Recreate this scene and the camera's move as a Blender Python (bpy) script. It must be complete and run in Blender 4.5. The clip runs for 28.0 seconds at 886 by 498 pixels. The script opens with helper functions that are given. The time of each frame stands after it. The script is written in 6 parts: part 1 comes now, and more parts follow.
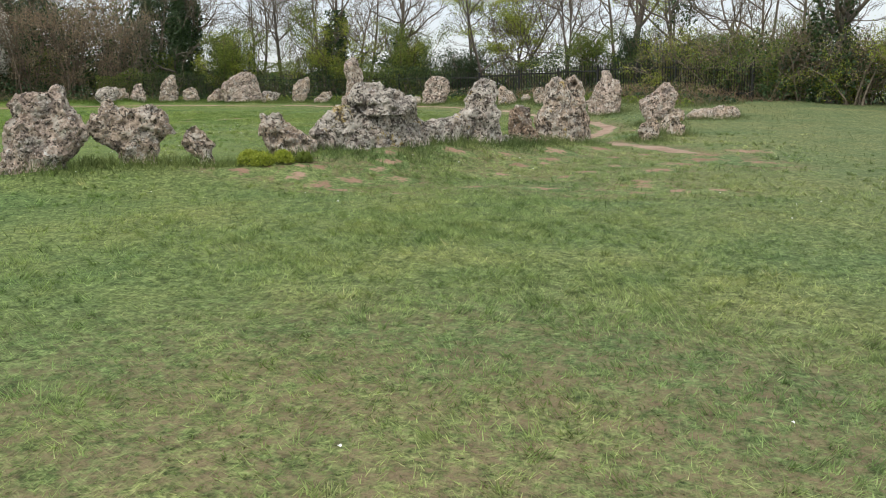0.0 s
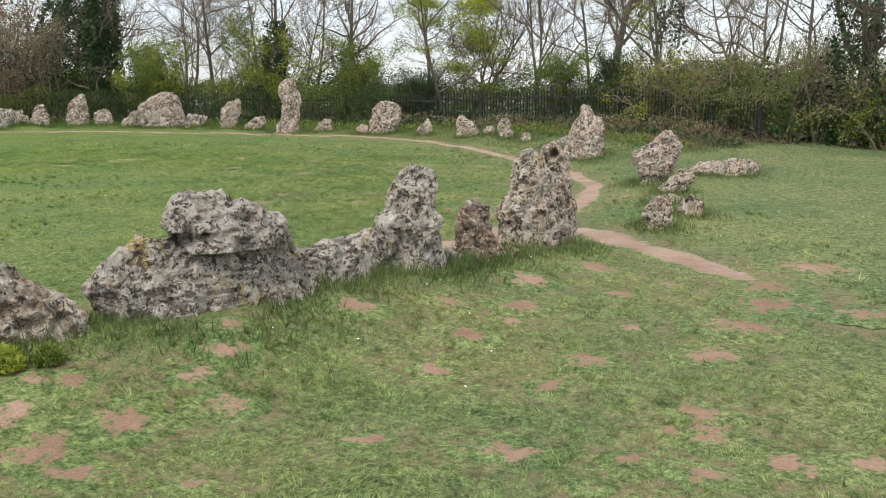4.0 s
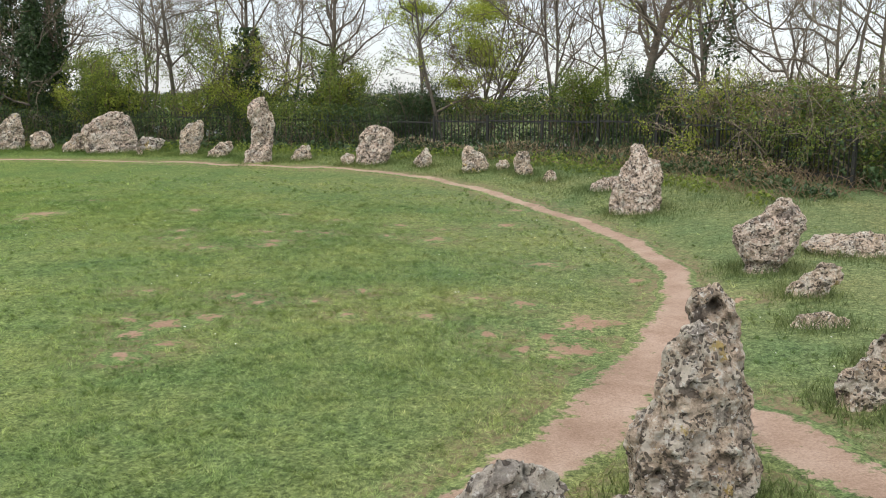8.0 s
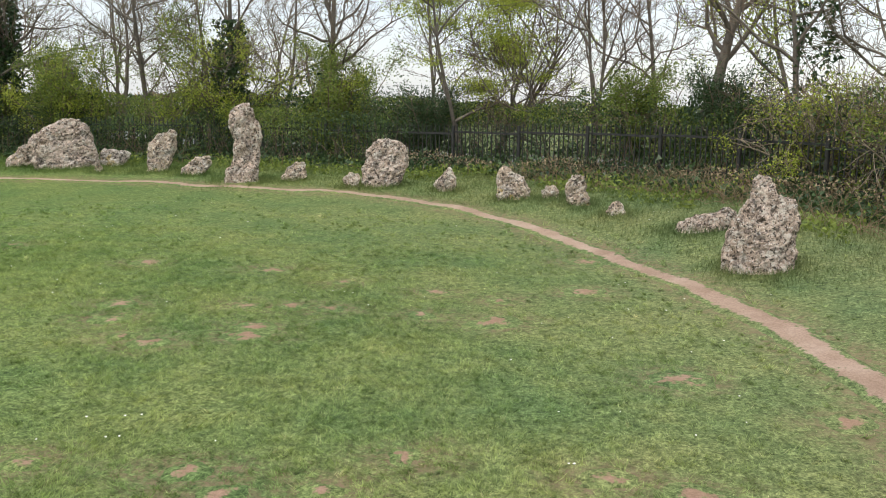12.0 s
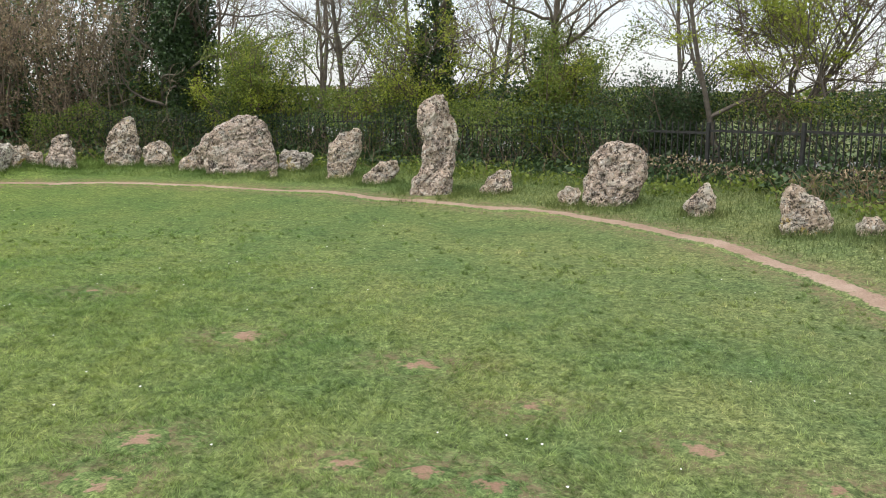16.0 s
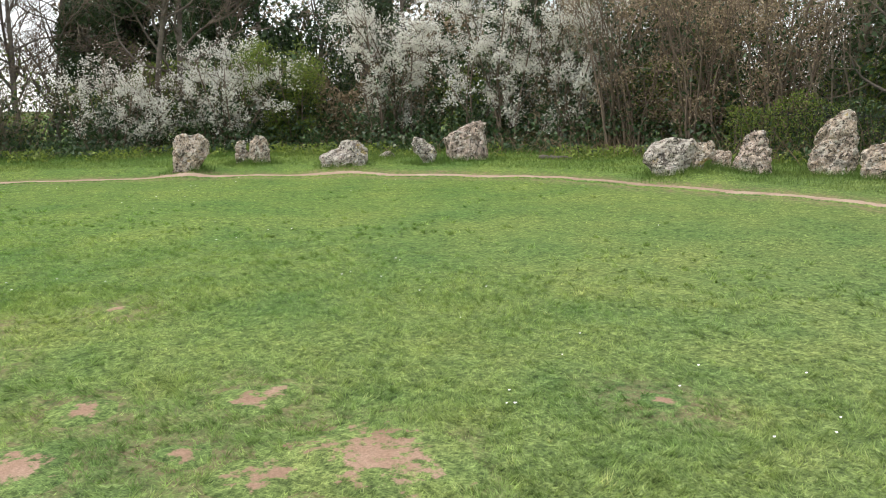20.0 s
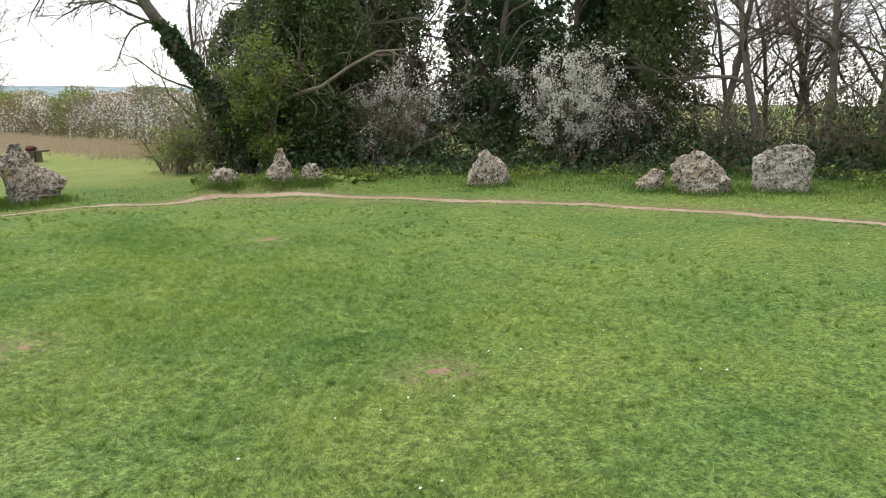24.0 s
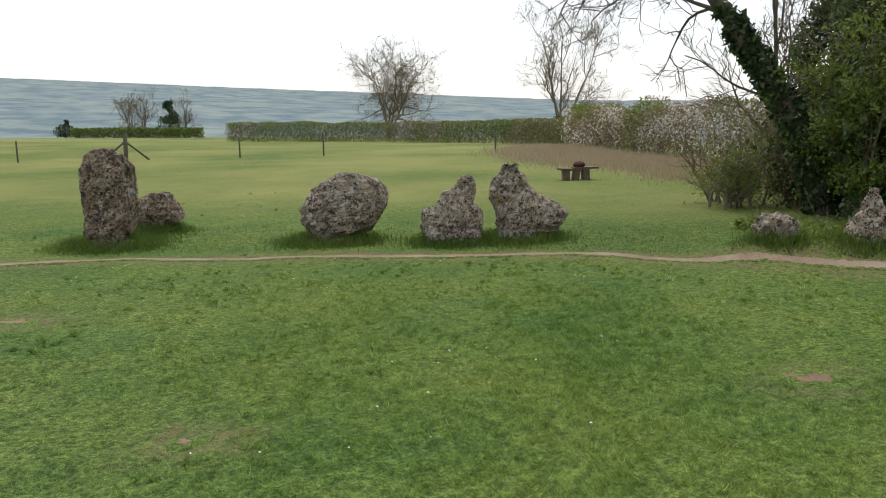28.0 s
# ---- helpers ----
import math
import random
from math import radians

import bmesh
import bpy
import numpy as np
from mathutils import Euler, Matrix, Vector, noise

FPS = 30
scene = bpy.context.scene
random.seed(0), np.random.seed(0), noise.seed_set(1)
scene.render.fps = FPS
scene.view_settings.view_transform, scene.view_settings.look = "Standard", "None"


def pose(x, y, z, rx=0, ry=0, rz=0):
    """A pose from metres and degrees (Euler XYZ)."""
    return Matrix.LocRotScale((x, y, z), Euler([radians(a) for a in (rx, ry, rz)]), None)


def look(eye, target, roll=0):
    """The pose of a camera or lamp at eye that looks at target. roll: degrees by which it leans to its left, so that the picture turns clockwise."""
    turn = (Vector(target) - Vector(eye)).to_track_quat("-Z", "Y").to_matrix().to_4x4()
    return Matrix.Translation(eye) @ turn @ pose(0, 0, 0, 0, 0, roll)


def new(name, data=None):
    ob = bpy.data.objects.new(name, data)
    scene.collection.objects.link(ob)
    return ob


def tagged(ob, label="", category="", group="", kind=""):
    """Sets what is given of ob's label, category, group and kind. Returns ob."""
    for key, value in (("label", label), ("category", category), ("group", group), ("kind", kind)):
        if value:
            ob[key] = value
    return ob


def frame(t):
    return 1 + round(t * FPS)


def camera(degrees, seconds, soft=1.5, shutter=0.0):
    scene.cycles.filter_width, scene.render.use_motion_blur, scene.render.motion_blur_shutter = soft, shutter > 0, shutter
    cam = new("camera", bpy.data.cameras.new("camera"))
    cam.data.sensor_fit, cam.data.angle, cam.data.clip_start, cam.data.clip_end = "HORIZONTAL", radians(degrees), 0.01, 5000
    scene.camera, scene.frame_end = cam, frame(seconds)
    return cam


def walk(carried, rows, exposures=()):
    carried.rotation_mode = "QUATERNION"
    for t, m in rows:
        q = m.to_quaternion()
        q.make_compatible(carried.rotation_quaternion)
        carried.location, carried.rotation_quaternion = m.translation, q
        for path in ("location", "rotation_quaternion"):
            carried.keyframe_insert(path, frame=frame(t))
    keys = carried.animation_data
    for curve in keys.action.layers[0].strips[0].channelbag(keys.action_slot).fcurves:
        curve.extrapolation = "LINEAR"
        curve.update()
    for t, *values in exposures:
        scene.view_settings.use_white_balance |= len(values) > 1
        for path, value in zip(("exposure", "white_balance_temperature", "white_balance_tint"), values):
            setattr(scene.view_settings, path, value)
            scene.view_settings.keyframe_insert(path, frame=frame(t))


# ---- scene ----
cam = camera(53.95, 28.0, soft=1.0)
PATH = [
    (0, (3.720, -37.016, 0.789), (3.723, -35.047, 0.436), -0.48),
    (0.5, (3.775, -36.368, 0.883), (3.789, -34.400, 0.529), -0.43),
    (1, (3.837, -35.738, 0.977), (3.862, -33.770, 0.624), -0.29),
    (1.5, (3.895, -35.118, 1.051), (3.931, -33.149, 0.700), -0.26),
    (2, (3.966, -34.501, 1.118), (4.011, -32.533, 0.768), -0.16),
    (2.5, (4.048, -33.895, 1.188), (4.102, -31.926, 0.840), -0.10),
    (3, (4.131, -33.324, 1.295), (4.195, -31.356, 0.947), -0.01),
    (3.5, (4.233, -32.675, 1.445), (4.304, -30.706, 1.099), 0.0),
    (4, (4.291, -31.984, 1.596), (4.372, -30.016, 1.252), 0.07),
    (4.5, (4.323, -31.383, 1.775), (4.411, -29.414, 1.431), 0.14),
    (6.5, (4.200, -28.809, 2.127), (4.312, -26.842, 1.783), 0.34),
    (7, (4.114, -28.179, 2.159), (4.231, -26.213, 1.815), 0.33),
    (7.5, (4.026, -27.566, 2.211), (4.148, -25.599, 1.867), 0.26),
    (8, (3.927, -26.965, 2.274), (4.051, -24.999, 1.930), 0.26),
    (8.5, (3.828, -26.368, 2.339), (3.956, -24.402, 1.995), 0.31),
    (9, (3.725, -25.769, 2.388), (3.856, -23.803, 2.044), 0.28),
    (9.5, (3.622, -25.169, 2.417), (3.756, -23.204, 2.073), 0.23),
    (10, (3.549, -24.581, 2.420), (3.684, -22.615, 2.078), 0.23),
    (10.5, (3.516, -24.002, 2.411), (3.653, -22.037, 2.069), 0.39),
    (11, (3.478, -23.411, 2.404), (3.619, -21.446, 2.064), 0.47),
    (11.5, (3.431, -22.800, 2.402), (3.575, -20.834, 2.063), 0.60),
    (13.5, (3.460, -20.272, 2.494), (3.577, -18.308, 2.131), -0.13),
    (14, (3.509, -19.630, 2.443), (3.552, -17.664, 2.079), 0.00),
    (14.5, (3.555, -19.003, 2.394), (3.494, -17.038, 2.029), 0.03),
    (15, (3.565, -18.380, 2.372), (3.399, -16.420, 2.010), 0.07),
    (15.5, (3.553, -17.755, 2.361), (3.248, -15.811, 2.000), 0.03),
    (16, (3.485, -17.101, 2.352), (3.110, -15.170, 1.991), -0.06),
    (16.5, (3.388, -16.449, 2.314), (2.969, -14.527, 1.953), -0.10),
    (17, (3.229, -15.785, 2.260), (2.758, -13.875, 1.902), -0.09),
    (17.5, (3.000, -15.120, 2.202), (2.404, -13.245, 1.844), -0.23),
    (18, (2.760, -14.478, 2.151), (1.984, -12.669, 1.794), -0.45),
    (18.5, (2.495, -13.878, 2.128), (1.477, -12.194, 1.773), -0.41),
    (19, (2.180, -13.303, 2.100), (0.932, -11.781, 1.746), -0.31),
    (19.5, (1.808, -12.793, 2.050), (0.344, -11.477, 1.701), -0.37),
    (20, (1.336, -12.325, 1.976), (-0.321, -11.260, 1.630), -0.32),
    (20.5, (0.812, -11.958, 1.939), (-0.973, -11.124, 1.596), -0.09),
    (21, (0.203, -11.644, 1.912), (-1.680, -11.061, 1.572), -0.04),
    (21.5, (-0.465, -11.409, 1.852), (-2.407, -11.067, 1.516), 0.14),
    (22, (-1.172, -11.267, 1.803), (-3.141, -11.146, 1.473), 0.30),
    (22.5, (-1.883, -11.215, 1.768), (-3.855, -11.305, 1.444), 0.38),
    (24.5, (-5.406, -11.213, 2.252), (-7.180, -12.062, 1.887), 0.27),
    (25, (-6.117, -11.515, 2.229), (-7.821, -12.499, 1.868), 0.31),
    (25.5, (-6.793, -11.838, 2.210), (-8.419, -12.946, 1.851), 0.24),
    (26, (-7.449, -12.215, 2.195), (-8.999, -13.429, 1.843), 0.22),
    (26.5, (-8.071, -12.642, 2.190), (-9.524, -13.971, 1.842), 0.30),
    (27, (-8.657, -13.103, 2.166), (-9.975, -14.568, 1.821), 0.32),
    (27.5, (-9.188, -13.589, 2.111), (-10.369, -15.167, 1.771), 0.34),
    (28, (-9.675, -14.117, 2.053), (-10.715, -15.792, 1.718), 0.33),
]
EXPOSURES = [(0, 0.08), (3, 0.2), (7, 0.26), (10, 0.28), (14, 0.27), (17, 0.4), (20.5, 0.55), (24, 0.45), (26, 0.35), (27, 0.0), (28, -0.3)]
walk(cam, [(t, look(eye, target, roll)) for t, eye, target, roll in PATH], EXPOSURES)


# ---------------------------------------------------------------- world, sun
SUN_ELEVATION, SUN_TURN = 60.0, 215.0


def make_world():
    w = bpy.data.worlds.new("overcast_sky")
    scene.world = w
    w.use_nodes = True
    nt = w.node_tree
    nt.nodes.clear()
    out = nt.nodes.new("ShaderNodeOutputWorld")
    add = nt.nodes.new("ShaderNodeAddShader")
    sky = nt.nodes.new("ShaderNodeTexSky")
    sky.sky_type = "NISHITA"
    sky.sun_disc = False
    sky.sun_elevation, sky.sun_rotation = radians(SUN_ELEVATION), radians(SUN_TURN)
    bg = nt.nodes.new("ShaderNodeBackground")
    bg.inputs["Strength"].default_value = 0.05
    nt.links.new(sky.outputs[0], bg.inputs["Color"])
    # the cloud layer: soft grey-white, brighter towards the sun's side
    tc = nt.nodes.new("ShaderNodeTexCoord")
    noise_t = nt.nodes.new("ShaderNodeTexNoise")
    noise_t.inputs["Scale"].default_value = 2.2
    noise_t.inputs["Detail"].default_value = 5
    ramp = nt.nodes.new("ShaderNodeValToRGB")
    ramp.color_ramp.elements[0].position, ramp.color_ramp.elements[1].position = 0.3, 0.72
    ramp.color_ramp.elements[0].color = (0.86, 0.89, 0.95, 1)
    ramp.color_ramp.elements[1].color = (1.0, 0.98, 0.97, 1)
    cloud = nt.nodes.new("ShaderNodeBackground")
    # an overcast vault: brighter overhead than at the skyline, and brighter towards the hidden sun
    split = nt.nodes.new("ShaderNodeSeparateXYZ")
    nt.links.new(tc.outputs["Generated"], split.inputs[0])
    lift = nt.nodes.new("ShaderNodeMapRange")
    lift.inputs["To Min"].default_value, lift.inputs["To Max"].default_value = SKYLINE, ZENITH
    nt.links.new(split.outputs["Z"], lift.inputs["Value"])
    side = nt.nodes.new("ShaderNodeVectorMath")
    side.operation = "DOT_PRODUCT"
    side.inputs[1].default_value = (math.sin(radians(SUN_TURN)), math.cos(radians(SUN_TURN)), 0.0)
    nt.links.new(tc.outputs["Generated"], side.inputs[0])
    glow = nt.nodes.new("ShaderNodeMapRange")
    glow.interpolation_type = "SMOOTHSTEP"
    glow.inputs["From Min"].default_value, glow.inputs["From Max"].default_value = -0.3, 1.0
    glow.inputs["To Min"].default_value, glow.inputs["To Max"].default_value = 0.0, SUNWARD
    nt.links.new(side.outputs["Value"], glow.inputs["Value"])
    total = nt.nodes.new("ShaderNodeMath")
    total.operation = "ADD"
    nt.links.new(lift.outputs[0], total.inputs[0])
    nt.links.new(glow.outputs[0], total.inputs[1])
    nt.links.new(total.outputs[0], cloud.inputs["Strength"])
    nt.links.new(tc.outputs["Generated"], noise_t.inputs["Vector"])
    nt.links.new(noise_t.outputs["Fac"], ramp.inputs[0])
    nt.links.new(ramp.outputs[0], cloud.inputs["Color"])
    nt.links.new(bg.outputs[0], add.inputs[0])
    nt.links.new(cloud.outputs[0], add.inputs[1])
    nt.links.new(add.outputs[0], out.inputs[0])
    sun = new("sun", bpy.data.lights.new("sun", "SUN"))
    sun.data.energy, sun.data.angle, sun.data.color = SUN, radians(26), (1.0, 0.92, 0.8)
    e, a = radians(SUN_ELEVATION), radians(SUN_TURN)
    way = Vector((math.sin(a) * math.cos(e), math.cos(a) * math.cos(e), math.sin(e)))
    sun.matrix_world = look(way * 60, (0, 0, 0))


SKYLINE, ZENITH, SUNWARD, SUN = 0.58, 1.12, 0.5, 1.5
make_world()


# ---------------------------------------------------------------- numpy noise
def lattice(seed):
    return np.random.default_rng(seed).random((32, 32, 32)).astype(np.float32)


LAT = [lattice(s) for s in (11, 12, 13)]
JIT = [lattice(s) for s in (21, 22, 23, 24)]


def vnoise(p, k=0):
    """Smooth value noise from 0 to 1 at rows of points."""
    q = np.floor(p).astype(np.int64)
    f = p - q
    f = f * f * (3 - 2 * f)
    t = LAT[k]
    a, b = q & 31, (q + 1) & 31
    x0, y0, z0, x1, y1, z1 = a[:, 0], a[:, 1], a[:, 2], b[:, 0], b[:, 1], b[:, 2]
    fx, fy, fz = f[:, 0], f[:, 1], f[:, 2]
    c0 = (t[x0, y0, z0] * (1 - fx) + t[x1, y0, z0] * fx) * (1 - fy) + (t[x0, y1, z0] * (1 - fx) + t[x1, y1, z0] * fx) * fy
    c1 = (t[x0, y0, z1] * (1 - fx) + t[x1, y0, z1] * fx) * (1 - fy) + (t[x0, y1, z1] * (1 - fx) + t[x1, y1, z1] * fx) * fy
    return c0 * (1 - fz) + c1 * fz


def fbm(p, octaves=4, k=0, gain=0.5):
    total, amp, norm = 0.0, 1.0, 0.0
    for n in range(octaves):
        total = total + amp * vnoise(p * 2.03**n + 7.3 * n, (k + n) % 3)
        norm += amp
        amp *= gain
    return total / norm - 0.5


def worley(p):
    """Distance to the nearest jittered cell point, and that cell's own number."""
    q = np.floor(p).astype(np.int64)
    best = np.full(len(p), 9.0)
    own = np.zeros(len(p))
    for i in (-1, 0, 1):
        for j in (-1, 0, 1):
            for k in (-1, 0, 1):
                c = q + (i, j, k)
                w = c & 31
                cell = np.stack([t[w[:, 0], w[:, 1], w[:, 2]] for t in JIT[:3]], 1)
                d = np.linalg.norm(c + cell - p, axis=1)
                near = d < best
                best[near] = d[near]
                own[near] = JIT[3][w[near, 0], w[near, 1], w[near, 2]]
    return best, own


def smooth(a, b, v):
    t = np.clip((v - a) / (b - a), 0, 1)
    return t * t * (3 - 2 * t)


# ---------------------------------------------------------------- materials
def material(name, rough=0.9, spec=0.3):
    m = bpy.data.materials.new(name)
    m.use_nodes = True
    b = m.node_tree.nodes["Principled BSDF"]
    b.inputs["Roughness"].default_value = rough
    b.inputs["Specular IOR Level"].default_value = spec
    return m, m.node_tree, b


def node(nt, kind, **values):
    n = nt.nodes.new(kind)
    for key, value in values.items():
        n.inputs[key.replace("_", " ")].default_value = value
    return n


def ramp_of(nt, source, stops):
    r = nt.nodes.new("ShaderNodeValToRGB")
    el = r.color_ramp.elements
    while len(el) < len(stops):
        el.new(0.5)
    for e, (at, colour) in zip(el, stops):
        e.position, e.color = at, (*colour, 1)
    nt.links.new(source, r.inputs[0])
    return r.outputs[0]


def mixed(nt, fac, a, b, mode="MIX"):
    n = nt.nodes.new("ShaderNodeMix")
    n.data_type, n.blend_type = "RGBA", mode
    for value, socket in ((fac, n.inputs[0]), (a, n.inputs[6]), (b, n.inputs[7])):
        if isinstance(value, bpy.types.NodeSocket):
            nt.links.new(value, socket)
        elif isinstance(value, tuple):
            socket.default_value = (*value, 1)
        else:
            socket.default_value = value
    return n.outputs[2]


def noise_fac(nt, scale, detail=4, rough=0.6, coords=None):
    n = node(nt, "ShaderNodeTexNoise", Scale=scale, Detail=detail, Roughness=rough)
    if coords is None:
        geo = nt.nodes.new("ShaderNodeNewGeometry")
        coords = geo.outputs["Position"]
    nt.links.new(coords, n.inputs["Vector"])
    return n.outputs["Fac"]


def bump_of(nt, b, height, strength, distance):
    n = node(nt, "ShaderNodeBump", Strength=strength, Distance=distance)
    nt.links.new(height, n.inputs["Height"])
    nt.links.new(n.outputs[0], b.inputs["Normal"])


def attribute(nt, name):
    a = nt.nodes.new("ShaderNodeAttribute")
    a.attribute_name = name
    return a.outputs["Fac"]


def pit_mask(nt, scale, size, share, warp=0.5):
    """Round solution holes: 1 inside a hole."""
    geo = nt.nodes.new("ShaderNodeNewGeometry")
    n = node(nt, "ShaderNodeTexNoise", Scale=scale * 0.8, Detail=3.0)
    nt.links.new(geo.outputs["Position"], n.inputs["Vector"])
    shift = nt.nodes.new("ShaderNodeVectorMath")
    shift.operation = "MULTIPLY_ADD"
    shift.inputs[1].default_value = (warp / scale * 2,) * 3
    nt.links.new(n.outputs["Color"], shift.inputs[0])
    nt.links.new(geo.outputs["Position"], shift.inputs[2])
    v = node(nt, "ShaderNodeTexVoronoi", Scale=scale)
    nt.links.new(shift.outputs[0], v.inputs["Vector"])
    hole = ramp_of(nt, v.outputs["Distance"], [(size * 0.88, (1, 1, 1)), (size * 1.12, (0, 0, 0))])
    some = ramp_of(nt, v.outputs["Color"], [(1 - share - 0.04, (0, 0, 0)), (1 - share + 0.04, (1, 1, 1))])
    return mixed(nt, 1.0, hole, some, "MULTIPLY")


def stone_material(name, low, mid, high, orange, white=0.0):
    m, nt, b = material(name, 0.92, 0.2)
    base = ramp_of(nt, noise_fac(nt, 4.0, 7, 0.7), [(0.3, low), (0.5, mid), (0.7, high)])
    grain = ramp_of(nt, noise_fac(nt, 34, 6, 0.8), [(0.34, (0.5, 0.48, 0.46)), (0.47, (0.95, 0.94, 0.93)), (0.62, (1.14, 1.14, 1.12)), (0.75, (1.4, 1.4, 1.38))])
    c = mixed(nt, 1.0, base, grain, "MULTIPLY")
    mottle = ramp_of(nt, noise_fac(nt, 11, 8, 0.74), [(0.36, (0.34, 0.31, 0.29)), (0.44, (0.82, 0.8, 0.77)), (0.55, (1.09, 1.07, 1.04)), (0.61, (1.42, 1.4, 1.35))])
    c = mixed(nt, 1.0, c, mottle, "MULTIPLY")
    # pale crusts of lichen with ragged rims
    pale = ramp_of(nt, noise_fac(nt, 5.5, 8, 0.74), [(0.55 - white, (0, 0, 0)), (0.585 - white, (1, 1, 1))])
    c = mixed(nt, mixed(nt, 1.0, pale, (0.8, 0.8, 0.8), "MULTIPLY"), c, (0.67, 0.615, 0.525))
    # grey-black crust
    dark = ramp_of(nt, noise_fac(nt, 3.7, 8, 0.75), [(0.4, (1, 1, 1)), (0.46, (0, 0, 0))])
    c = mixed(nt, mixed(nt, 1.0, dark, (0.62, 0.62, 0.62), "MULTIPLY"), c, (0.15, 0.132, 0.12))
    # orange lichen in a few places
    o = ramp_of(nt, noise_fac(nt, 3.1, 6, 0.75), [(0.66 - orange, (0, 0, 0)), (0.7 - orange, (1, 1, 1))])
    c = mixed(nt, mixed(nt, 1.0, o, (0.75, 0.75, 0.75), "MULTIPLY"), c, (0.52, 0.37, 0.08))
    # white lichen in crisp spots
    spots = mixed(nt, 1.0, pit_mask(nt, 15.0, 0.33, 0.22 + white, 1.8), pit_mask(nt, 38.0, 0.36, 0.3 + white, 1.4), "LIGHTEN")
    c = mixed(nt, mixed(nt, 1.0, spots, (0.85, 0.85, 0.85), "MULTIPLY"), c, (0.82, 0.79, 0.73))
    # solution holes, their shade put into the colour as near-black
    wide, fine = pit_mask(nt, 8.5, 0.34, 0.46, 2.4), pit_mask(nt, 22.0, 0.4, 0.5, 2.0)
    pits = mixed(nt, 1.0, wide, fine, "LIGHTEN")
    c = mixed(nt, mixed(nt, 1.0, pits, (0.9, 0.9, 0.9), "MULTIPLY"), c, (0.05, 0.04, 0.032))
    # holes and crevices of the mesh get the same painted shade
    c = mixed(nt, attribute(nt, "pit_shade"), c, (0.05, 0.042, 0.034))
    nt.links.new(c, b.inputs["Base Color"])
    rough = noise_fac(nt, 26, 7, 0.8)
    height = mixed(nt, mixed(nt, 1.0, pits, (0.9, 0.9, 0.9), "MULTIPLY"), rough, (0.0, 0.0, 0.0))
    bump_of(nt, b, height, 1.0, 0.06)
    return m


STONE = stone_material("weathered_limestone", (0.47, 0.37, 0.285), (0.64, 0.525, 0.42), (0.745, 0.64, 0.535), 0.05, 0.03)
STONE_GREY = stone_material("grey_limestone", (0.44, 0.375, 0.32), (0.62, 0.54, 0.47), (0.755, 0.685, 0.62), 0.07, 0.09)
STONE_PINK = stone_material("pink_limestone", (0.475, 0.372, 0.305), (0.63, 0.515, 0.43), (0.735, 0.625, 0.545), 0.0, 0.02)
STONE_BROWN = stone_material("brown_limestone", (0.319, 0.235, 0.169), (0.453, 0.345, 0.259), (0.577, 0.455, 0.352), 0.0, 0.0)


def grass_colours(nt, tone):
    broad = noise_fac(nt, 0.5, 5, 0.7)
    clump = noise_fac(nt, 10.0, 5, 0.75)
    c = ramp_of(nt, broad, [(0.34, (0.15, 0.217, 0.09)), (0.5, (0.207, 0.255, 0.105)), (0.66, (0.262, 0.286, 0.12))])
    speck = ramp_of(nt, noise_fac(nt, 26.0, 3, 0.6), [(0.36, (0.62, 0.64, 0.6)), (0.5, (1.0, 1.0, 1.0)), (0.64, (1.3, 1.28, 1.3))])
    c = mixed(nt, 1.0, c, speck, "MULTIPLY")
    d = ramp_of(nt, clump, [(0.36, (0.58, 0.62, 0.6)), (0.5, (0.98, 0.98, 0.97)), (0.64, (1.3, 1.26, 1.26))])
    c = mixed(nt, 1.0, c, d, "MULTIPLY")
    # the turf's tint turns greener and less blue towards the west
    geo = nt.nodes.new("ShaderNodeNewGeometry")
    split = nt.nodes.new("ShaderNodeSeparateXYZ")
    nt.links.new(geo.outputs["Position"], split.inputs[0])
    span = nt.nodes.new("ShaderNodeMapRange")
    span.inputs["From Min"].default_value, span.inputs["From Max"].default_value = 11.0, -12.0
    nt.links.new(split.outputs["X"], span.inputs["Value"])
    c = mixed(nt, span.outputs[0], c, mixed(nt, 1.0, c, (0.8, 1.0, 0.52), "MULTIPLY"))
    return mixed(nt, 1.0, c, tone, "MULTIPLY") if tone is not None else c


def strokes(nt):
    """Short blades lying every way: streaks 6 mm wide and 4 cm long, laid over one another."""
    geo = nt.nodes.new("ShaderNodeNewGeometry")
    total = None
    for turn in (12, 68, 131):
        turned = nt.nodes.new("ShaderNodeVectorRotate")
        turned.rotation_type = "Z_AXIS"
        turned.inputs["Angle"].default_value = radians(turn)
        nt.links.new(geo.outputs["Position"], turned.inputs["Vector"])
        longer = nt.nodes.new("ShaderNodeVectorMath")
        longer.operation = "MULTIPLY"
        longer.inputs[1].default_value = (85, 20, 20)
        nt.links.new(turned.outputs[0], longer.inputs[0])
        f = noise_fac(nt, 1.0, 2, 0.5, longer.outputs[0])
        total = f if total is None else mixed(nt, 1.0, total, f, "LIGHTEN")
    return total


def turf_colours(nt):
    fine = ramp_of(nt, strokes(nt), [(0.44, (0.34, 0.36, 0.36)), (0.56, (0.66, 0.66, 0.68)), (0.66, (0.92, 0.9, 0.93)), (0.77, (1.32, 1.26, 1.34))])
    return grass_colours(nt, fine)


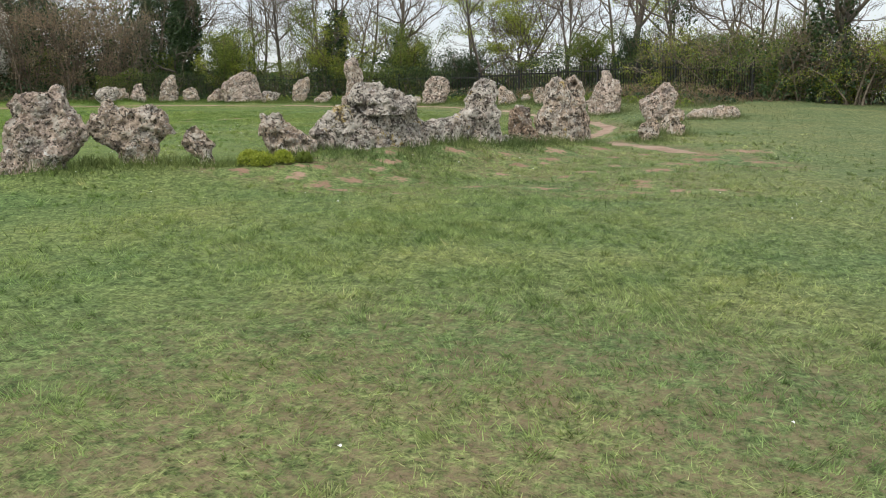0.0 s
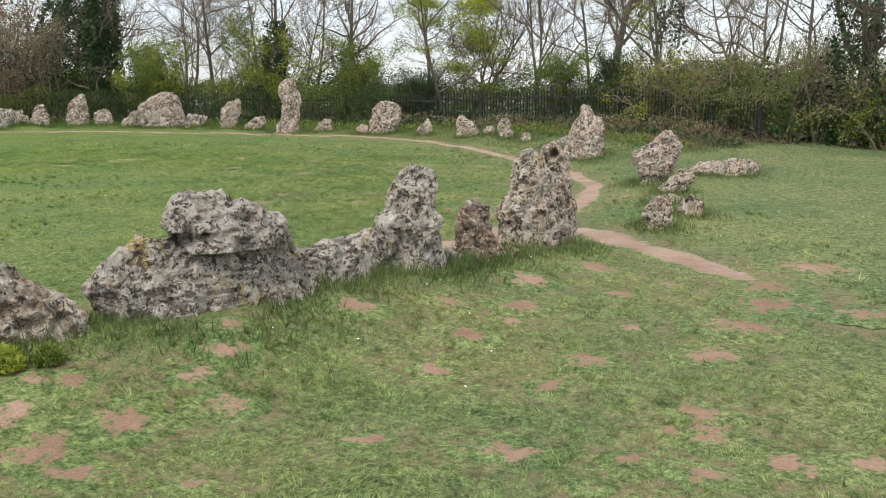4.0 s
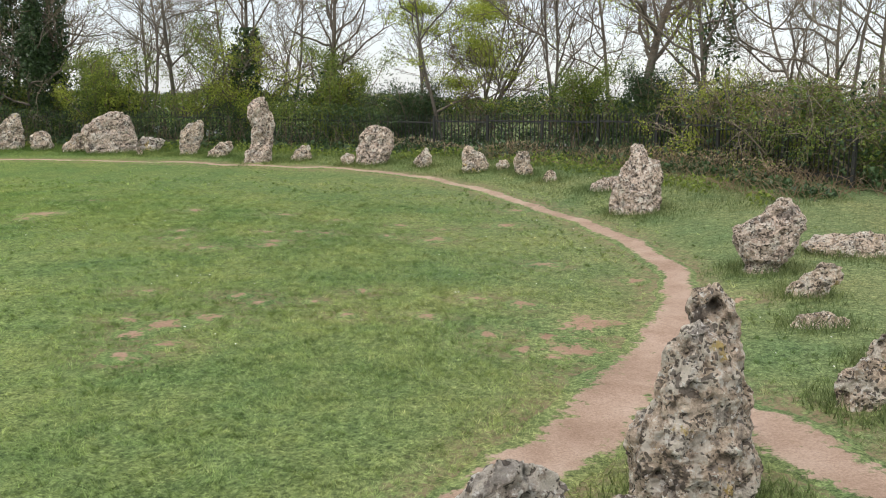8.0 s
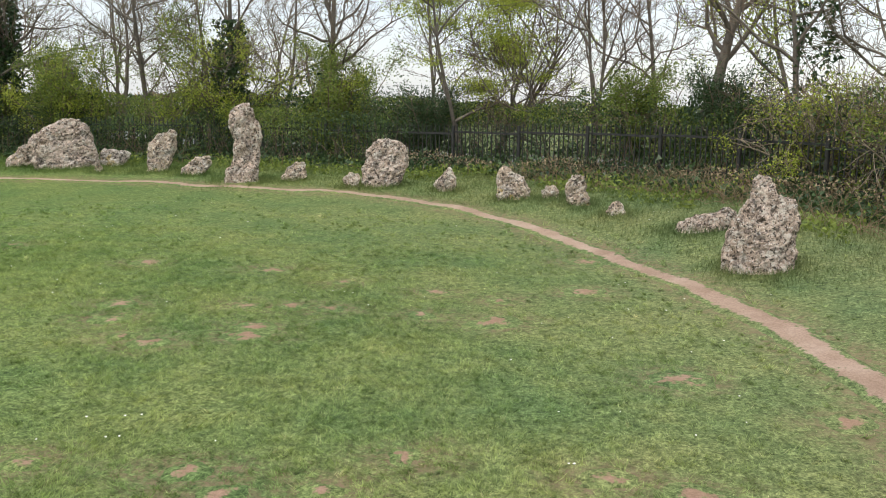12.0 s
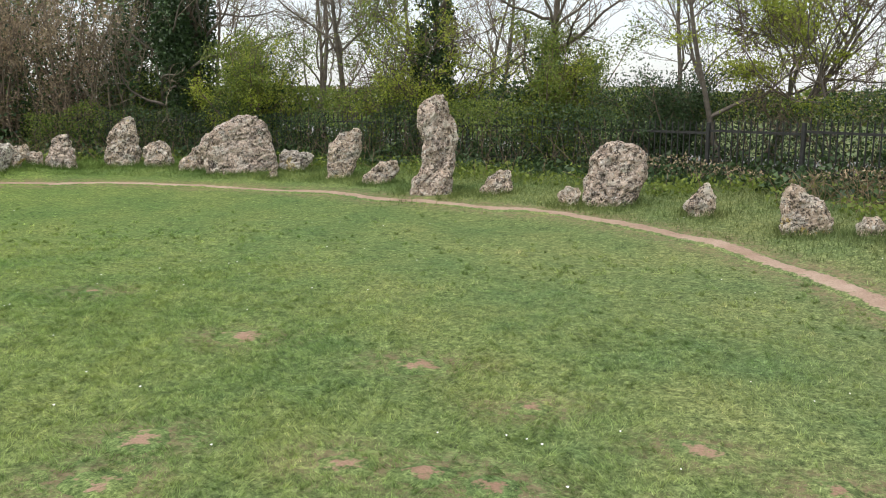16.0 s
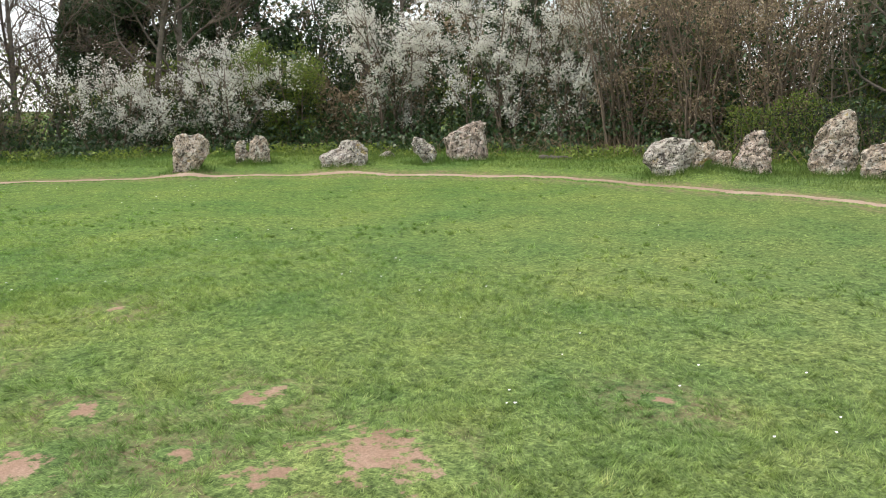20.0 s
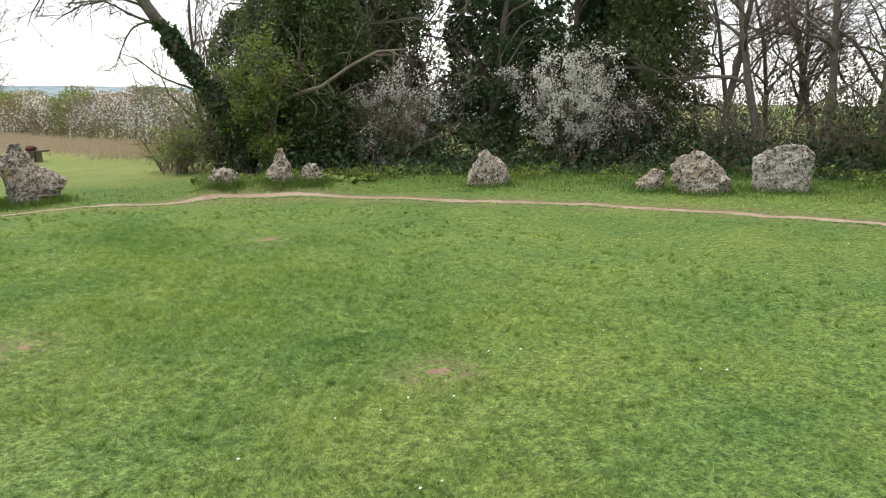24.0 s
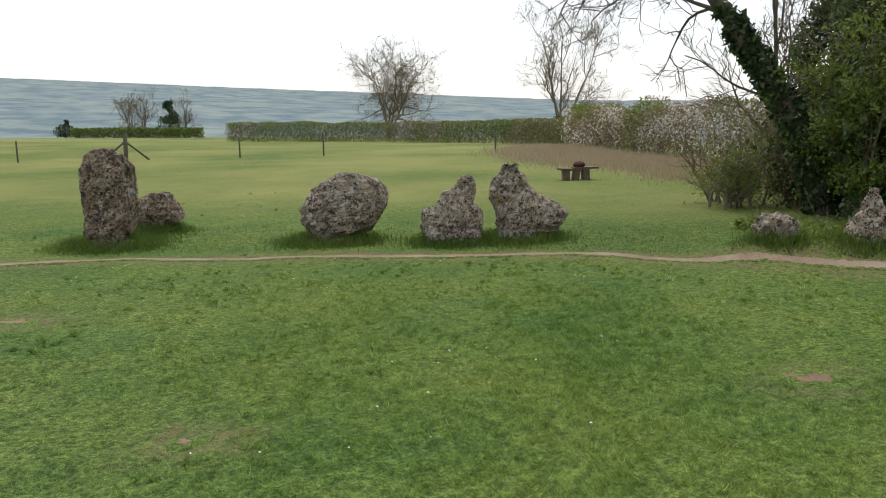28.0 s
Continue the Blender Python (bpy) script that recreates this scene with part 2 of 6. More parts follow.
def lawn_material():
    m, nt, b = material("mown_grass", 0.95, 0.15)
    c = turf_colours(nt)
    # thatch and soil between the tufts where the turf is trodden
    thin = ramp_of(nt, noise_fac(nt, 9.0, 7, 0.8), [(0.42, (0, 0, 0)), (0.6, (1, 1, 1))])
    c = mixed(nt, mixed(nt, 1.0, thin, attribute(nt, "wear"), "MULTIPLY"), c, (0.21, 0.15, 0.095))
    dry = ramp_of(nt, noise_fac(nt, 0.12, 5), [(0.38, (0.15, 0.15, 0.15)), (0.62, (0.8, 0.8, 0.8))])
    c = mixed(nt, mixed(nt, 1.0, dry, attribute(nt, "meadow"), "MULTIPLY"), c, (0.29, 0.29, 0.095))
    nt.links.new(c, b.inputs["Base Color"])
    humps = mixed(nt, 0.65, strokes(nt), noise_fac(nt, 8.0, 4, 0.6))
    bump_of(nt, b, humps, 0.9, 0.07)
    return m


def blade_material(name, gain, dry):
    m, nt, b = material(name, 0.7, 0.25)
    tone = ramp_of(nt, attribute(nt, "tone"), [(0.0, (0.66 * gain, 0.68 * gain, 0.6 * gain)), (0.55, (1.03 * gain, 1.03 * gain, 1.0 * gain)), (0.92, (1.36 * gain, 1.28 * gain, 1.36 * gain)), (1.0, dry)])
    c = grass_colours(nt, tone)
    nt.links.new(c, b.inputs["Base Color"])
    # light shines through the thin blades
    thin = nt.nodes.new("ShaderNodeBsdfTranslucent")
    nt.links.new(c, thin.inputs["Color"])
    both = nt.nodes.new("ShaderNodeMixShader")
    both.inputs[0].default_value = 0.4
    nt.links.new(b.outputs[0], both.inputs[1])
    nt.links.new(thin.outputs[0], both.inputs[2])
    nt.links.new(both.outputs[0], nt.nodes["Material Output"].inputs[0])
    return m


def soil_material(name="trodden_soil", gain=(1.0, 1.0, 1.0)):
    m, nt, b = material(name, 0.95, 0.15)
    c = ramp_of(nt, noise_fac(nt, 1.6, 6, 0.65), [(0.3, (0.25, 0.17, 0.122)), (0.5, (0.345, 0.247, 0.185)), (0.7, (0.43, 0.325, 0.255))])
    g = ramp_of(nt, noise_fac(nt, 45, 5, 0.8), [(0.3, (0.65, 0.63, 0.6)), (0.55, (1, 1, 1)), (0.75, (1.25, 1.25, 1.25))])
    c = mixed(nt, 1.0, mixed(nt, 1.0, c, g, "MULTIPLY"), gain, "MULTIPLY")
    # turf closes in from the rim in tufts
    ragged = nt.nodes.new("ShaderNodeMath")
    ragged.operation = "MULTIPLY_ADD"
    ragged.inputs[1].default_value = 2.0
    nt.links.new(noise_fac(nt, 9.0, 8, 0.7), ragged.inputs[0])
    nt.links.new(attribute(nt, "rim"), ragged.inputs[2])
    halved = nt.nodes.new("ShaderNodeMath")
    halved.operation = "MULTIPLY"
    halved.inputs[1].default_value = 0.5
    nt.links.new(ragged.outputs[0], halved.inputs[0])
    turf = ramp_of(nt, halved.outputs[0], [(0.64, (0, 0, 0)), (0.72, (1, 1, 1))])
    c = mixed(nt, turf, c, turf_colours(nt))
    nt.links.new(c, b.inputs["Base Color"])
    bump_of(nt, b, noise_fac(nt, 30, 6, 0.7), 0.6, 0.03)
    return m


def leaf_material(name, dark, light, rough=0.55, see=0.25):
    m, nt, b = material(name, rough, 0.35)
    c = ramp_of(nt, attribute(nt, "tone"), [(0.0, dark), (1.0, light)])
    nt.links.new(c, b.inputs["Base Color"])
    b.inputs["Transmission Weight"].default_value = 0.0
    if see:
        out = nt.nodes["Material Output"]
        tl = nt.nodes.new("ShaderNodeBsdfTranslucent")
        nt.links.new(c, tl.inputs["Color"])
        ms = nt.nodes.new("ShaderNodeMixShader")
        ms.inputs[0].default_value = see
        nt.links.new(b.outputs[0], ms.inputs[1])
        nt.links.new(tl.outputs[0], ms.inputs[2])
        nt.links.new(ms.outputs[0], out.inputs[0])
    return m


def bark_material(name, low, high):
    m, nt, b = material(name, 0.9, 0.2)
    c = ramp_of(nt, noise_fac(nt, 5, 6, 0.7), [(0.3, low), (0.7, high)])
    nt.links.new(c, b.inputs["Base Color"])
    bump_of(nt, b, noise_fac(nt, 18, 5, 0.7), 0.7, 0.03)
    return m


LAWN = lawn_material()
BLADE = blade_material("grass_blades", 1.28, (2.3, 1.85, 2.4))
TALL = blade_material("long_grass", 0.82, (1.3, 1.2, 1.25))
DEAD = leaf_material("dead_stalks", (0.2, 0.145, 0.085), (0.42, 0.33, 0.21), 0.8, 0.1)
STRAW = leaf_material("straw", (0.36, 0.28, 0.18), (0.55, 0.46, 0.31), 0.8, 0.2)
SOIL = soil_material()
RED_SOIL = soil_material("bare_red_soil", (0.86, 0.78, 0.72))
SPRING = leaf_material("spring_leaves", (0.2, 0.26, 0.03), (0.5, 0.55, 0.09), 0.55, 0.5)
HAWTHORN = leaf_material("hawthorn_leaves", (0.075, 0.12, 0.022), (0.27, 0.33, 0.065), 0.55, 0.4)
YEW = leaf_material("evergreen_sprays", (0.028, 0.05, 0.016), (0.15, 0.2, 0.06), 0.5, 0.3)
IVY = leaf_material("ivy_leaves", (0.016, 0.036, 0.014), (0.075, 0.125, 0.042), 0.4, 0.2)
BLOSSOM = leaf_material("white_blossom", (0.68, 0.66, 0.57), (0.9, 0.88, 0.81), 0.7, 0.4)
BARK = bark_material("grey_brown_bark", (0.08, 0.068, 0.055), (0.21, 0.18, 0.145))
TWIG = bark_material("brown_twigs", (0.11, 0.082, 0.06), (0.24, 0.185, 0.135))
PALE_TWIG = bark_material("pale_twigs", (0.13, 0.105, 0.075), (0.28, 0.235, 0.17))


# ---------------------------------------------------------------- the lie of the land
CX, CY = -6.315, -14.177

BANK = [(-2.2, -28.3, 0.1), (-0.6, -27.5, 0.29), (0.3, -27.1, 0.29), (1.35, -26.75, 0.2), (1.8, -26.5, 0.29), (2.8, -25.8, 0.33), (3.7, -24.95, 0.31), (4.4, -24.1, 0.23), (5.0, -23.5, 0.19), (5.75, -22.5, 0.14), (6.1, -21.5, 0.0)]


def ground_z(x, y):
    x, y = np.asarray(x, float), np.asarray(y, float)
    dx, dy = x - CX, y - CY
    r = np.hypot(dx, dy)
    near = 1 - smooth(30, 90, r)
    z = (-0.008 * dx + 0.0204 * dy) * near
    ang = np.degrees(np.arctan2(dy, dx))
    bank = 0.14 - 0.19 * np.exp(-(((ang + 118) / 34) ** 2))
    z = z + bank * smooth(13.4, 15.6, r) * (1 - 0.6 * smooth(17, 24, r))
    # the ground climbs towards the thicket in the east
    rise = np.exp(-(((ang - 22) / 28) ** 2))
    z = z + rise * (0.3 * smooth(14.5, 17.5, r) + 0.25 * smooth(17, 21, r)) * (1 - smooth(24, 60, r))
    # first four: grassy humps round the low stones at the wood's corner
    # the last six raise turf to stone feet, fitted to the camera's view
    for hx, hy, hs, hh in ((-20.35, -20.55, 0.75, 0.2), (-19.55, -21.7, 0.6, 0.24), (-20.0, -21.0, 0.35, 0.16), (-20.9, -19.7, 0.5, 0.14), (6.82, -5.05, 0.5, 0.14), (-9.94, 0.75, 0.6, 0.12), (-16.38, -3.57, 0.8, 0.13), (-18.2, -5.1, 0.7, 0.1), (-18.1, -6.57, 0.5, 0.16), (-13.41, -29.62, 0.7, 0.12)):
        z = z + hh * np.exp(-(((x - hx) ** 2 + (y - hy) ** 2) / hs**2))
    # the low bank under the row of close-set stones
    top = np.zeros(x.shape)
    for (ax, ay, ah), (bx, by, bh) in zip(BANK, BANK[1:]):
        t = np.clip(((x - ax) * (bx - ax) + (y - ay) * (by - ay)) / ((bx - ax) ** 2 + (by - ay) ** 2), 0, 1)
        d = np.hypot(x - ax - t * (bx - ax), y - ay - t * (by - ay))
        top = np.maximum(top, (ah + t * (bh - ah)) * np.exp(-((d / 0.85) ** 2)))
    z = z + top
    # small unevenness of the turf
    p = np.stack([x.ravel(), y.ravel(), 0 * x.ravel()], 1)
    z = z + ((vnoise(p * 0.9) - 0.5) * 0.05 + (vnoise(p * 2.9, 1) - 0.5) * 0.022).reshape(x.shape) * (1 - smooth(40, 60, r))
    # the land falls into the valley beyond the fields
    z = z - 2.1 * smooth(44, 100, r) * smooth(-25, -40, y)
    return z - 62 * smooth(82, 700, r)


def gz(x, y):
    return float(ground_z(np.array([x]), np.array([y]))[0])


TRAIL = [(-180, 13.85), (-173, 14.05), (-166, 14.3), (-159, 14.65), (-153, 14.65), (-147, 14.65), (-142, 14.65), (-136, 14.5), (-129, 14.2), (-122, 14.1), (-109, 13.9), (-92, 13.4), (-75, 12.9), (-58, 12.7), (-45, 13.0), (-31, 13.4), (-21, 13.6), (-11, 14.0), (-4, 14.25), (8, 14.15), (18, 14.15), (24, 14.25), (32, 14.5), (40, 14.8), (46, 14.85), (51, 14.8), (57, 14.62), (66, 14.35), (77, 14.35), (88, 14.3), (98, 14.1), (110, 14.15), (120, 14.15), (130, 14.0), (141, 13.6), (150, 13.6), (160, 13.65), (171, 13.85), (180, 13.85)]
TRAIL_W = [(-180, 0.24), (-110, 0.22), (-80, 0.06), (-50, 0.04), (-43, 0.06), (-39, 0.35), (-34, 0.66), (-28, 0.8), (-18, 0.6), (-8, 0.42), (20, 0.32), (60, 0.22), (90, 0.16), (150, 0.24), (180, 0.24)]
EXIT = [(5.75, -19.7), (6.3, -20.2), (6.82, -20.83), (6.84, -21.49), (7.0, -22.1), (7.23, -22.71), (7.4, -23.2), (7.56, -23.7), (7.62, -24.25), (7.75, -24.75), (8.05, -25.2)]


def trail_r(a):
    return np.interp(a, [t[0] for t in TRAIL], [t[1] for t in TRAIL])


def trail_w(a):
    return np.interp(a, [t[0] for t in TRAIL_W], [t[1] for t in TRAIL_W])


def exit_distance(x, y):
    best = np.full(np.shape(x), 99.0)
    for (ax, ay), (bx, by) in zip(EXIT, EXIT[1:]):
        t = np.clip(((x - ax) * (bx - ax) + (y - ay) * (by - ay)) / ((bx - ax) ** 2 + (by - ay) ** 2), 0, 1)
        best = np.minimum(best, np.hypot(x - ax - t * (bx - ax), y - ay - t * (by - ay)))
    return best


# bare places in the turf: x, y, half length
PATCH_OUT = [(6.2, -23.5, 0.2), (6.21, -24.4, 0.13), (5.46, -24.13, 0.18), (5.25, -24.89, 0.17), (4.62, -25.07, 0.14), (3.89, -25.51, 0.15), (4.74, -25.72, 0.17), (5.09, -25.29, 0.08), (6.03, -25.42, 0.1), (6.76, -24.03, 0.11),
             (7.37, -24.85, 0.26), (6.88, -25.48, 0.26), (6.4, -26.19, 0.19), (7.64, -24.19, 0.25), (8.53, -23.21, 0.29), (8.1, -25.1, 0.21), (5.54, -26.26, 0.14), (5.17, -26.73, 0.1), (3.21, -27.09, 0.13), (3.1, -26.47, 0.13),
             (2.99, -26.78, 0.09), (3.05, -26.19, 0.12), (4.47, -26.4, 0.11), (5.99, -27.22, 0.13), (5.97, -27.51, 0.15), (5.76, -27.43, 0.06), (4.1, -27.52, 0.11), (4.79, -27.71, 0.14), (5.42, -27.78, 0.09), (6.23, -27.86, 0.11),
             (5.77, -27.96, 0.11), (6.62, -27.93, 0.13), (2.41, -27.79, 0.14), (2.68, -27.92, 0.12), (2.15, -27.36, 0.14), (2.44, -27.65, 0.13), (2.76, -27.37, 0.17), (3.25, -28.03, 0.09), (2.33, -27.03, 0.09), (2.15, -27.05, 0.09),
             (5.18, -28.07, 0.06), (1.47, -27.27, 0.18)]
PATCH_EAST = [(0.97, -16.32, 0.08), (2.38, -16.81, 0.1), (2.11, -16.43, 0.08), (3.02, -16.75, 0.08), (3.6, -16.25, 0.07), (3.47, -17.41, 0.08), (4.35, -17.56, 0.11), (4.96, -16.69, 0.1), (5.5, -16.97, 0.14), (6.16, -14.68, 0.18),
              (7.22, -15.74, 0.14), (6.14, -17.85, 0.3), (5.56, -18.27, 0.13), (4.97, -18.22, 0.1), (5.25, -18.69, 0.1), (5.72, -18.79, 0.24), (1.51, -17.71, 0.2), (1.3, -18.11, 0.14), (1.71, -18.54, 0.11), (1.41, -18.93, 0.13),
              (1.06, -17.52, 0.11), (1.98, -17.47, 0.13), (8.08, -17.09, 0.12), (2.07, -13.34, 0.14)]
PATCH_MID = [(0.1, -9.62, 0.16), (1.93, -10.05, 0.13), (2.96, -10.9, 0.08), (4.13, -11.43, 0.11), (0.38, -11.95, 0.12), (1.87, -12.06, 0.11), (2.39, -12.1, 0.11), (2.85, -12.2, 0.1), (0.46, -12.63, 0.11), (2.07, -13.01, 0.13),
             (3.9, -12.49, 0.08), (4.69, -12.82, 0.17), (1.12, -13.56, 0.13), (0.8, -13.29, 0.08), (6.52, -9.45, 0.22), (6.04, -11.42, 0.15), (4.88, -11.86, 0.08), (-2.64, -10.23, 0.34), (-2.7, -10.85, 0.16), (-4.3, -11.41, 0.13),
             (-3.84, -10.43, 0.16), (-3.25, -11.1, 0.09), (-3.55, -11.9, 0.2), (-2.28, -8.37, 0.08), (-6.3, -13.37, 0.2), (-5.67, -12.38, 0.11), (-5.81, -11.85, 0.15), (-6.91, -12.15, 0.15), (-6.78, -11.74, 0.08), (-6.67, -10.68, 0.1),
             (-5.55, -12.85, 0.13), (-15.39, -18, 0.17), (-10.52, -23.58, 0.13), (-11.03, -19.35, 0.08), (-10.57, -13.51, 0.11), (-10.03, -17.1, 0.09)]
PATCHES = PATCH_OUT + PATCH_EAST + PATCH_MID


def bareness(x, y):
    """How bare the turf is: 1 on trodden soil, 0 on sound grass."""
    a, r = np.degrees(np.arctan2(y - CY, x - CX)), np.hypot(x - CX, y - CY)
    p = np.stack([x * 3.1, y * 3.1, 0 * x], 1)
    ragged = (fbm(p, 3) * 0.34)
    d = np.abs(r - trail_r(a)) - trail_w(a) / 2
    d = np.minimum(d, exit_distance(x, y) - 0.36)
    for px, py, s in PATCHES:
        near = np.hypot(x - px, y - py) < s + 1.2
        if near.any():
            d[near] = np.minimum(d[near], (np.hypot((x[near] - px) * 0.8, (y[near] - py) * 1.15) - s * 0.68))
    return d + ragged


def mesh_of(name, verts, faces, mat, attributes=(), smooth_shade=True):
    me = bpy.data.meshes.new(name)
    verts = np.asarray(verts, np.float32)
    faces = np.asarray(faces, np.int32)
    n, k = faces.shape
    me.vertices.add(len(verts))
    me.vertices.foreach_set("co", verts.ravel())
    me.loops.add(n * k)
    me.loops.foreach_set("vertex_index", faces.ravel())
    me.polygons.add(n)
    me.polygons.foreach_set("loop_start", np.arange(0, n * k, k, dtype=np.int32))
    me.polygons.foreach_set("use_smooth", np.full(n, smooth_shade))
    for key, values in attributes:
        me.attributes.new(key, "FLOAT", "POINT").data.foreach_set("value", np.asarray(values, np.float32))
    me.materials.append(mat)
    me.update(calc_edges=True)
    return me


def grid_faces(rows, cols, closed=False):
    i, j = np.meshgrid(np.arange(rows - 1), np.arange(cols if closed else cols - 1), indexing="ij")
    i, j = i.ravel(), j.ravel()
    k = (j + 1) % cols
    return np.stack([i * cols + j, i * cols + k, (i + 1) * cols + k, (i + 1) * cols + j], 1)


def build_ground():
    radii = list(np.arange(0.05, 25, 0.2))
    while radii[-1] < 4300:
        radii.append(radii[-1] * 1.11 + 0.1)
    ang = np.radians(np.arange(0, 360, 0.75))
    r, a = np.meshgrid(radii, ang, indexing="ij")
    x, y = CX + r * np.cos(a), CY + r * np.sin(a)
    z = ground_z(x, y)
    flat = r.ravel() < 30
    bare = np.full(flat.shape, 9.0)
    bare[flat] = bareness(x.ravel()[flat], y.ravel()[flat])
    wear = 1 - smooth(0.0, 0.55, bare)
    # trodden ground outside the row
    wear = np.maximum(wear, 0.3 * np.exp(-((np.hypot(x.ravel() - 5.6, y.ravel() + 26.0) / 2.6) ** 2)))
    wear = np.maximum(wear, 0.75 * np.exp(-((np.hypot((x.ravel() - 3.9) * 0.8, y.ravel() + 34.3) / 2.1) ** 4)))
    meadow = smooth(17.5, 24, r.ravel()) * smooth(-10, -24, y.ravel()) * smooth(3, -6, x.ravel())
    z = z - (0.02 * (1 - smooth(-0.1, 0.12, bare))).reshape(z.shape)
    me = mesh_of("ground", np.stack([x.ravel(), y.ravel(), z.ravel()], 1), grid_faces(len(radii), len(ang), True), LAWN, (("wear", wear), ("meadow", meadow)))
    tagged(new("ground", me), "uneven mown green turf worn thin in places", "ground", kind="structure")


def build_trail():
    a = np.linspace(-180, 180, 1400)
    across = np.linspace(-1, 1, 9)
    mid, half = trail_r(a), trail_w(a) / 2 * 1.3
    p = np.stack([np.cos(np.radians(a)) * 26, np.sin(np.radians(a)) * 26, 0 * a], 1)
    mid = mid + fbm(p * 0.5, 3) * 0.2
    inner = half * (1 + 0.7 * fbm(p * 1.7, 4, 1)) + 0.03
    outer = half * (1 + 0.7 * fbm(p * 1.7 + 40, 4, 2)) + 0.03
    off = np.where(across[None] < 0, across[None] * inner[:, None], across[None] * outer[:, None])
    r = mid[:, None] + off
    x, y = CX + r * np.cos(np.radians(a))[:, None], CY + r * np.sin(np.radians(a))[:, None]
    z = ground_z(x, y) + 0.012 - 0.03 * np.abs(across[None]) ** 6
    z = z - 0.12 * (1 - smooth(0.045, 0.09, half))[:, None]
    rim = np.broadcast_to(0.72 * smooth(0.25, 0.85, np.abs(across)), x.shape)
    me = mesh_of("footpath", np.stack([x.ravel(), y.ravel(), z.ravel()], 1), grid_faces(len(a), 9), SOIL, (("rim", rim.ravel()),))
    tagged(new("footpath", me), "narrow trodden brown earth path round the ring", "footpath", kind="structure")
    # the way out between the stones
    e = np.array(EXIT)
    t = np.linspace(0, len(e) - 1, 160)
    ex, ey = np.interp(t, range(len(e)), e[:, 0]), np.interp(t, range(len(e)), e[:, 1])
    p = np.stack([ex * 1.6, ey * 1.6, 0 * ex], 1)
    half = 0.44 * (1 + 1.2 * fbm(p, 4)) * np.interp(t, [0, 0.6, 6.5, len(e) - 1], [0.7, 0.95, 0.8, 0.05])
    nx, ny = -np.gradient(ey), np.gradient(ex)
    n = np.hypot(nx, ny)
    x, y = ex[:, None] + (nx / n * half)[:, None] * across[None], ey[:, None] + (ny / n * half)[:, None] * across[None]
    z = ground_z(x, y) + 0.01 - 0.03 * np.abs(across[None]) ** 4 - 0.03 * smooth(8, 9, t)[:, None]
    rim = np.broadcast_to(0.72 * smooth(0.25, 0.85, np.abs(across)), x.shape)
    me = mesh_of("footpath", np.stack([x.ravel(), y.ravel(), z.ravel()], 1), grid_faces(len(t), 9), SOIL, (("rim", rim.ravel()),))
    tagged(new("footpath", me), "worn earth path leading out between the stones", "footpath", kind="structure")


PATCH_SIZE = 2.0


def build_patches():
    ang = np.radians(np.arange(0, 360, 6))
    rad = np.linspace(0.002, 1, 8)
    for n, (px, py, s) in enumerate(PATCHES):
        q = np.stack([np.cos(ang) * 1.2 + n * 3.7, np.sin(ang) * 1.2, 0 * ang + n], 1)
        edge = s * PATCH_SIZE * (1.0 + 1.1 * fbm(q, 3, n % 3))
        r = rad[:, None] * edge[None]
        x, y = px + r * np.cos(ang)[None] * 1.1, py + r * np.sin(ang)[None] * 1.0
        z = ground_z(x, y) + 0.014 - 0.026 * rad[:, None] ** 3
        rim = np.broadcast_to(0.1 + 0.8 * rad[:, None], x.shape)
        me = mesh_of("bare_patch", np.stack([x.ravel(), y.ravel(), z.ravel()], 1), grid_faces(8, len(ang), True), RED_SOIL, (("rim", rim.ravel()),))
        tagged(new("bare_patch", me), "patch of bare reddish-brown soil in the turf", "bare soil", "bare patches in the turf", "structure")


build_ground()
build_trail()
build_patches()


# ---------------------------------------------------------------- the stones
def lobe(profile, thick, cols, rows, rng, sink=0.3, back=0.0):
    """One lump: rings stacked up a profile of height, left and right edge."""
    pz = np.array([p[0] for p in profile])
    left, right = np.array([p[1] for p in profile]), np.array([p[2] for p in profile])
    low, high = pz[0] - sink, pz[-1]
    cap = 0.12 * (right[-1] - left[-1]) / 2 + 0.01
    v = np.linspace(0, 1, rows)
    split = 0.9
    z = np.where(v < split, low + (high - low) * (v / split), high + cap * np.sin((v - split) / (1 - split) * math.pi / 2))
    zz = np.minimum(z, high)
    l, r = np.interp(zz, pz, left), np.interp(zz, pz, right)
    k = np.array([0.25, 0.5, 0.25])
    for _ in range(1):
        l[1:-1], r[1:-1] = np.convolve(l, k, "valid"), np.convolve(r, k, "valid")
    shrink = np.where(v < split, 1.0, np.cos((v - split) / (1 - split) * math.pi / 2 * 0.985))
    mid, half = (l + r) / 2, (r - l) / 2 * shrink
    up = np.clip((z - pz[0]) / max(high - pz[0], 0.05), 0, 1)
    deep = thick / 2 * (1.0 - 0.55 * up**1.3) * np.sqrt(np.clip(half / max(half.max(), 0.01), 0.02, 1))
    a = np.linspace(0, 2 * math.pi, cols, endpoint=False)
    c, s = np.cos(a), np.sin(a)
    c, s = np.sign(c) * np.abs(c) ** 0.72, np.sign(s) * np.abs(s) ** 0.72
    x = mid[:, None] + half[:, None] * c[None]
    y = back + deep[:, None] * s[None]
    return np.stack([x.ravel(), y.ravel(), np.repeat(z, cols)], 1), grid_faces(rows, cols, True)


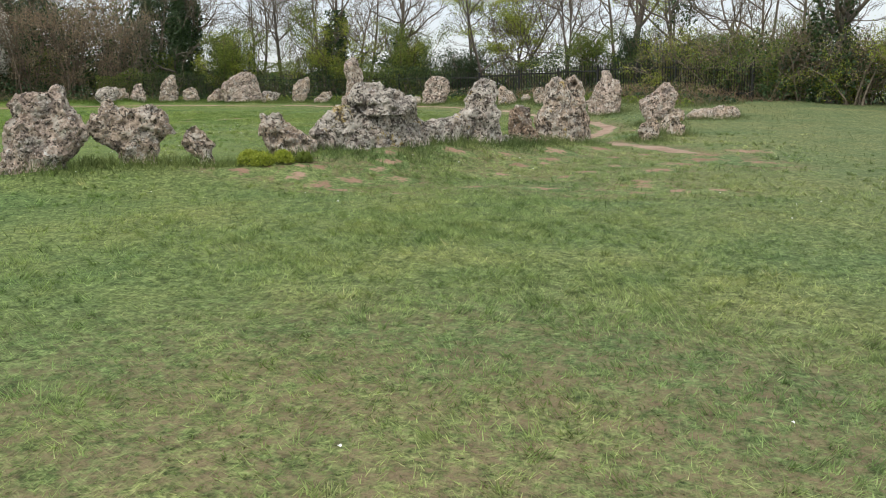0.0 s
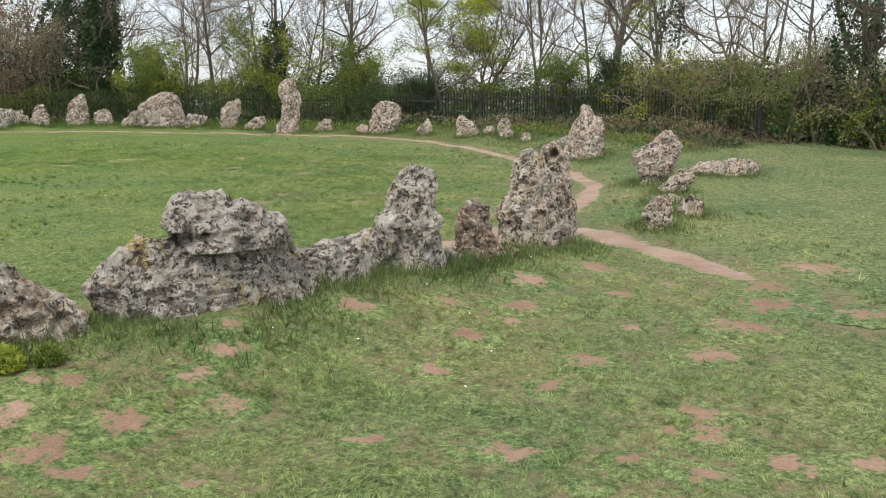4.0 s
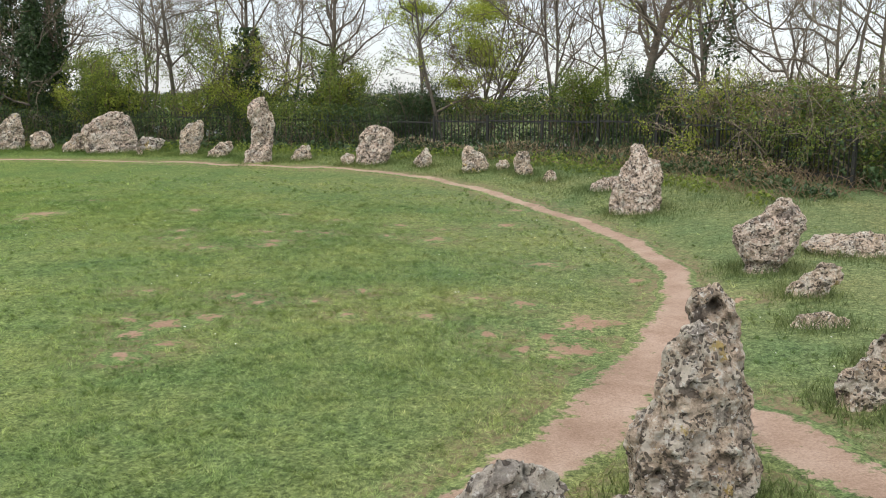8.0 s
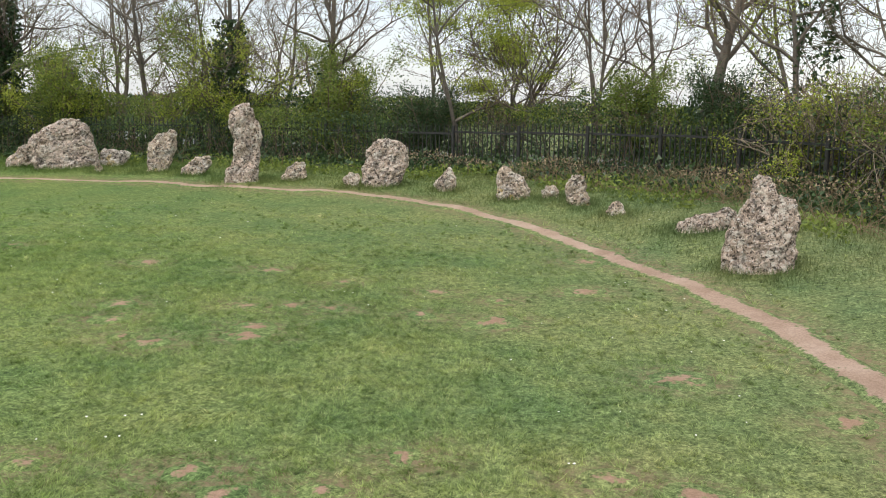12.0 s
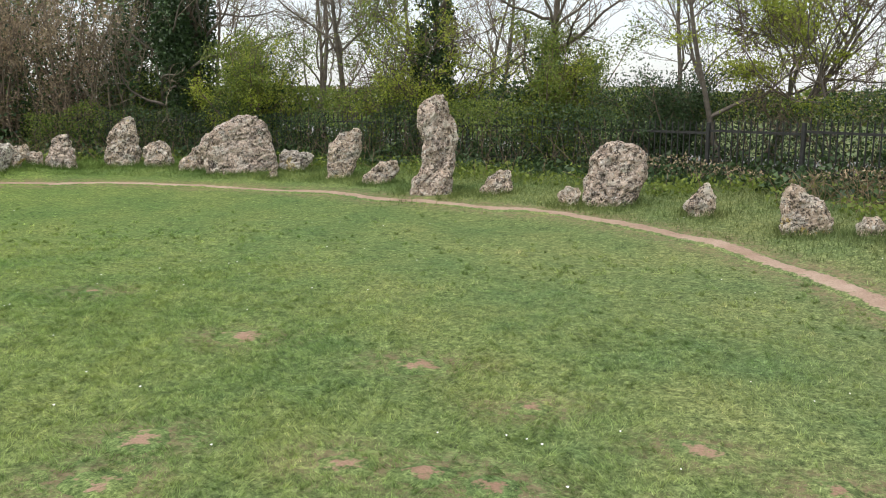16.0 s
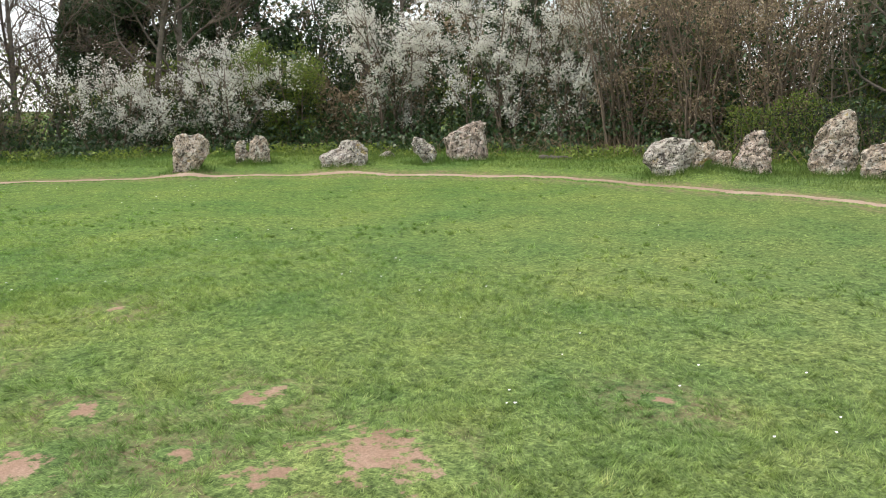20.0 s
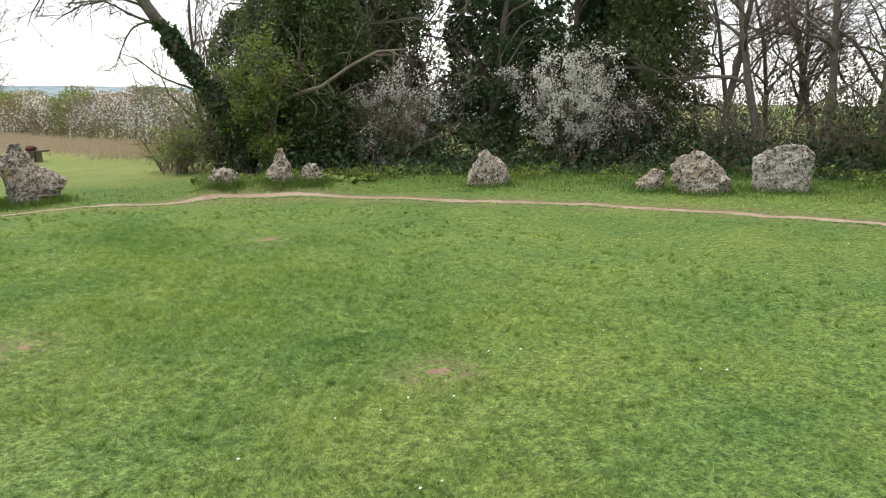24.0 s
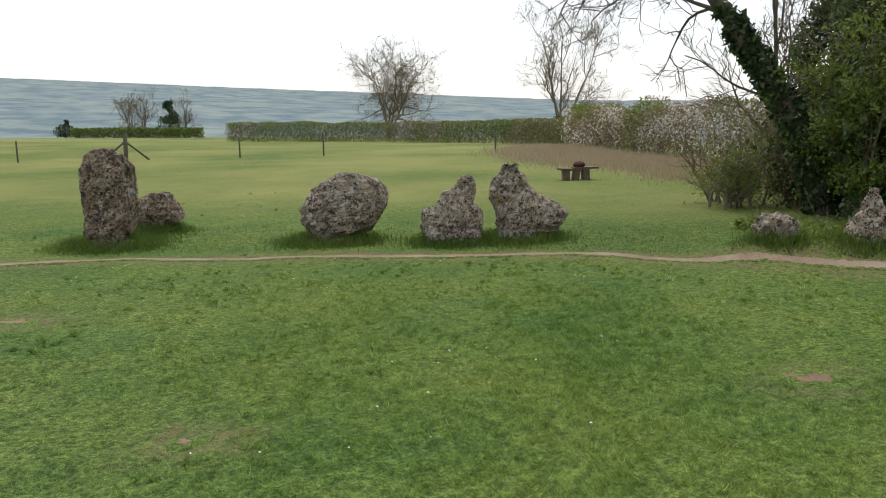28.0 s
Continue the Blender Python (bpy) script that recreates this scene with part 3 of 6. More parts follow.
def roughen(p, faces, size, seed, hole):
    """Lumps, ribs and solution holes of weathered limestone; gives the points and how much shade to paint at each hole.
    """
    me_n = np.zeros_like(p)
    a, b, c, d = (p[faces[:, k]] for k in range(4))
    n = np.cross(c - a, d - b)
    for k in range(4):
        np.add.at(me_n, faces[:, k], n)
    me_n /= np.linalg.norm(me_n, axis=1, keepdims=True) + 1e-9
    q = p + np.array([seed * 3.17, seed * 1.93, seed * 0.71])
    ridge = 0.5 - np.abs(fbm(q * np.array([7.0, 7.0, 4.2]), 3, 1)) * 2
    d = size * 0.16 * fbm(q * (1.5 / size), 3) + 0.13 * size**0.5 * fbm(q * 4.6, 3, 1) + 0.075 * (ridge - 0.25) + 0.06 * fbm(q * 11, 3, 2)
    f0, ledge = worley(q * np.array([4.2, 4.2, 3.6]) + fbm(q * 5, 2)[:, None] * 0.9)
    d = d + 0.06 * size**0.5 * (ledge - 0.5) * (1 - smooth(0.45, 0.75, f0))
    f1, own = worley(q * 5.5 + fbm(q * 6, 2)[:, None] * 0.8)
    big = (1 - smooth(0.16, 0.42, f1)) * (own > 0.74)
    f2, own2 = worley(q * 12.0 + fbm(q * 11, 2)[:, None])
    small = (1 - smooth(0.12, 0.42, f2)) * (own2 > 0.35)
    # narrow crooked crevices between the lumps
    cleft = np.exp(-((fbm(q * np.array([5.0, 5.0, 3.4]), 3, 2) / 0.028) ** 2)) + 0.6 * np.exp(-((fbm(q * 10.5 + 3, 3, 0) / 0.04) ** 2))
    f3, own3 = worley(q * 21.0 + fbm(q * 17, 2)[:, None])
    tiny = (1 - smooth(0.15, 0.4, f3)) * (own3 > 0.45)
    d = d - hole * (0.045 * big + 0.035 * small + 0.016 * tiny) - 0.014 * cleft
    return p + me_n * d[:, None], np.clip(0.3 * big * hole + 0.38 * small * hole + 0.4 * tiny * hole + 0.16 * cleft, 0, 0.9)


STONES = []


def stone(x, y, z, turn, lobes, thick, mat, label, near=False, hole=0.8, name="standing_stone", hollows=()):
    rng = np.random.default_rng(len(STONES) + 5)
    vs, fs, n = [], [], 0
    cols, rows = ((56, 44), (84, 66), (128, 98))[int(near)]
    for back, profile in lobes:
        width = max(p[2] - p[1] for p in profile)
        v, f = lobe(profile, thick * min(1.0, 0.35 + width / 1.2), cols, rows, rng, 0.35 if profile[0][0] < 0.12 else 0.1, back)
        vs.append(v)
        fs.append(f + n)
        n += len(v)
    v, f = np.concatenate(vs), np.concatenate(fs)
    size = float(max(np.ptp(v[:, 0]), 0.8 * np.ptp(v[:, 2])))
    v, pit_shade = roughen(v, f, min(size, 1.3) * 0.55, len(STONES) + 1, hole)
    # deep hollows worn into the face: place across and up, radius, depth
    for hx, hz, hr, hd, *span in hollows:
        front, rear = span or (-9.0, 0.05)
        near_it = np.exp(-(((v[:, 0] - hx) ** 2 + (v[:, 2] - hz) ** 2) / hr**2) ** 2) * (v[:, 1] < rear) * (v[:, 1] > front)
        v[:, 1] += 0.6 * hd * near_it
        # hollows are also darkened in the colour, as shade would
        pit_shade = np.maximum(pit_shade, (0.75 if span else 0.3) * near_it)
    ob = new(name, mesh_of(name, v, f, mat, (("pit_shade", pit_shade),), False))
    ob.matrix_world = pose(x, y, z, 0, 0, turn)
    STONES.append((x, y, size, z))
    return tagged(ob, label, "standing stone" if name == "standing_stone" else "stone", "stones of the ring")


stone(-4.96, 1.81, 0.44, 21.5, [(0.0, [(0.0, -0.78, 0.8), (0.25, -0.84, 0.82), (0.59, -0.88, 0.8), (0.87, -0.78, 0.76), (1.04, -0.58, 0.67), (1.17, -0.23, 0.53), (1.28, 0.11, 0.43)])], 0.6, STONE_PINK, "broad rounded pinkish limestone slab pitted all over")
stone(-3.98, 2.53, 0.23, 18.7, [(0.0, [(0.0, -0.11, 0.13), (0.19, -0.29, 0.27), (0.4, -0.29, 0.46), (0.59, -0.27, 0.54), (0.69, -0.2, 0.2)])], 0.5, STONE_GREY, "wedge of grey limestone with a flat top")
stone(-2.49, 1.36, 0.3, 15.9, [(0.0, [(0.0, -0.31, 0.23), (0.22, -0.24, 0.33), (0.49, -0.15, 0.46), (0.83, -0.14, 0.57), (1.03, 0.05, 0.57), (1.17, 0.27, 0.5)])], 0.44, STONE, "upright limestone leaning sideways on a narrow base")
stone(-1.34, 0.5, 0.36, 13.5, [(0.0, [(0.0, -0.3, 0.22), (0.17, -0.27, 0.35), (0.36, -0.1, 0.46), (0.49, 0.09, 0.42)])], 0.38, STONE, "weathered pitted limestone standing in the grass")
stone(0.04, -0.52, 0.42, 10.3, [(0.0, [(0.02, -0.37, 0.37), (0.17, -0.4, 0.4), (0.27, -0.27, 0.43), (0.52, -0.19, 0.3), (0.89, -0.15, 0.37), (1.2, -0.25, 0.34), (1.51, -0.25, 0.37), (1.7, -0.19, 0.27), (1.82, 0.02, 0.22)]), (0.02, [(0.05, 0.08, 0.4), (0.5, 0.12, 0.45), (1.0, 0.2, 0.5), (1.32, 0.24, 0.48), (1.46, 0.27, 0.42)])], 0.5, STONE_PINK, "tallest slender pinkish limestone pillar with a notched shoulder")
stone(1.27, -0.47, 0.33, 6.7, [(0.0, [(0.0, -0.28, 0.18), (0.12, -0.28, 0.37), (0.29, -0.13, 0.33), (0.47, 0.02, 0.31)])], 0.4, STONE, "weathered pitted limestone standing in the grass")
stone(2.75, -1.75, 0.39, 2.4, [(0.0, [(0.0, -0.17, 0.17), (0.12, -0.2, 0.2), (0.26, -0.08, 0.17)])], 0.25, STONE, "weathered pitted limestone standing in the grass")
stone(3.42, -1.62, 0.29, 0.3, [(0.0, [(0.0, -0.44, 0.32), (0.2, -0.44, 0.56), (0.49, -0.41, 0.65), (0.79, -0.32, 0.68), (0.99, -0.21, 0.62), (1.08, -0.15, 0.32), (1.17, -0.05, 0.15)])], 0.5, STONE_PINK, "leaning broad pitted limestone slab with a pointed top")
stone(4.88, -2.74, 0.39, -4.6, [(0.0, [(0.0, -0.18, 0.2), (0.11, -0.27, 0.25), (0.28, -0.14, 0.25), (0.46, 0.06, 0.15)])], 0.32, STONE, "weathered pitted limestone standing in the grass")
stone(6.19, -4.19, 0.39, -9.8, [(0.0, [(0.02, -0.33, 0.34), (0.17, -0.35, 0.35), (0.37, -0.35, 0.21), (0.58, -0.3, 0.0), (0.63, -0.25, -0.07)])], 0.43, STONE, "small limestone with a dark hollow in its face", hollows=[(-0.1, 0.3, 0.09, 0.1)])
stone(6.82, -5.05, 0.5, -12.8, [(0.0, [(-0.03, -0.16, 0.16), (0.11, -0.18, 0.18), (0.21, -0.11, 0.08)])], 0.22, STONE, "weathered pitted limestone standing in the grass")
stone(7.32, -5.47, 0.36, -15.1, [(0.0, [(-0.02, -0.22, 0.25), (0.11, -0.23, 0.2), (0.3, -0.25, 0.11), (0.49, -0.22, 0.09), (0.55, -0.15, 0.01)])], 0.29, STONE, "small upright limestone post with a stub at its foot")
stone(7.76, -6.58, 0.21, -18.1, [(0.0, [(0.0, -0.18, 0.22), (0.16, -0.21, 0.17), (0.29, -0.11, 0.11), (0.33, -0.06, 0.06)])], 0.25, STONE, "small forked white-lichened limestone stump")
stone(8.56, -8.28, 0.08, -24.0, [(0.0, [(-0.05, -0.24, 0.1), (0.13, -0.28, 0.41), (0.32, -0.2, 0.64), (0.47, 0.03, 0.71), (0.58, 0.41, 0.7)])], 0.52, STONE_PINK, "tilted limestone slab leaning out of the grass", near=1, name="fallen_stone")
stone(8.6, -10.76, 0.13, -22.0, [(0.0, [(0.0, -0.43, 0.43), (0.24, -0.47, 0.47), (0.5, -0.43, 0.49), (0.75, -0.34, 0.49), (0.97, -0.17, 0.43), (1.04, 0.09, 0.34)]), (0.12, [(1.01, -0.15, 0.21), (1.16, -0.13, 0.19), (1.27, -0.08, 0.15)])], 0.55, STONE_PINK, "broad ribbed limestone with a small knob at its top", near=1)
stone(-8.48, 2.69, 0.46, 32.4, [(0.0, [(0.0, -0.37, 0.39), (0.23, -0.43, 0.41), (0.57, -0.37, 0.41), (0.9, -0.27, 0.41), (1.1, -0.08, 0.39), (1.2, 0.03, 0.3)])], 0.4, STONE, "tall rounded limestone slab with a straight edge")
stone(-7.45, 2.57, 0.45, 30.2, [(0.0, [(0.0, -0.31, 0.31), (0.2, -0.35, 0.35), (0.46, -0.35, 0.27), (0.62, -0.18, 0.18)])], 0.43, STONE, "weathered pitted limestone standing in the grass")
stone(-6.2, 2.02, 0.52, 27.9, [(0.0, [(0.0, -0.35, 0.34), (0.15, -0.33, 0.34), (0.34, -0.1, 0.3), (0.49, 0.03, 0.28)])], 0.43, STONE, "weathered pitted limestone standing in the grass")
stone(-9.55, 1.73, 0.51, 36.1, [(0.0, [(0.0, -0.36, 0.38), (0.17, -0.36, 0.33), (0.43, -0.23, 0.29), (0.62, -0.14, 0.25), (0.76, -0.03, 0.2)])], 0.46, STONE_PINK, "weathered pitted limestone standing in the grass")
stone(-9.98, 1.4, 0.59, 37.6, [(0.0, [(-0.03, -0.19, 0.2), (0.17, -0.21, 0.2), (0.27, -0.19, 0.17)])], 0.25, STONE, "weathered pitted limestone standing in the grass")
stone(-10.38, 0.36, 0.55, 42.3, [(0.0, [(0.0, -0.32, 0.37), (0.13, -0.47, 0.42), (0.33, -0.49, 0.5), (0.51, -0.27, 0.47), (0.55, -0.15, 0.42)])], 0.5, STONE_GREY, "long low block of pale limestone")
stone(-9.94, 0.75, 0.7, 40.2, [(0.0, [(0.0, -0.15, 0.07), (0.15, -0.18, 0.26), (0.31, -0.17, 0.26), (0.36, -0.08, 0.24)])], 0.27, STONE, "weathered pitted limestone standing in the grass")
stone(-15.66, -0.7, 0.46, 55.6, [(0.0, [(0.0, -0.43, 0.45), (0.26, -0.47, 0.45), (0.51, -0.56, 0.45), (0.7, -0.34, 0.42), (0.83, -0.02, 0.42), (0.89, 0.11, 0.4)])], 0.63, STONE_PINK, "square-shouldered pinkish limestone block")
stone(-15.69, -1.78, 0.48, 58.3, [(0.0, [(0.0, -0.09, 0.16), (0.2, -0.28, 0.22), (0.39, -0.38, 0.12), (0.51, -0.34, -0.03)])], 0.31, STONE_GREY, "weathered pitted limestone standing in the grass")
stone(-16.38, -3.57, 0.53, 64.0, [(0.0, [(0.0, -0.5, 0.5), (0.12, -0.52, 0.52), (0.28, -0.12, 0.52), (0.41, -0.06, 0.37)])], 0.64, STONE_GREY, "weathered pitted limestone standing in the grass")
stone(-18.16, -4.89, 0.47, 69.6, [(0.0, [(0.0, -0.25, 0.25), (0.22, -0.25, 0.25), (0.48, -0.18, 0.17), (0.61, -0.09, 0.12)])], 0.31, STONE, "weathered pitted limestone standing in the grass")
stone(-18.3, -5.26, 0.54, 70.7, [(0.0, [(0.03, -0.14, 0.15), (0.29, -0.14, 0.12), (0.42, -0.05, 0.1)])], 0.22, STONE, "weathered pitted limestone standing in the grass")
stone(-18.1, -6.57, 0.51, 74.1, [(0.0, [(0.0, -0.34, 0.25), (0.23, -0.34, 0.44), (0.48, -0.32, 0.44), (0.63, -0.19, 0.31)])], 0.48, STONE, "weathered pitted limestone standing in the grass")
stone(-22.12, -11.0, 0.27, 89.3, [(0.0, [(0.0, -0.47, 0.47), (0.24, -0.52, 0.52), (0.65, -0.49, 0.52), (0.81, -0.34, 0.52), (0.9, -0.14, 0.43)])], 0.64, STONE_GREY, "broad flat-topped grey limestone block")
stone(-21.78, -12.38, 0.26, -266.9, [(0.0, [(0.0, -0.42, 0.45), (0.27, -0.55, 0.52), (0.53, -0.57, 0.32), (0.69, -0.48, 0.12), (0.78, -0.15, 0.02)])], 0.66, STONE, "sloping pitted limestone block")
stone(-21.82, -13.35, 0.22, -264.2, [(0.0, [(0.0, -0.24, 0.2), (0.17, -0.26, 0.3), (0.35, -0.14, 0.27), (0.44, -0.04, 0.2)])], 0.35, STONE, "weathered pitted limestone standing in the grass")
stone(-22.07, -16.73, 0.12, -252.8, [(0.0, [(0.0, -0.4, 0.4), (0.22, -0.42, 0.42), (0.45, -0.37, 0.38), (0.64, -0.27, 0.21), (0.78, -0.19, -0.05)])], 0.52, STONE, "pointed pitted limestone beside the path")
stone(-20.26, -20.7, 0.38, -236.5, [(0.0, [(0.0, -0.31, 0.29), (0.2, -0.21, 0.24), (0.4, -0.11, 0.16), (0.6, -0.03, 0.09)])], 0.37, STONE, "pointed pale limestone on a grassy hump")
stone(-20.6, -20.16, 0.37, -238.9, [(0.0, [(0.02, -0.21, 0.24), (0.17, -0.21, 0.19), (0.27, -0.11, 0.14)])], 0.28, STONE, "weathered pitted limestone standing in the grass")
stone(-19.61, -21.61, 0.39, -232.3, [(0.0, [(0.0, -0.29, 0.26), (0.13, -0.24, 0.28), (0.18, -0.14, 0.06)])], 0.34, STONE, "low flat pale stone on a grassy hump", name="fallen_stone")
stone(-17.99, -25.21, -0.14, -216.8, [(0.0, [(0.0, -0.29, 0.3), (0.23, -0.35, 0.34), (0.5, -0.41, 0.39), (0.73, -0.43, 0.3), (0.95, -0.4, 0.12), (1.13, -0.32, -0.05), (1.2, -0.29, -0.06)]), (0.0, [(0.27, 0.12, 0.62), (0.45, 0.12, 0.78), (0.63, 0.12, 0.57), (0.72, 0.03, 0.39)])], 0.5, STONE, "limestone with a tall peak sloping to a low shoulder")
stone(-17.07, -25.75, -0.08, -212.4, [(0.0, [(0.0, -0.45, 0.46), (0.21, -0.51, 0.5), (0.39, -0.49, 0.46), (0.46, -0.36, 0.41)]), (0.0, [(0.3, -0.28, 0.45), (0.53, -0.2, 0.31), (0.71, -0.11, 0.34), (0.89, 0.09, 0.34), (0.95, 0.19, 0.32)])], 0.63, STONE, "stepped limestone with a leaning peak")
stone(-15.55, -27.07, -0.16, -204.4, [(0.0, [(0.0, -0.32, 0.0), (0.14, -0.37, 0.7), (0.32, -0.48, 0.79), (0.56, -0.44, 0.95), (0.79, -0.28, 0.93), (0.95, -0.09, 0.74), (1.02, 0.14, 0.46)])], 0.7, STONE, "rounded boulder-like limestone on a narrow foot")
stone(-12.45, -28.82, -0.3, -190.7, [(0.0, [(0.0, -0.23, 0.22), (0.18, -0.33, 0.34), (0.51, -0.39, 0.45), (0.96, -0.42, 0.47), (1.33, -0.37, 0.44), (1.5, -0.28, 0.18), (1.55, -0.19, 0.09)])], 0.45, STONE_BROWN, "tall smooth brownish limestone with rounded top")
stone(-13.41, -29.62, -0.16, -193.5, [(0.0, [(0.0, -0.31, 0.2), (0.17, -0.34, 0.45), (0.37, -0.31, 0.4), (0.52, -0.24, 0.25), (0.57, -0.09, 0.25)])], 0.49, STONE_BROWN, "weathered pitted limestone standing in the grass")
stone(1.75, -26.55, 0.05, 20.0, [(0.0, [(0.0, -0.02, 0.45), (0.1, -0.1, 0.45), (0.18, -0.15, 0.45), (0.26, -0.14, 0.37), (0.34, -0.12, 0.27), (0.42, -0.17, 0.2), (0.5, -0.17, 0.11)]), (-0.02, [(0.36, -0.19, -0.02), (0.45, -0.19, -0.06), (0.51, -0.18, -0.1)])], 0.42, STONE, "low hollowed limestone lump with a white-lichened snout", near=2, hollows=[(-0.02, 0.22, 0.07, 0.12), (0.2, 0.16, 0.05, 0.07), (0.33, 0.15, 0.05, 0.07)])
stone(2.8, -25.75, 0.06, 33.0, [(0.0, [(0.0, -0.6, 0.92), (0.08, -0.68, 0.92), (0.16, -0.75, 0.91), (0.24, -0.78, 0.88), (0.32, -0.76, 0.84), (0.39, -0.7, 0.79), (0.46, -0.6, 0.74), (0.52, -0.5, 0.68)]), (0.06, [(0.42, -0.02, 0.7), (0.5, 0.0, 0.68), (0.58, 0.02, 0.64), (0.66, 0.05, 0.58)]), (0.0, [(0.56, -0.2, 0.64), (0.61, -0.28, 0.61), (0.67, -0.3, 0.57), (0.73, -0.26, 0.51), (0.78, -0.22, 0.43), (0.83, -0.17, 0.25)])], 0.55, STONE_GREY, "long grey reclining limestone with an overhanging lichened cap", near=2, hollows=[(-0.14, 0.545, 0.05, 0.16), (-0.02, 0.56, 0.045, 0.14), (0.08, 0.575, 0.04, 0.1), (0.24, 0.52, 0.035, 0.09), (-0.35, 0.22, 0.03, 0.06), (0.5, 0.3, 0.035, 0.06)])
stone(3.7, -24.92, 0.04, 38.0, [(0.0, [(0.0, -0.42, 0.36), (0.12, -0.4, 0.37), (0.21, -0.38, 0.39), (0.29, -0.38, 0.4), (0.36, -0.36, 0.39), (0.41, 0.0, 0.38), (0.45, 0.24, 0.36)])], 0.34, STONE_GREY, "low grey limestone slab joining two taller stones", near=2, hollows=[(0.12, 0.3, 0.03, 0.06), (0.38, 0.12, 0.09, 0.12)])
stone(4.4, -24.05, -0.08, 5.0, [(0.0, [(0.0, -0.4, 0.16), (0.16, -0.44, 0.19), (0.3, -0.44, 0.2), (0.44, -0.44, 0.19), (0.57, -0.39, 0.17), (0.7, -0.33, 0.09), (0.84, -0.29, 0.12), (0.97, -0.22, 0.18), (1.08, -0.1, 0.08)]), (-0.05, [(0.02, 0.0, 0.24), (0.2, 0.02, 0.25), (0.38, 0.06, 0.24), (0.46, 0.1, 0.2)])], 0.52, STONE_GREY, "upright pitted limestone with orange lichen on top", near=2, hollows=[(-0.16, 0.78, 0.05, 0.09), (0.0, 0.95, 0.035, 0.08), (-0.3, 0.12, 0.08, 0.14), (0.02, 0.5, 0.04, 0.05)])
stone(4.95, -23.55, -0.05, 0.0, [(0.0, [(0.0, -0.17, 0.3), (0.14, -0.18, 0.27), (0.27, -0.18, 0.23), (0.39, -0.17, 0.2), (0.51, -0.16, 0.17), (0.6, -0.13, 0.12), (0.64, -0.08, 0.04)])], 0.36, STONE_BROWN, "squat pinkish limestone wedge with a flat top", near=2)
stone(5.35, -23.2, -0.06, -6.9, [(0.0, [(-0.01, -0.09, 0.12), (0.07, -0.1, 0.1), (0.14, -0.07, 0.04)])], 0.24, STONE_BROWN, "small stub of limestone at a wedge's foot", near=1)
stone(4.72, -23.85, -0.05, -3.8, [(0.0, [(-0.01, -0.12, 0.12), (0.1, -0.12, 0.11), (0.19, -0.07, 0.07)])], 0.24, STONE_GREY, "small crusted limestone wedged between taller stones", near=1)
stone(5.75, -22.4, -0.1, -14.0, [(0.0, [(0.0, -0.42, 0.2), (0.17, -0.43, 0.24), (0.3, -0.45, 0.24), (0.43, -0.45, 0.2), (0.57, -0.4, 0.14), (0.7, -0.31, 0.1), (0.84, -0.3, 0.1), (0.97, -0.29, 0.06), (1.1, -0.2, -0.03)]), (0.48, [(0.0, -0.25, 0.32), (0.25, -0.22, 0.33), (0.5, -0.16, 0.28), (0.72, -0.12, 0.2), (0.86, -0.06, 0.12)]), (0.98, [(-0.05, -0.06, 0.4), (0.28, -0.04, 0.37), (0.45, 0.0, 0.37), (0.63, 0.0, 0.32), (0.81, -0.03, 0.27), (0.99, -0.06, 0.24), (1.12, -0.02, 0.17), (1.17, 0.04, 0.12)])], 0.62, STONE, "tall two-headed pitted limestone with a hole near its top", near=2, hollows=[(0.09, 1.02, 0.055, 0.2, 0.6, 1.0), (-0.12, 0.8, 0.05, 0.08), (-0.3, 0.3, 0.05, 0.07), (0.05, 0.42, 0.05, 0.08)])
stone(8.88, -15.84, 0.09, -24.0, [(0.0, [(-0.02, -0.2, 0.18), (0.14, -0.35, 0.37), (0.29, -0.39, 0.41), (0.51, -0.39, 0.48), (0.66, -0.01, 0.5), (0.78, 0.07, 0.44), (0.89, 0.14, 0.33)])], 0.54, STONE_PINK, "ribbed limestone standing with a tall side peak", near=1)
stone(8.81, -17.25, -0.04, -26.7, [(0.0, [(-0.01, -0.21, 0.18), (0.09, -0.22, 0.25), (0.25, -0.05, 0.39), (0.39, 0.11, 0.38)])], 0.29, STONE, "weathered pitted limestone standing in the grass", near=1)
stone(8.41, -18.43, -0.06, -27.7, [(0.0, [(-0.01, -0.31, 0.31), (0.06, -0.28, 0.28), (0.11, -0.22, 0.22)])], 0.38, STONE, "flat crumbled pale stone flush with the turf", near=1, name="fallen_stone")
stone(7.57, -20.69, -0.1, -22.5, [(0.0, [(-0.01, -0.17, 0.14), (0.13, -0.19, 0.22), (0.27, -0.11, 0.19), (0.38, 0.0, 0.17)])], 0.25, STONE, "small jagged limestone beside the worn path", near=1)
stone(8.34, -19.76, -0.09, -24.6, [(0.0, [(0.0, -0.18, 0.16), (0.19, -0.15, 0.16), (0.31, -0.08, 0.07)])], 0.22, STONE, "weathered pitted limestone standing in the grass", near=1)
stone(10.53, -15.14, 0.07, -24.8, [(0.0, [(-0.03, -0.43, 0.54), (0.11, -0.7, 0.59), (0.2, -0.52, 0.59), (0.31, 0.08, 0.49)])], 0.7, STONE, "long flat limestone slab lying in the grass", near=1, name="fallen_stone")
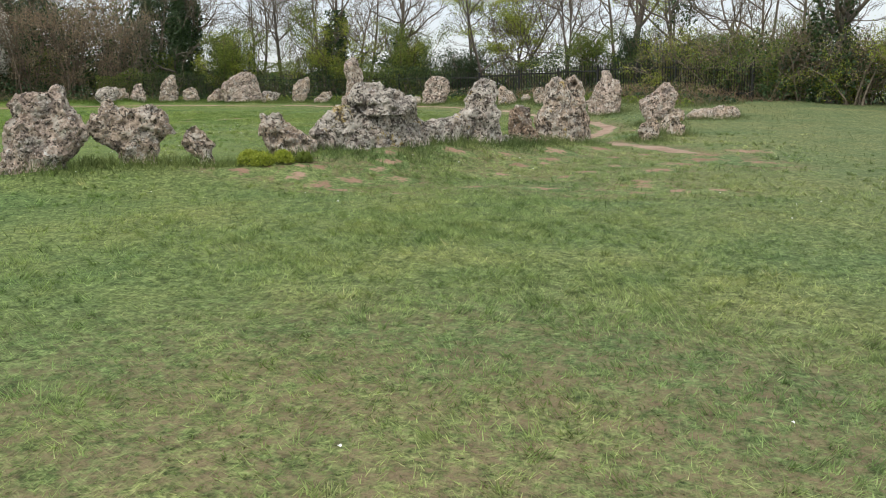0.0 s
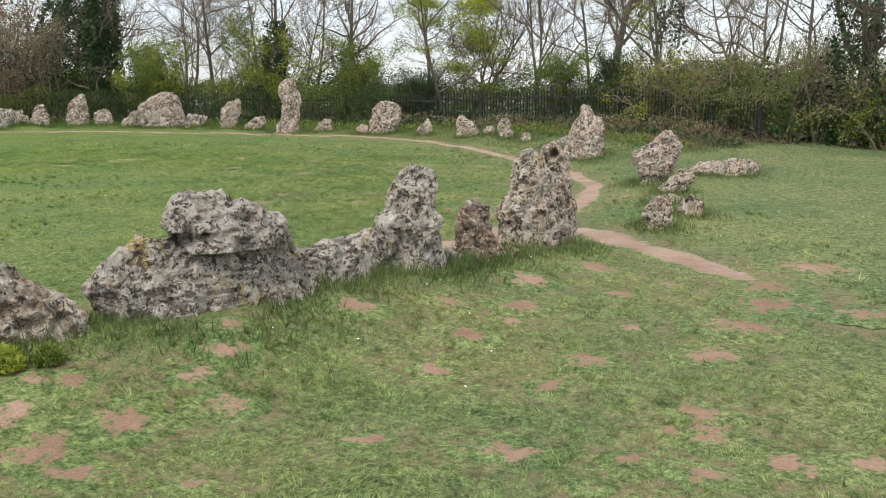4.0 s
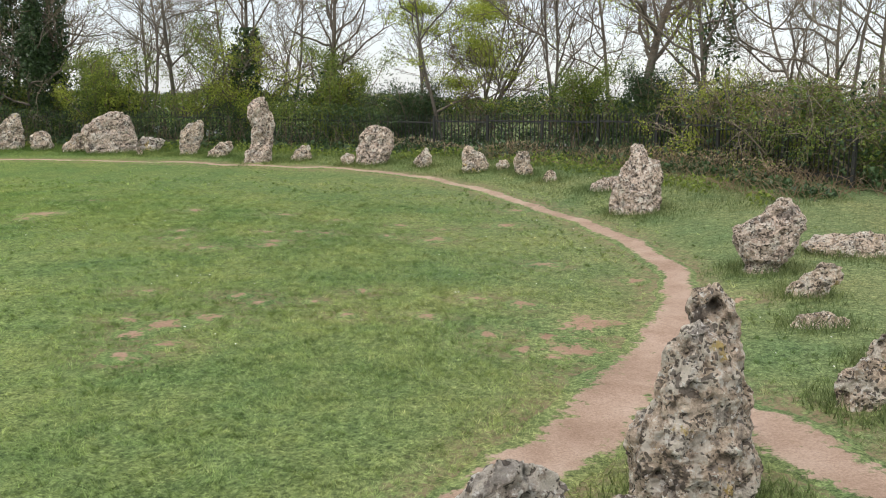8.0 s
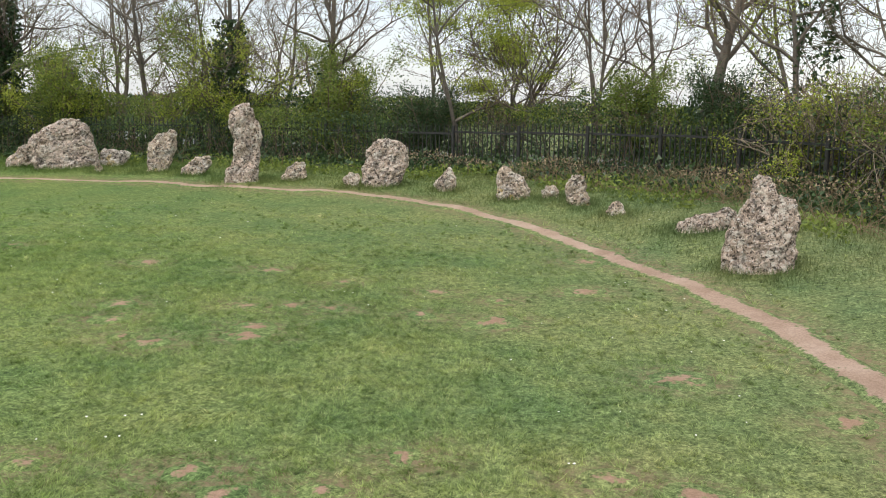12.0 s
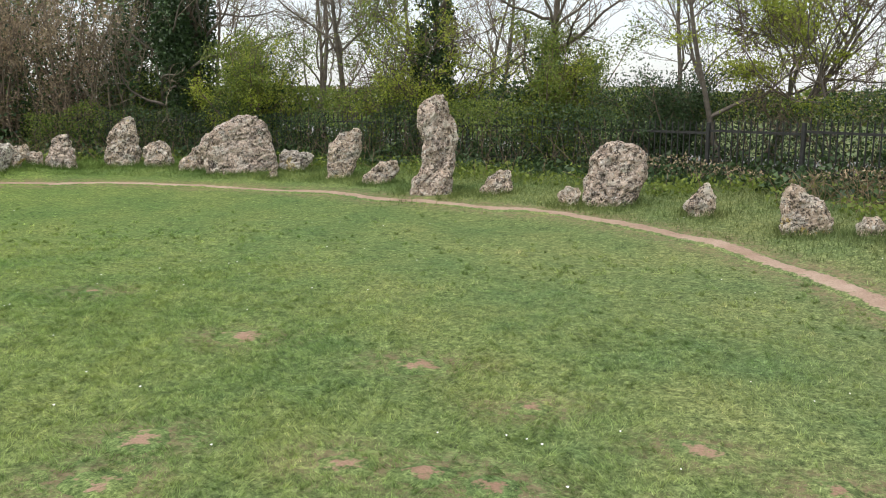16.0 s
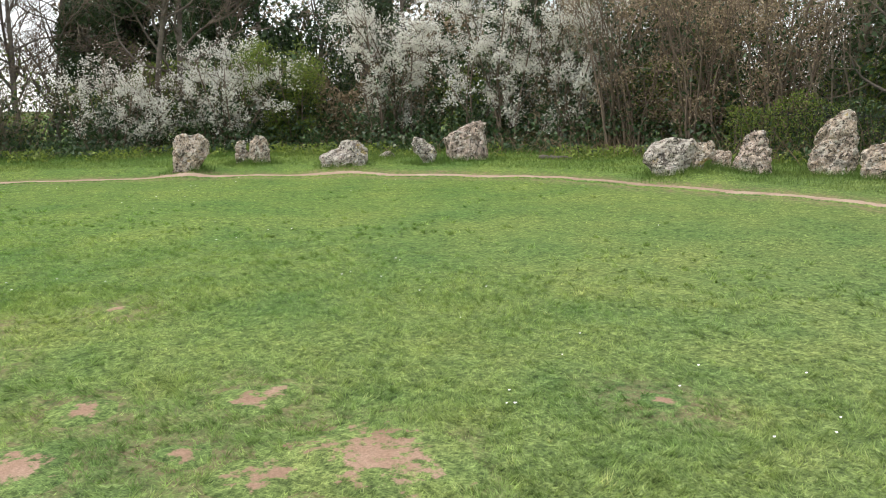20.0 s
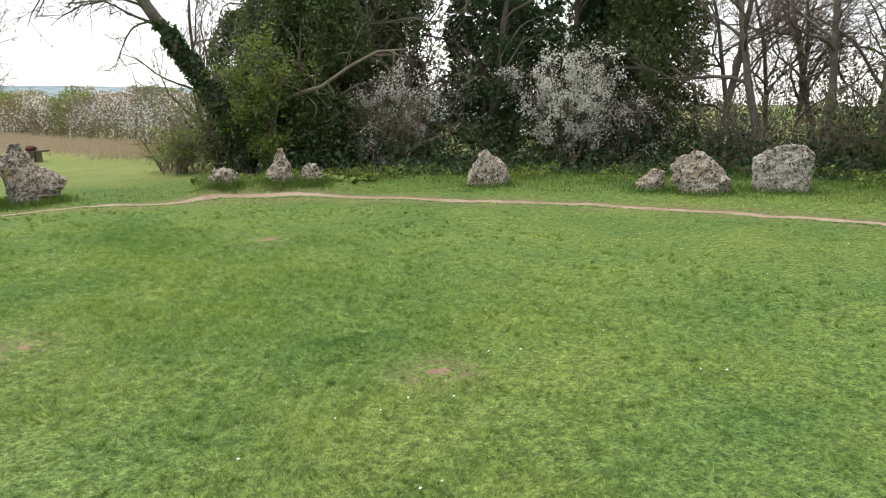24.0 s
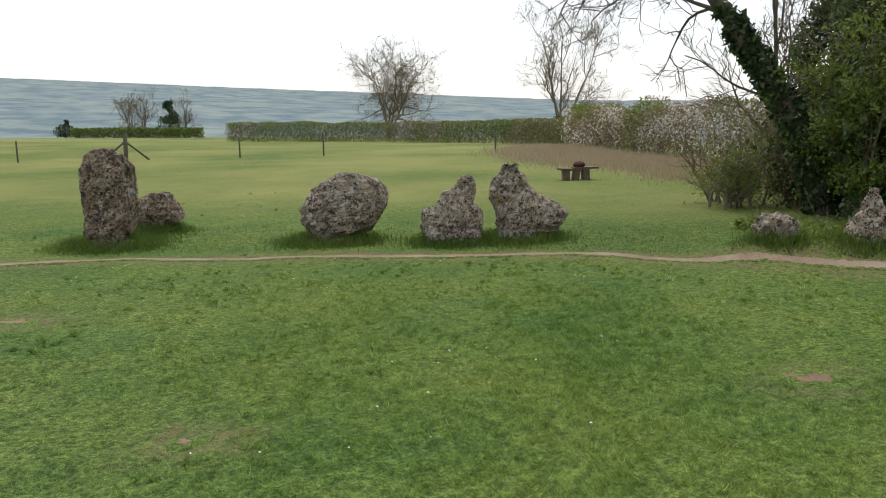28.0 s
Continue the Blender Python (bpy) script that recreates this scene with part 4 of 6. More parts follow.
stone(-0.55, -27.45, 0.05, 24.0, [(0.0, [(0.0, -0.5, 0.16), (0.12, -0.46, 0.27), (0.22, -0.43, 0.34), (0.32, -0.41, 0.38), (0.42, -0.39, 0.37), (0.51, -0.32, 0.31), (0.61, -0.37, 0.25), (0.68, -0.4, 0.22), (0.74, -0.3, 0.18)]), (0.02, [(0.66, 0.0, 0.22), (0.74, 0.02, 0.21), (0.81, 0.04, 0.19)])], 0.62, STONE_PINK, "blocky layered pinkish limestone with an undercut shoulder", near=2, hollows=[(-0.36, 0.5, 0.07, 0.1), (0.3, 0.1, 0.08, 0.12), (0.0, 0.45, 0.04, 0.04)])
stone(0.25, -27.05, 0.09, 20.0, [(0.0, [(0.0, -0.17, 0.22), (0.1, -0.26, 0.25), (0.18, -0.35, 0.27), (0.26, -0.45, 0.31), (0.34, -0.51, 0.4), (0.42, -0.47, 0.38), (0.49, -0.42, 0.32), (0.53, -0.3, 0.24)]), (0.0, [(0.42, -0.42, -0.12), (0.52, -0.38, -0.14), (0.6, -0.33, -0.17), (0.67, -0.27, -0.2)]), (-0.03, [(0.36, 0.08, 0.42), (0.45, 0.08, 0.39), (0.52, 0.1, 0.34), (0.57, 0.14, 0.26)])], 0.5, STONE, "limestone on a narrow foot, wide and jagged above", near=2, hollows=[(-0.12, 0.38, 0.045, 0.1), (-0.02, 0.45, 0.05, 0.12), (0.08, 0.3, 0.05, 0.08), (0.22, 0.38, 0.04, 0.06), (-0.1, 0.2, 0.04, 0.06)])
stone(1.0, -26.85, 0.06, 15.0, [(0.0, [(0.0, -0.1, 0.08), (0.1, -0.2, 0.09), (0.18, -0.27, 0.08), (0.26, -0.25, 0.04), (0.33, -0.23, -0.03), (0.38, -0.2, -0.1)])], 0.26, STONE, "small ragged limestone lump in long grass", near=1, hollows=[(-0.1, 0.2, 0.04, 0.06)])
stone(-3.93, 1.16, 0.36, 20, [(0.0, [(0.0, -0.14, 0.13), (0.12, -0.12, 0.13), (0.2, -0.05, 0.07)])], 0.2, STONE, "tiny limestone stump at a tall stone's foot")
stone(-17.78, -1.69, 0.42, 60, [(0.0, [(0.0, -0.2, 0.22), (0.12, -0.2, 0.2), (0.2, -0.08, 0.1)])], 0.24, STONE_GREY, "small pale stone lying near the wood", name="fallen_stone")


# ---------------------------------------------------------------- trees and shrubs
class Wood:
    """Collects tubes into one mesh."""

    def __init__(self):
        self.v, self.f, self.n, self.tips = [], [], 0, []

    def tubes(self, pts, radii, sides):
        """Tubes along many lines: pts of shape lines, points, 3."""
        way = unit(np.concatenate([pts[:, 1:2] - pts[:, :1], pts[:, 2:] - pts[:, :-2], pts[:, -1:] - pts[:, -2:-1]], 1))
        flat = (np.abs(way[:, :1, 2:3]) < 0.9).astype(float)
        axis = flat * np.array([0.31, 0.22, 0.92]) + (1 - flat) * np.array([1.0, 0.1, 0.0])
        side = unit(cross(way, np.broadcast_to(axis, way.shape)))
        up = cross(way, side)
        a = np.linspace(0, 2 * math.pi, sides, endpoint=False)
        ring = np.cos(a)[None, None, :, None] * side[:, :, None] + np.sin(a)[None, None, :, None] * up[:, :, None]
        v = pts[:, :, None] + ring * np.asarray(radii)[:, :, None, None]
        f = grid_faces(pts.shape[1], sides, True)
        step = np.arange(pts.shape[0])[:, None, None] * (pts.shape[1] * sides)
        self.v.append(v.reshape(-1, 3))
        self.f.append((f[None] + step).reshape(-1, 4) + self.n)
        self.n += v.size // 3

    def ribbons(self, pts, half):
        """Thin flat twigs, too slight to need a round section."""
        way = unit(pts[:, -1:] - pts[:, :1])
        side = unit(cross(way, np.broadcast_to(np.array([0.5, 0.7, 0.51]), way.shape)))
        v = np.stack([pts - side * half, pts + side * half], 2)
        f = grid_faces(pts.shape[1], 2)
        step = np.arange(pts.shape[0])[:, None, None] * (pts.shape[1] * 2)
        self.v.append(v.reshape(-1, 3))
        self.f.append((f[None] + step).reshape(-1, 4) + self.n)
        self.n += v.size // 3

    def tube(self, pts, radii, sides):
        self.tubes(np.asarray(pts, float)[None], np.asarray(radii, float)[None], sides)

    def mesh(self, name, mat):
        return mesh_of(name, np.concatenate(self.v), np.concatenate(self.f), mat)


def leaves_mesh(name, pts, size, mat, rng, droop=0.0, slim=0.6):
    """Small pointed leaves at the given points."""
    pts = np.asarray(pts)
    n = len(pts)
    d = rng.normal(size=(n, 3))
    d[:, 2] -= droop
    d /= np.linalg.norm(d, axis=1, keepdims=True)
    s = np.cross(d, rng.normal(size=(n, 3)))
    s /= np.linalg.norm(s, axis=1, keepdims=True) + 1e-9
    k = size * rng.uniform(0.6, 1.4, (n, 1))
    v = np.stack([pts - s * k * slim * 0.55, pts + s * k * slim * 0.55, pts + d * k], 1).reshape(-1, 3)
    tone = np.repeat(np.clip(rng.normal(0.5, 0.25, n), 0, 1), 3)
    return mesh_of(name, v, np.arange(3 * n).reshape(-1, 3), mat, (("tone", tone),), False)


def cross(a, b):
    return np.stack([a[..., 1] * b[..., 2] - a[..., 2] * b[..., 1], a[..., 2] * b[..., 0] - a[..., 0] * b[..., 2], a[..., 0] * b[..., 1] - a[..., 1] * b[..., 0]], -1)


def unit(v):
    return v / (np.sqrt((v * v).sum(-1, keepdims=True)) + 1e-9)


def wanders(rng, start, way, length, steps, bend, rise):
    """Many crooked shoots at once: points of shape shoots, steps + 1, 3."""
    pts, d = [start], unit(way)
    for _ in range(steps):
        d = unit(d + rng.normal(size=d.shape) * bend + (0, 0, rise))
        pts.append(pts[-1] + d * (length / steps)[:, None])
    return np.stack(pts, 1)


def wander(rng, start, way, length, steps, bend, rise):
    return wanders(rng, np.array([start], float), np.array([way], float), np.array([length], float), steps, bend, rise)[0]


def offshoots(rng, parents, per, low, high, spread, length, steps, bend, rise):
    """Side shoots off each of many parents; low and high: where along the parent; spread and length: from, to."""
    n, k = parents.shape[0] * per, parents.shape[1] - 1
    owner = np.repeat(np.arange(parents.shape[0]), per)
    t = rng.uniform(low, high, n) * k
    i = np.minimum(t.astype(int), k - 1)
    f = (t - i)[:, None]
    p, q = parents[owner, i], parents[owner, i + 1]
    along = unit(q - p)
    side = unit(cross(along, rng.normal(size=(n, 3))))
    a = rng.uniform(*spread, n)[:, None]
    return wanders(rng, p * (1 - f) + q * f, along * np.cos(a) + side * np.sin(a), rng.uniform(*length, n), steps, bend, rise), owner, t / k


def branch_off(rng, pts, t, spread):
    """A start and a direction for one side shoot."""
    i = min(int(t * (len(pts) - 1)), len(pts) - 2)
    f = t * (len(pts) - 1) - i
    along = unit(pts[i + 1] - pts[i])
    s = unit(cross(along, rng.normal(size=3)))
    return pts[i] * (1 - f) + pts[i + 1] * f, along * math.cos(spread) + s * math.sin(spread)


def skeleton_of(rng, height, radius, lean=(0, 0), limbs=7, fork=0.35, bushy=1.35, twigs=6, fine=3, spread=0.85, stems=1, rise=0.1, stout=1.0):
    """Trunk, limbs and twigs of one tree. Gives the heavy wood, the fine wood and the points along the twigs."""
    heavy, thin = Wood(), Wood()
    for s in range(stems):
        extra = rng.normal(size=2) * 0.28 * (stems > 1)
        foot = rng.normal(size=2) * 0.08 * (stems > 1)
        trunk = wander(rng, (foot[0], foot[1], -0.25), (lean[0] + extra[0], lean[1] + extra[1], 1), height * 0.8, 11, 0.055, 0.02)
        rad = radius * np.linspace(1.12, 0.28, 12) * (1 if stems == 1 else 0.7)
        rad[0] *= 1.3
        rad = rad * 0.64
        heavy.tube(trunk, rad, 10)
        boughs, _, t = offshoots(rng, trunk[None], limbs, fork, 0.98, (0.5 * spread / 0.75, spread / 0.75), (height * 0.26, height * 0.42), 7, 0.25, rise)
        r0 = radius * (1.0 - 0.75 * t) * 0.42
        heavy.tubes(boughs, r0[:, None] + (0.014 - r0)[:, None] * np.linspace(0, 1, 8)[None], 6)
        b, own, _ = offshoots(rng, boughs, int(6 * bushy), 0.2, 1.0, (0.4, 1.0), (height * 0.1, height * 0.21), 5, 0.23, rise * 0.8)
        r1 = np.maximum(0.01 * stout, r0[own] * 0.28)
        thin.tubes(b, r1[:, None] + (0.006 - r1)[:, None] * np.linspace(0, 1, 6)[None], 3)
        c, _, _ = offshoots(rng, b, twigs, 0.15, 1.0, (0.35, 0.9), (height * 0.045, height * 0.09), 3, 0.2, 0.05)
        thin.ribbons(c, 0.0052 * stout)
        e, _, _ = offshoots(rng, c, fine, 0.2, 1.0, (0.4, 0.9), (height * 0.016, height * 0.04), 1, 0.1, 0.0)
        thin.ribbons(e, 0.0036 * stout)
        heavy.tips += [c.reshape(-1, 3), e.reshape(-1, 3)]
    return heavy, thin, np.concatenate(heavy.tips)


def along_tips(rng, tips, count, jitter, low=-9.0):
    pts = tips[rng.integers(0, len(tips), count * 2)] + rng.normal(size=(count * 2, 3)) * jitter
    return pts[pts[:, 2] > low][:count]


def patchy(rng, pts, scale, keep):
    """Leaves gather in clumps: keeps the points where a noise is high."""
    return pts[fbm(pts * scale + rng.random(3) * 20, 2) > keep]


def plant(name, x, y, label, category, parts, turn=0.0, kind="", group=""):
    base = new(name)
    base.empty_display_size = 0.2
    base.matrix_world = pose(x, y, gz(x, y), 0, 0, turn)
    for part_name, me, part_label in parts:
        ob = new(part_name, me)
        ob.parent = base
        if part_name in ("trunk", "bough"):
            tagged(ob, part_label)
        else:
            tagged(ob, part_label, kind="stuff")
    return tagged(base, label, category, group, kind)


def bare_tree(x, y, height, radius, seed, label, lean=(0, 0), limbs=8, leaves=None, count=0, size=0.07, bark=None, twig=None, keep=-0.03, low=-9, high=99.0, tiers=1.0, sprays=0, ivy=0, ivy_to=3.5, **more):
    rng = np.random.default_rng(seed)
    heavy, thin, tips = skeleton_of(rng, height, radius, lean, limbs, **more)
    parts = [("trunk", heavy.mesh("trunk", bark or BARK), "rough grey-brown trunk and limbs"), ("branchwork", thin.mesh("branchwork", twig or TWIG), "bare brown twigs")]
    if sprays:
        # leaves gathered in flat sprays along the outer limbs
        mid = tips[rng.integers(0, len(tips), sprays * 3)]
        mid = mid[(mid[:, 2] > 1.2) & (np.hypot(mid[:, 0], mid[:, 1]) < 1.9)][:sprays]
        p = (mid[:, None] + rng.normal(size=(len(mid), 420, 3)) * (0.34, 0.34, 0.1)).reshape(-1, 3)
        parts.append(("crown", leaves_mesh("crown", p, 0.055, leaves, rng), "tiers of fresh lime-green leaves"))
    elif leaves:
        some = tips[(tips[:, 2] < high) & (tips[:, 2] > low)]
        p = patchy(rng, along_tips(rng, some if len(some) else tips, int(count * 1.6), 0.14, low), np.array([0.9, 0.9, 0.9 * tiers]), keep)
        parts.append(("crown", leaves_mesh("crown", p, size, leaves, rng), "thin fresh spring leaves"))
    if ivy:
        z = rng.uniform(0, ivy_to, ivy)
        lx, ly = lean
        swell = radius * 1.25 + 0.28 * rng.random(ivy) ** 2 + 0.12
        a = rng.uniform(0, 2 * math.pi, ivy)
        p = np.stack([lx * z + swell * np.cos(a), ly * z + swell * np.sin(a), z], 1)
        parts.append(("ivy", leaves_mesh("ivy", patchy(rng, p, 1.6, -0.14), 0.1, IVY, rng, 0.6, 0.9), "glossy dark ivy climbing the trunk"))
    return plant("tree", x, y, label, "tree", parts)


def shrub(x, y, height, width, seed, label, leaves, count, size=0.07, twig=None, stems=10, keep=-0.06, low=0.05, deep=None, name="shrub", dark=0, flop=0.0, jitter=0.13, clumps=1.3):
    """A many-stemmed bush: arching stems, twigs and leaves gathered in clumps."""
    rng = np.random.default_rng(seed)
    wood = Wood()
    deep = deep or width
    a, out = rng.uniform(0, 2 * math.pi, stems), rng.uniform(0.1, 1.0, stems)
    d = np.stack([np.cos(a) * out * width / 2, np.sin(a) * out * deep / 2, height * rng.uniform(0.75, 1.05, stems)], 1)
    foot = np.stack([rng.normal(size=stems) * width * 0.12, rng.normal(size=stems) * deep * 0.12, np.full(stems, -0.1)], 1)
    s = wanders(rng, foot, d, np.linalg.norm(d, axis=1), 7, 0.1, -flop)
    wood.tubes(s, np.broadcast_to(np.linspace(0.035, 0.008, 8), s.shape[:2]), 5)
    k = min(1.2, width / 2.2)
    b, _, _ = offshoots(rng, s, 8, 0.15, 1.0, (0.5, 1.1), (0.4 * k, 0.95 * k), 4, 0.2, 0.03 - flop)
    wood.tubes(b, np.broadcast_to(np.linspace(0.011, 0.005, 5), b.shape[:2]), 3)
    c, _, _ = offshoots(rng, b, 3, 0.1, 1.0, (0.4, 1.0), (0.2, 0.5), 2, 0.25, 0.02)
    wood.ribbons(c, 0.005)
    tips = np.concatenate([b.reshape(-1, 3), c.reshape(-1, 3)])
    parts = [("stem_tangle", wood.mesh("stem_tangle", twig or TWIG), "tangled brown stems")]
    p = patchy(rng, along_tips(rng, tips, int(count * 1.8), jitter, low), clumps, keep)
    parts.append(("foliage", leaves_mesh("foliage", p, size, leaves, rng), ""))
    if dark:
        # leaves in the heart of the bush, in dark ivy colour as painted shade
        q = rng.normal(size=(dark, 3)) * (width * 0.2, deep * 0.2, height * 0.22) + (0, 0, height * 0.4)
        parts.append(("shade_foliage", leaves_mesh("shade_foliage", q[q[:, 2] > 0.03], size * 2.2, IVY, rng), "inner leaves coloured dark to stand for shade"))
    return plant(name, x, y, label, "shrub", parts)


def ring_xy(angle, r):
    return CX + r * math.cos(radians(angle)), CY + r * math.sin(radians(angle))


def blossom(x, y, h, w, seed, count):
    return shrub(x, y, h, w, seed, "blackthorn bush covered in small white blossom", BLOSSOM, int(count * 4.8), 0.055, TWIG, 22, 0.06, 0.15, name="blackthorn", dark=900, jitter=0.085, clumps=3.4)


def evergreen(x, y, height, width, seed, label, count=9000, low=0.2, top=1.0, size=0.17, leaf=None):
    """An ivy-clad or evergreen tree: trunk, drooping limbs and a dense dark crown with gaps."""
    rng = np.random.default_rng(seed)
    heavy, thin, tips = skeleton_of(rng, height, 0.2, (rng.normal() * 0.03, rng.normal() * 0.03), 10, 0.08, 0.8, 3, 2, 0.9, rise=-0.02)
    count = int(count * 1.6)
    n = count * 3
    z = low + (height * top - low) * rng.random(n) ** 0.9
    t = z / height
    a = rng.uniform(0, 2 * math.pi, n)
    r = width / 2 * (0.35 + 0.65 * np.sin(np.clip(t * 1.15 + 0.1, 0, 1) * math.pi)) * np.sqrt(rng.random(n)) * (1 + 0.5 * (vnoise(np.stack([np.cos(a) * 1.5 + seed, np.sin(a) * 1.5, z * 0.8], 1)) - 0.5))
    p = patchy(rng, np.stack([r * np.cos(a), r * np.sin(a), z], 1), 1.1, 0.0)[:count]
    parts = [("trunk", heavy.mesh("trunk", BARK), "dark ivy-grown trunk"), ("branchwork", thin.mesh("branchwork", PALE_TWIG), ""), ("crown", leaves_mesh("crown", p, size, leaf or IVY, rng, 0.5, 0.5 if leaf else 0.8), "dense dark green leaves")]
    return plant("tree", x, y, label, "tree", parts)


GREEN_TREE = "slender tree just coming into pale green leaf"
BARE_TREE = "bare leafless tree with fine brown twigs"
HAW = "hawthorn bush in fresh green leaf"
IVIED = "tall dark tree thickly clad in ivy"


def north_wood():
    bare_tree(-8.7, 7.2, 8.8, 0.24, 101, "bare tree with ivy far up its trunk", limbs=10, ivy=9000, ivy_to=6.5)
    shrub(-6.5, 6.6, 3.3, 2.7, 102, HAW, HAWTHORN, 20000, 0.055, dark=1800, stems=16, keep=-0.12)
    shrub(-6.3, 6.0, 3.0, 1.6, 1020, HAW, SPRING, 9000, 0.055, stems=10, keep=-0.1)
    bare_tree(-4.4, 8.4, 8.5, 0.15, 103, BARE_TREE, limbs=11, twig=PALE_TWIG, stout=1.2)
    bare_tree(-3.2, 6.6, 5.0, 0.09, 104, GREEN_TREE, leaves=HAWTHORN, count=9000, size=0.06, stems=2, limbs=8, fork=0.15, bushy=1.0, keep=-0.06)
    bare_tree(-1.4, 6.7, 8.4, 0.19, 105, "spreading bare tree with an ivy-green trunk", limbs=9, fork=0.5, ivy=6500, ivy_to=4.3)
    bare_tree(-2.1, 6.3, 4.6, 0.08, 1050, GREEN_TREE, leaves=SPRING, count=9000, size=0.058, stems=3, limbs=7, fork=0.2, bushy=1.0, keep=-0.04, tiers=1.6)
    shrub(1.9, 5.5, 3.3, 3.0, 106, HAW, HAWTHORN, 24000, 0.055, dark=2200, stems=18, keep=-0.12)
    shrub(2.1, 5.2, 3.0, 1.8, 1060, HAW, SPRING, 7000, 0.055, stems=10, keep=-0.08)
    bare_tree(1.9, 6.2, 8.8, 0.2, 107, "bare tree forking low into many grey limbs", limbs=12, fork=0.33, bushy=1.2)
    bare_tree(6.0, 3.2, 7.8, 0.15, 108, "tree with tiers of fresh lime-green leaves", (0.03, 0.0), stems=2, limbs=9, bushy=1.0, twig=BARK, fork=0.2, sprays=70, leaves=SPRING)
    bare_tree(6.9, 3.9, 7.0, 0.09, 109, BARE_TREE, (0.2, 0.05), leaves=SPRING, count=2500, size=0.07, limbs=9, keep=0.0, bushy=1.2)
    shrub(4.6, 3.6, 2.2, 2.0, 110, "dark holly bush under the trees", IVY, 12000, 0.05, name="holly_bush", keep=-0.2)
    bare_tree(9.2, 1.2, 8.4, 0.12, 111, BARE_TREE, (0.02, -0.02), limbs=11, stems=2, fork=0.25)
    bare_tree(8.2, 2.2, 4.8, 0.08, 112, BARE_TREE, limbs=8, stems=2, fork=0.2, leaves=SPRING, count=2500, keep=0.0)
    bare_tree(10.7, -1.2, 8.8, 0.25, 113, "thick leaning tree with reddish bark and ivy at its foot", (0.42, -0.16), limbs=11, ivy=2000, ivy_to=2.2, fork=0.35)
    shrub(9.8, -0.5, 2.6, 1.9, 114, HAW, HAWTHORN, 13000, 0.05, dark=900, keep=-0.02)
    shrub(11.6, -2.4, 2.4, 1.7, 115, "dark holly bush beside the fence", IVY, 12000, 0.05, name="holly_bush", keep=-0.2)
    bare_tree(12.6, -3.6, 7.6, 0.15, 116, GREEN_TREE, (0.05, 0), leaves=SPRING, count=7000, size=0.06, stems=2, limbs=9, ivy=1300, ivy_to=4.2, high=5.0, keep=0.03)
    for n, (x, y, h, w) in enumerate([(12.5, -5.4, 2.2, 2.7), (13.4, -7.6, 2.2, 2.7), (14.2, -9.8, 2.2, 2.8), (15.8, -11.0, 2.1, 2.6), (17.8, -12.0, 2.1, 2.6), (20.2, -12.8, 2.0, 2.6)]):
        shrub(x, y, h, w, 120 + n, "straggling thicket of pale arching stems and olive leaves", HAWTHORN if n % 3 else SPRING, 12000, 0.045, PALE_TWIG, 24, -0.03, flop=0.1, name="thicket", dark=1500)
        shrub(x + 0.5, y + 0.6, h * 1.05, w, 1200 + n, "tangled thicket of dry brown stems", DEAD, 3800, 0.05, TWIG, 24, 0.0, flop=0.08, name="thicket")
    bare_tree(15.0, -6.2, 7.6, 0.13, 130, BARE_TREE, limbs=10, stems=3, fork=0.15, twig=PALE_TWIG)
    bare_tree(15.4, -10.6, 9.2, 0.26, 131, "thick bare tree with long level branches", (-0.03, 0.0), limbs=15, fork=0.16, spread=1.05, ivy=2600, ivy_to=4.5, bushy=1.5)
    bare_tree(17.8, -13.0, 8.4, 0.18, 132, BARE_TREE, limbs=11, fork=0.2)
    for n, (x, y) in enumerate([(-5.6, 8.8), (0.0, 8.8), (-2.6, 9.8)]):
        bare_tree(x, y, 8.4, 0.12, 135 + n, BARE_TREE, limbs=10, bushy=1.3, twig=PALE_TWIG, fork=0.2)
    # a second rank of bare trees beyond the lane
    rng = np.random.default_rng(160)
    for n, k in enumerate([118, 112, 106, 99, 92, 80, 64, 44, 22, 4]):
        x, y = ring_xy(k + rng.uniform(-2, 2), rng.uniform(25.8, 28.5))
        bare_tree(x, y, rng.uniform(7.5, 9.5), 0.12, 161 + n, "bare tree beyond the lane, thin leaves opening", limbs=10, fork=0.22, bushy=1.2, stout=1.25, leaves=HAWTHORN, count=900, size=0.08, keep=0.0, twig=PALE_TWIG, fine=2)
    # the darker corner where the wood begins
    shrub(-10.4, 6.9, 4.4, 2.6, 140, "ragged brown hazel thicket", HAWTHORN, 900, 0.06, PALE_TWIG, 24, 0.05, name="thicket", dark=1500)
    evergreen(-9.0, 6.4, 6.4, 1.4, 141, IVIED, 7000, size=0.085)
    for n, (x, y) in enumerate([(-12.2, 5.9), (-13.9, 5.3), (-15.8, 4.6), (-14.8, 6.8), (-12.6, 8.2)]):
        shrub(x, y, 5.2 - 0.2 * n, 3.0, 145 + n, "tall tangled thicket of brown leafless stems", DEAD, 9000, 0.05, TWIG, 26, -0.05, name="thicket", dark=1100, flop=0.05)
    for n, (x, y) in enumerate([(-11.2, 9.6), (-16.6, 8.2)]):
        evergreen(x, y, 7.5, 3.0, 150 + n, IVIED, 10000, size=0.1)


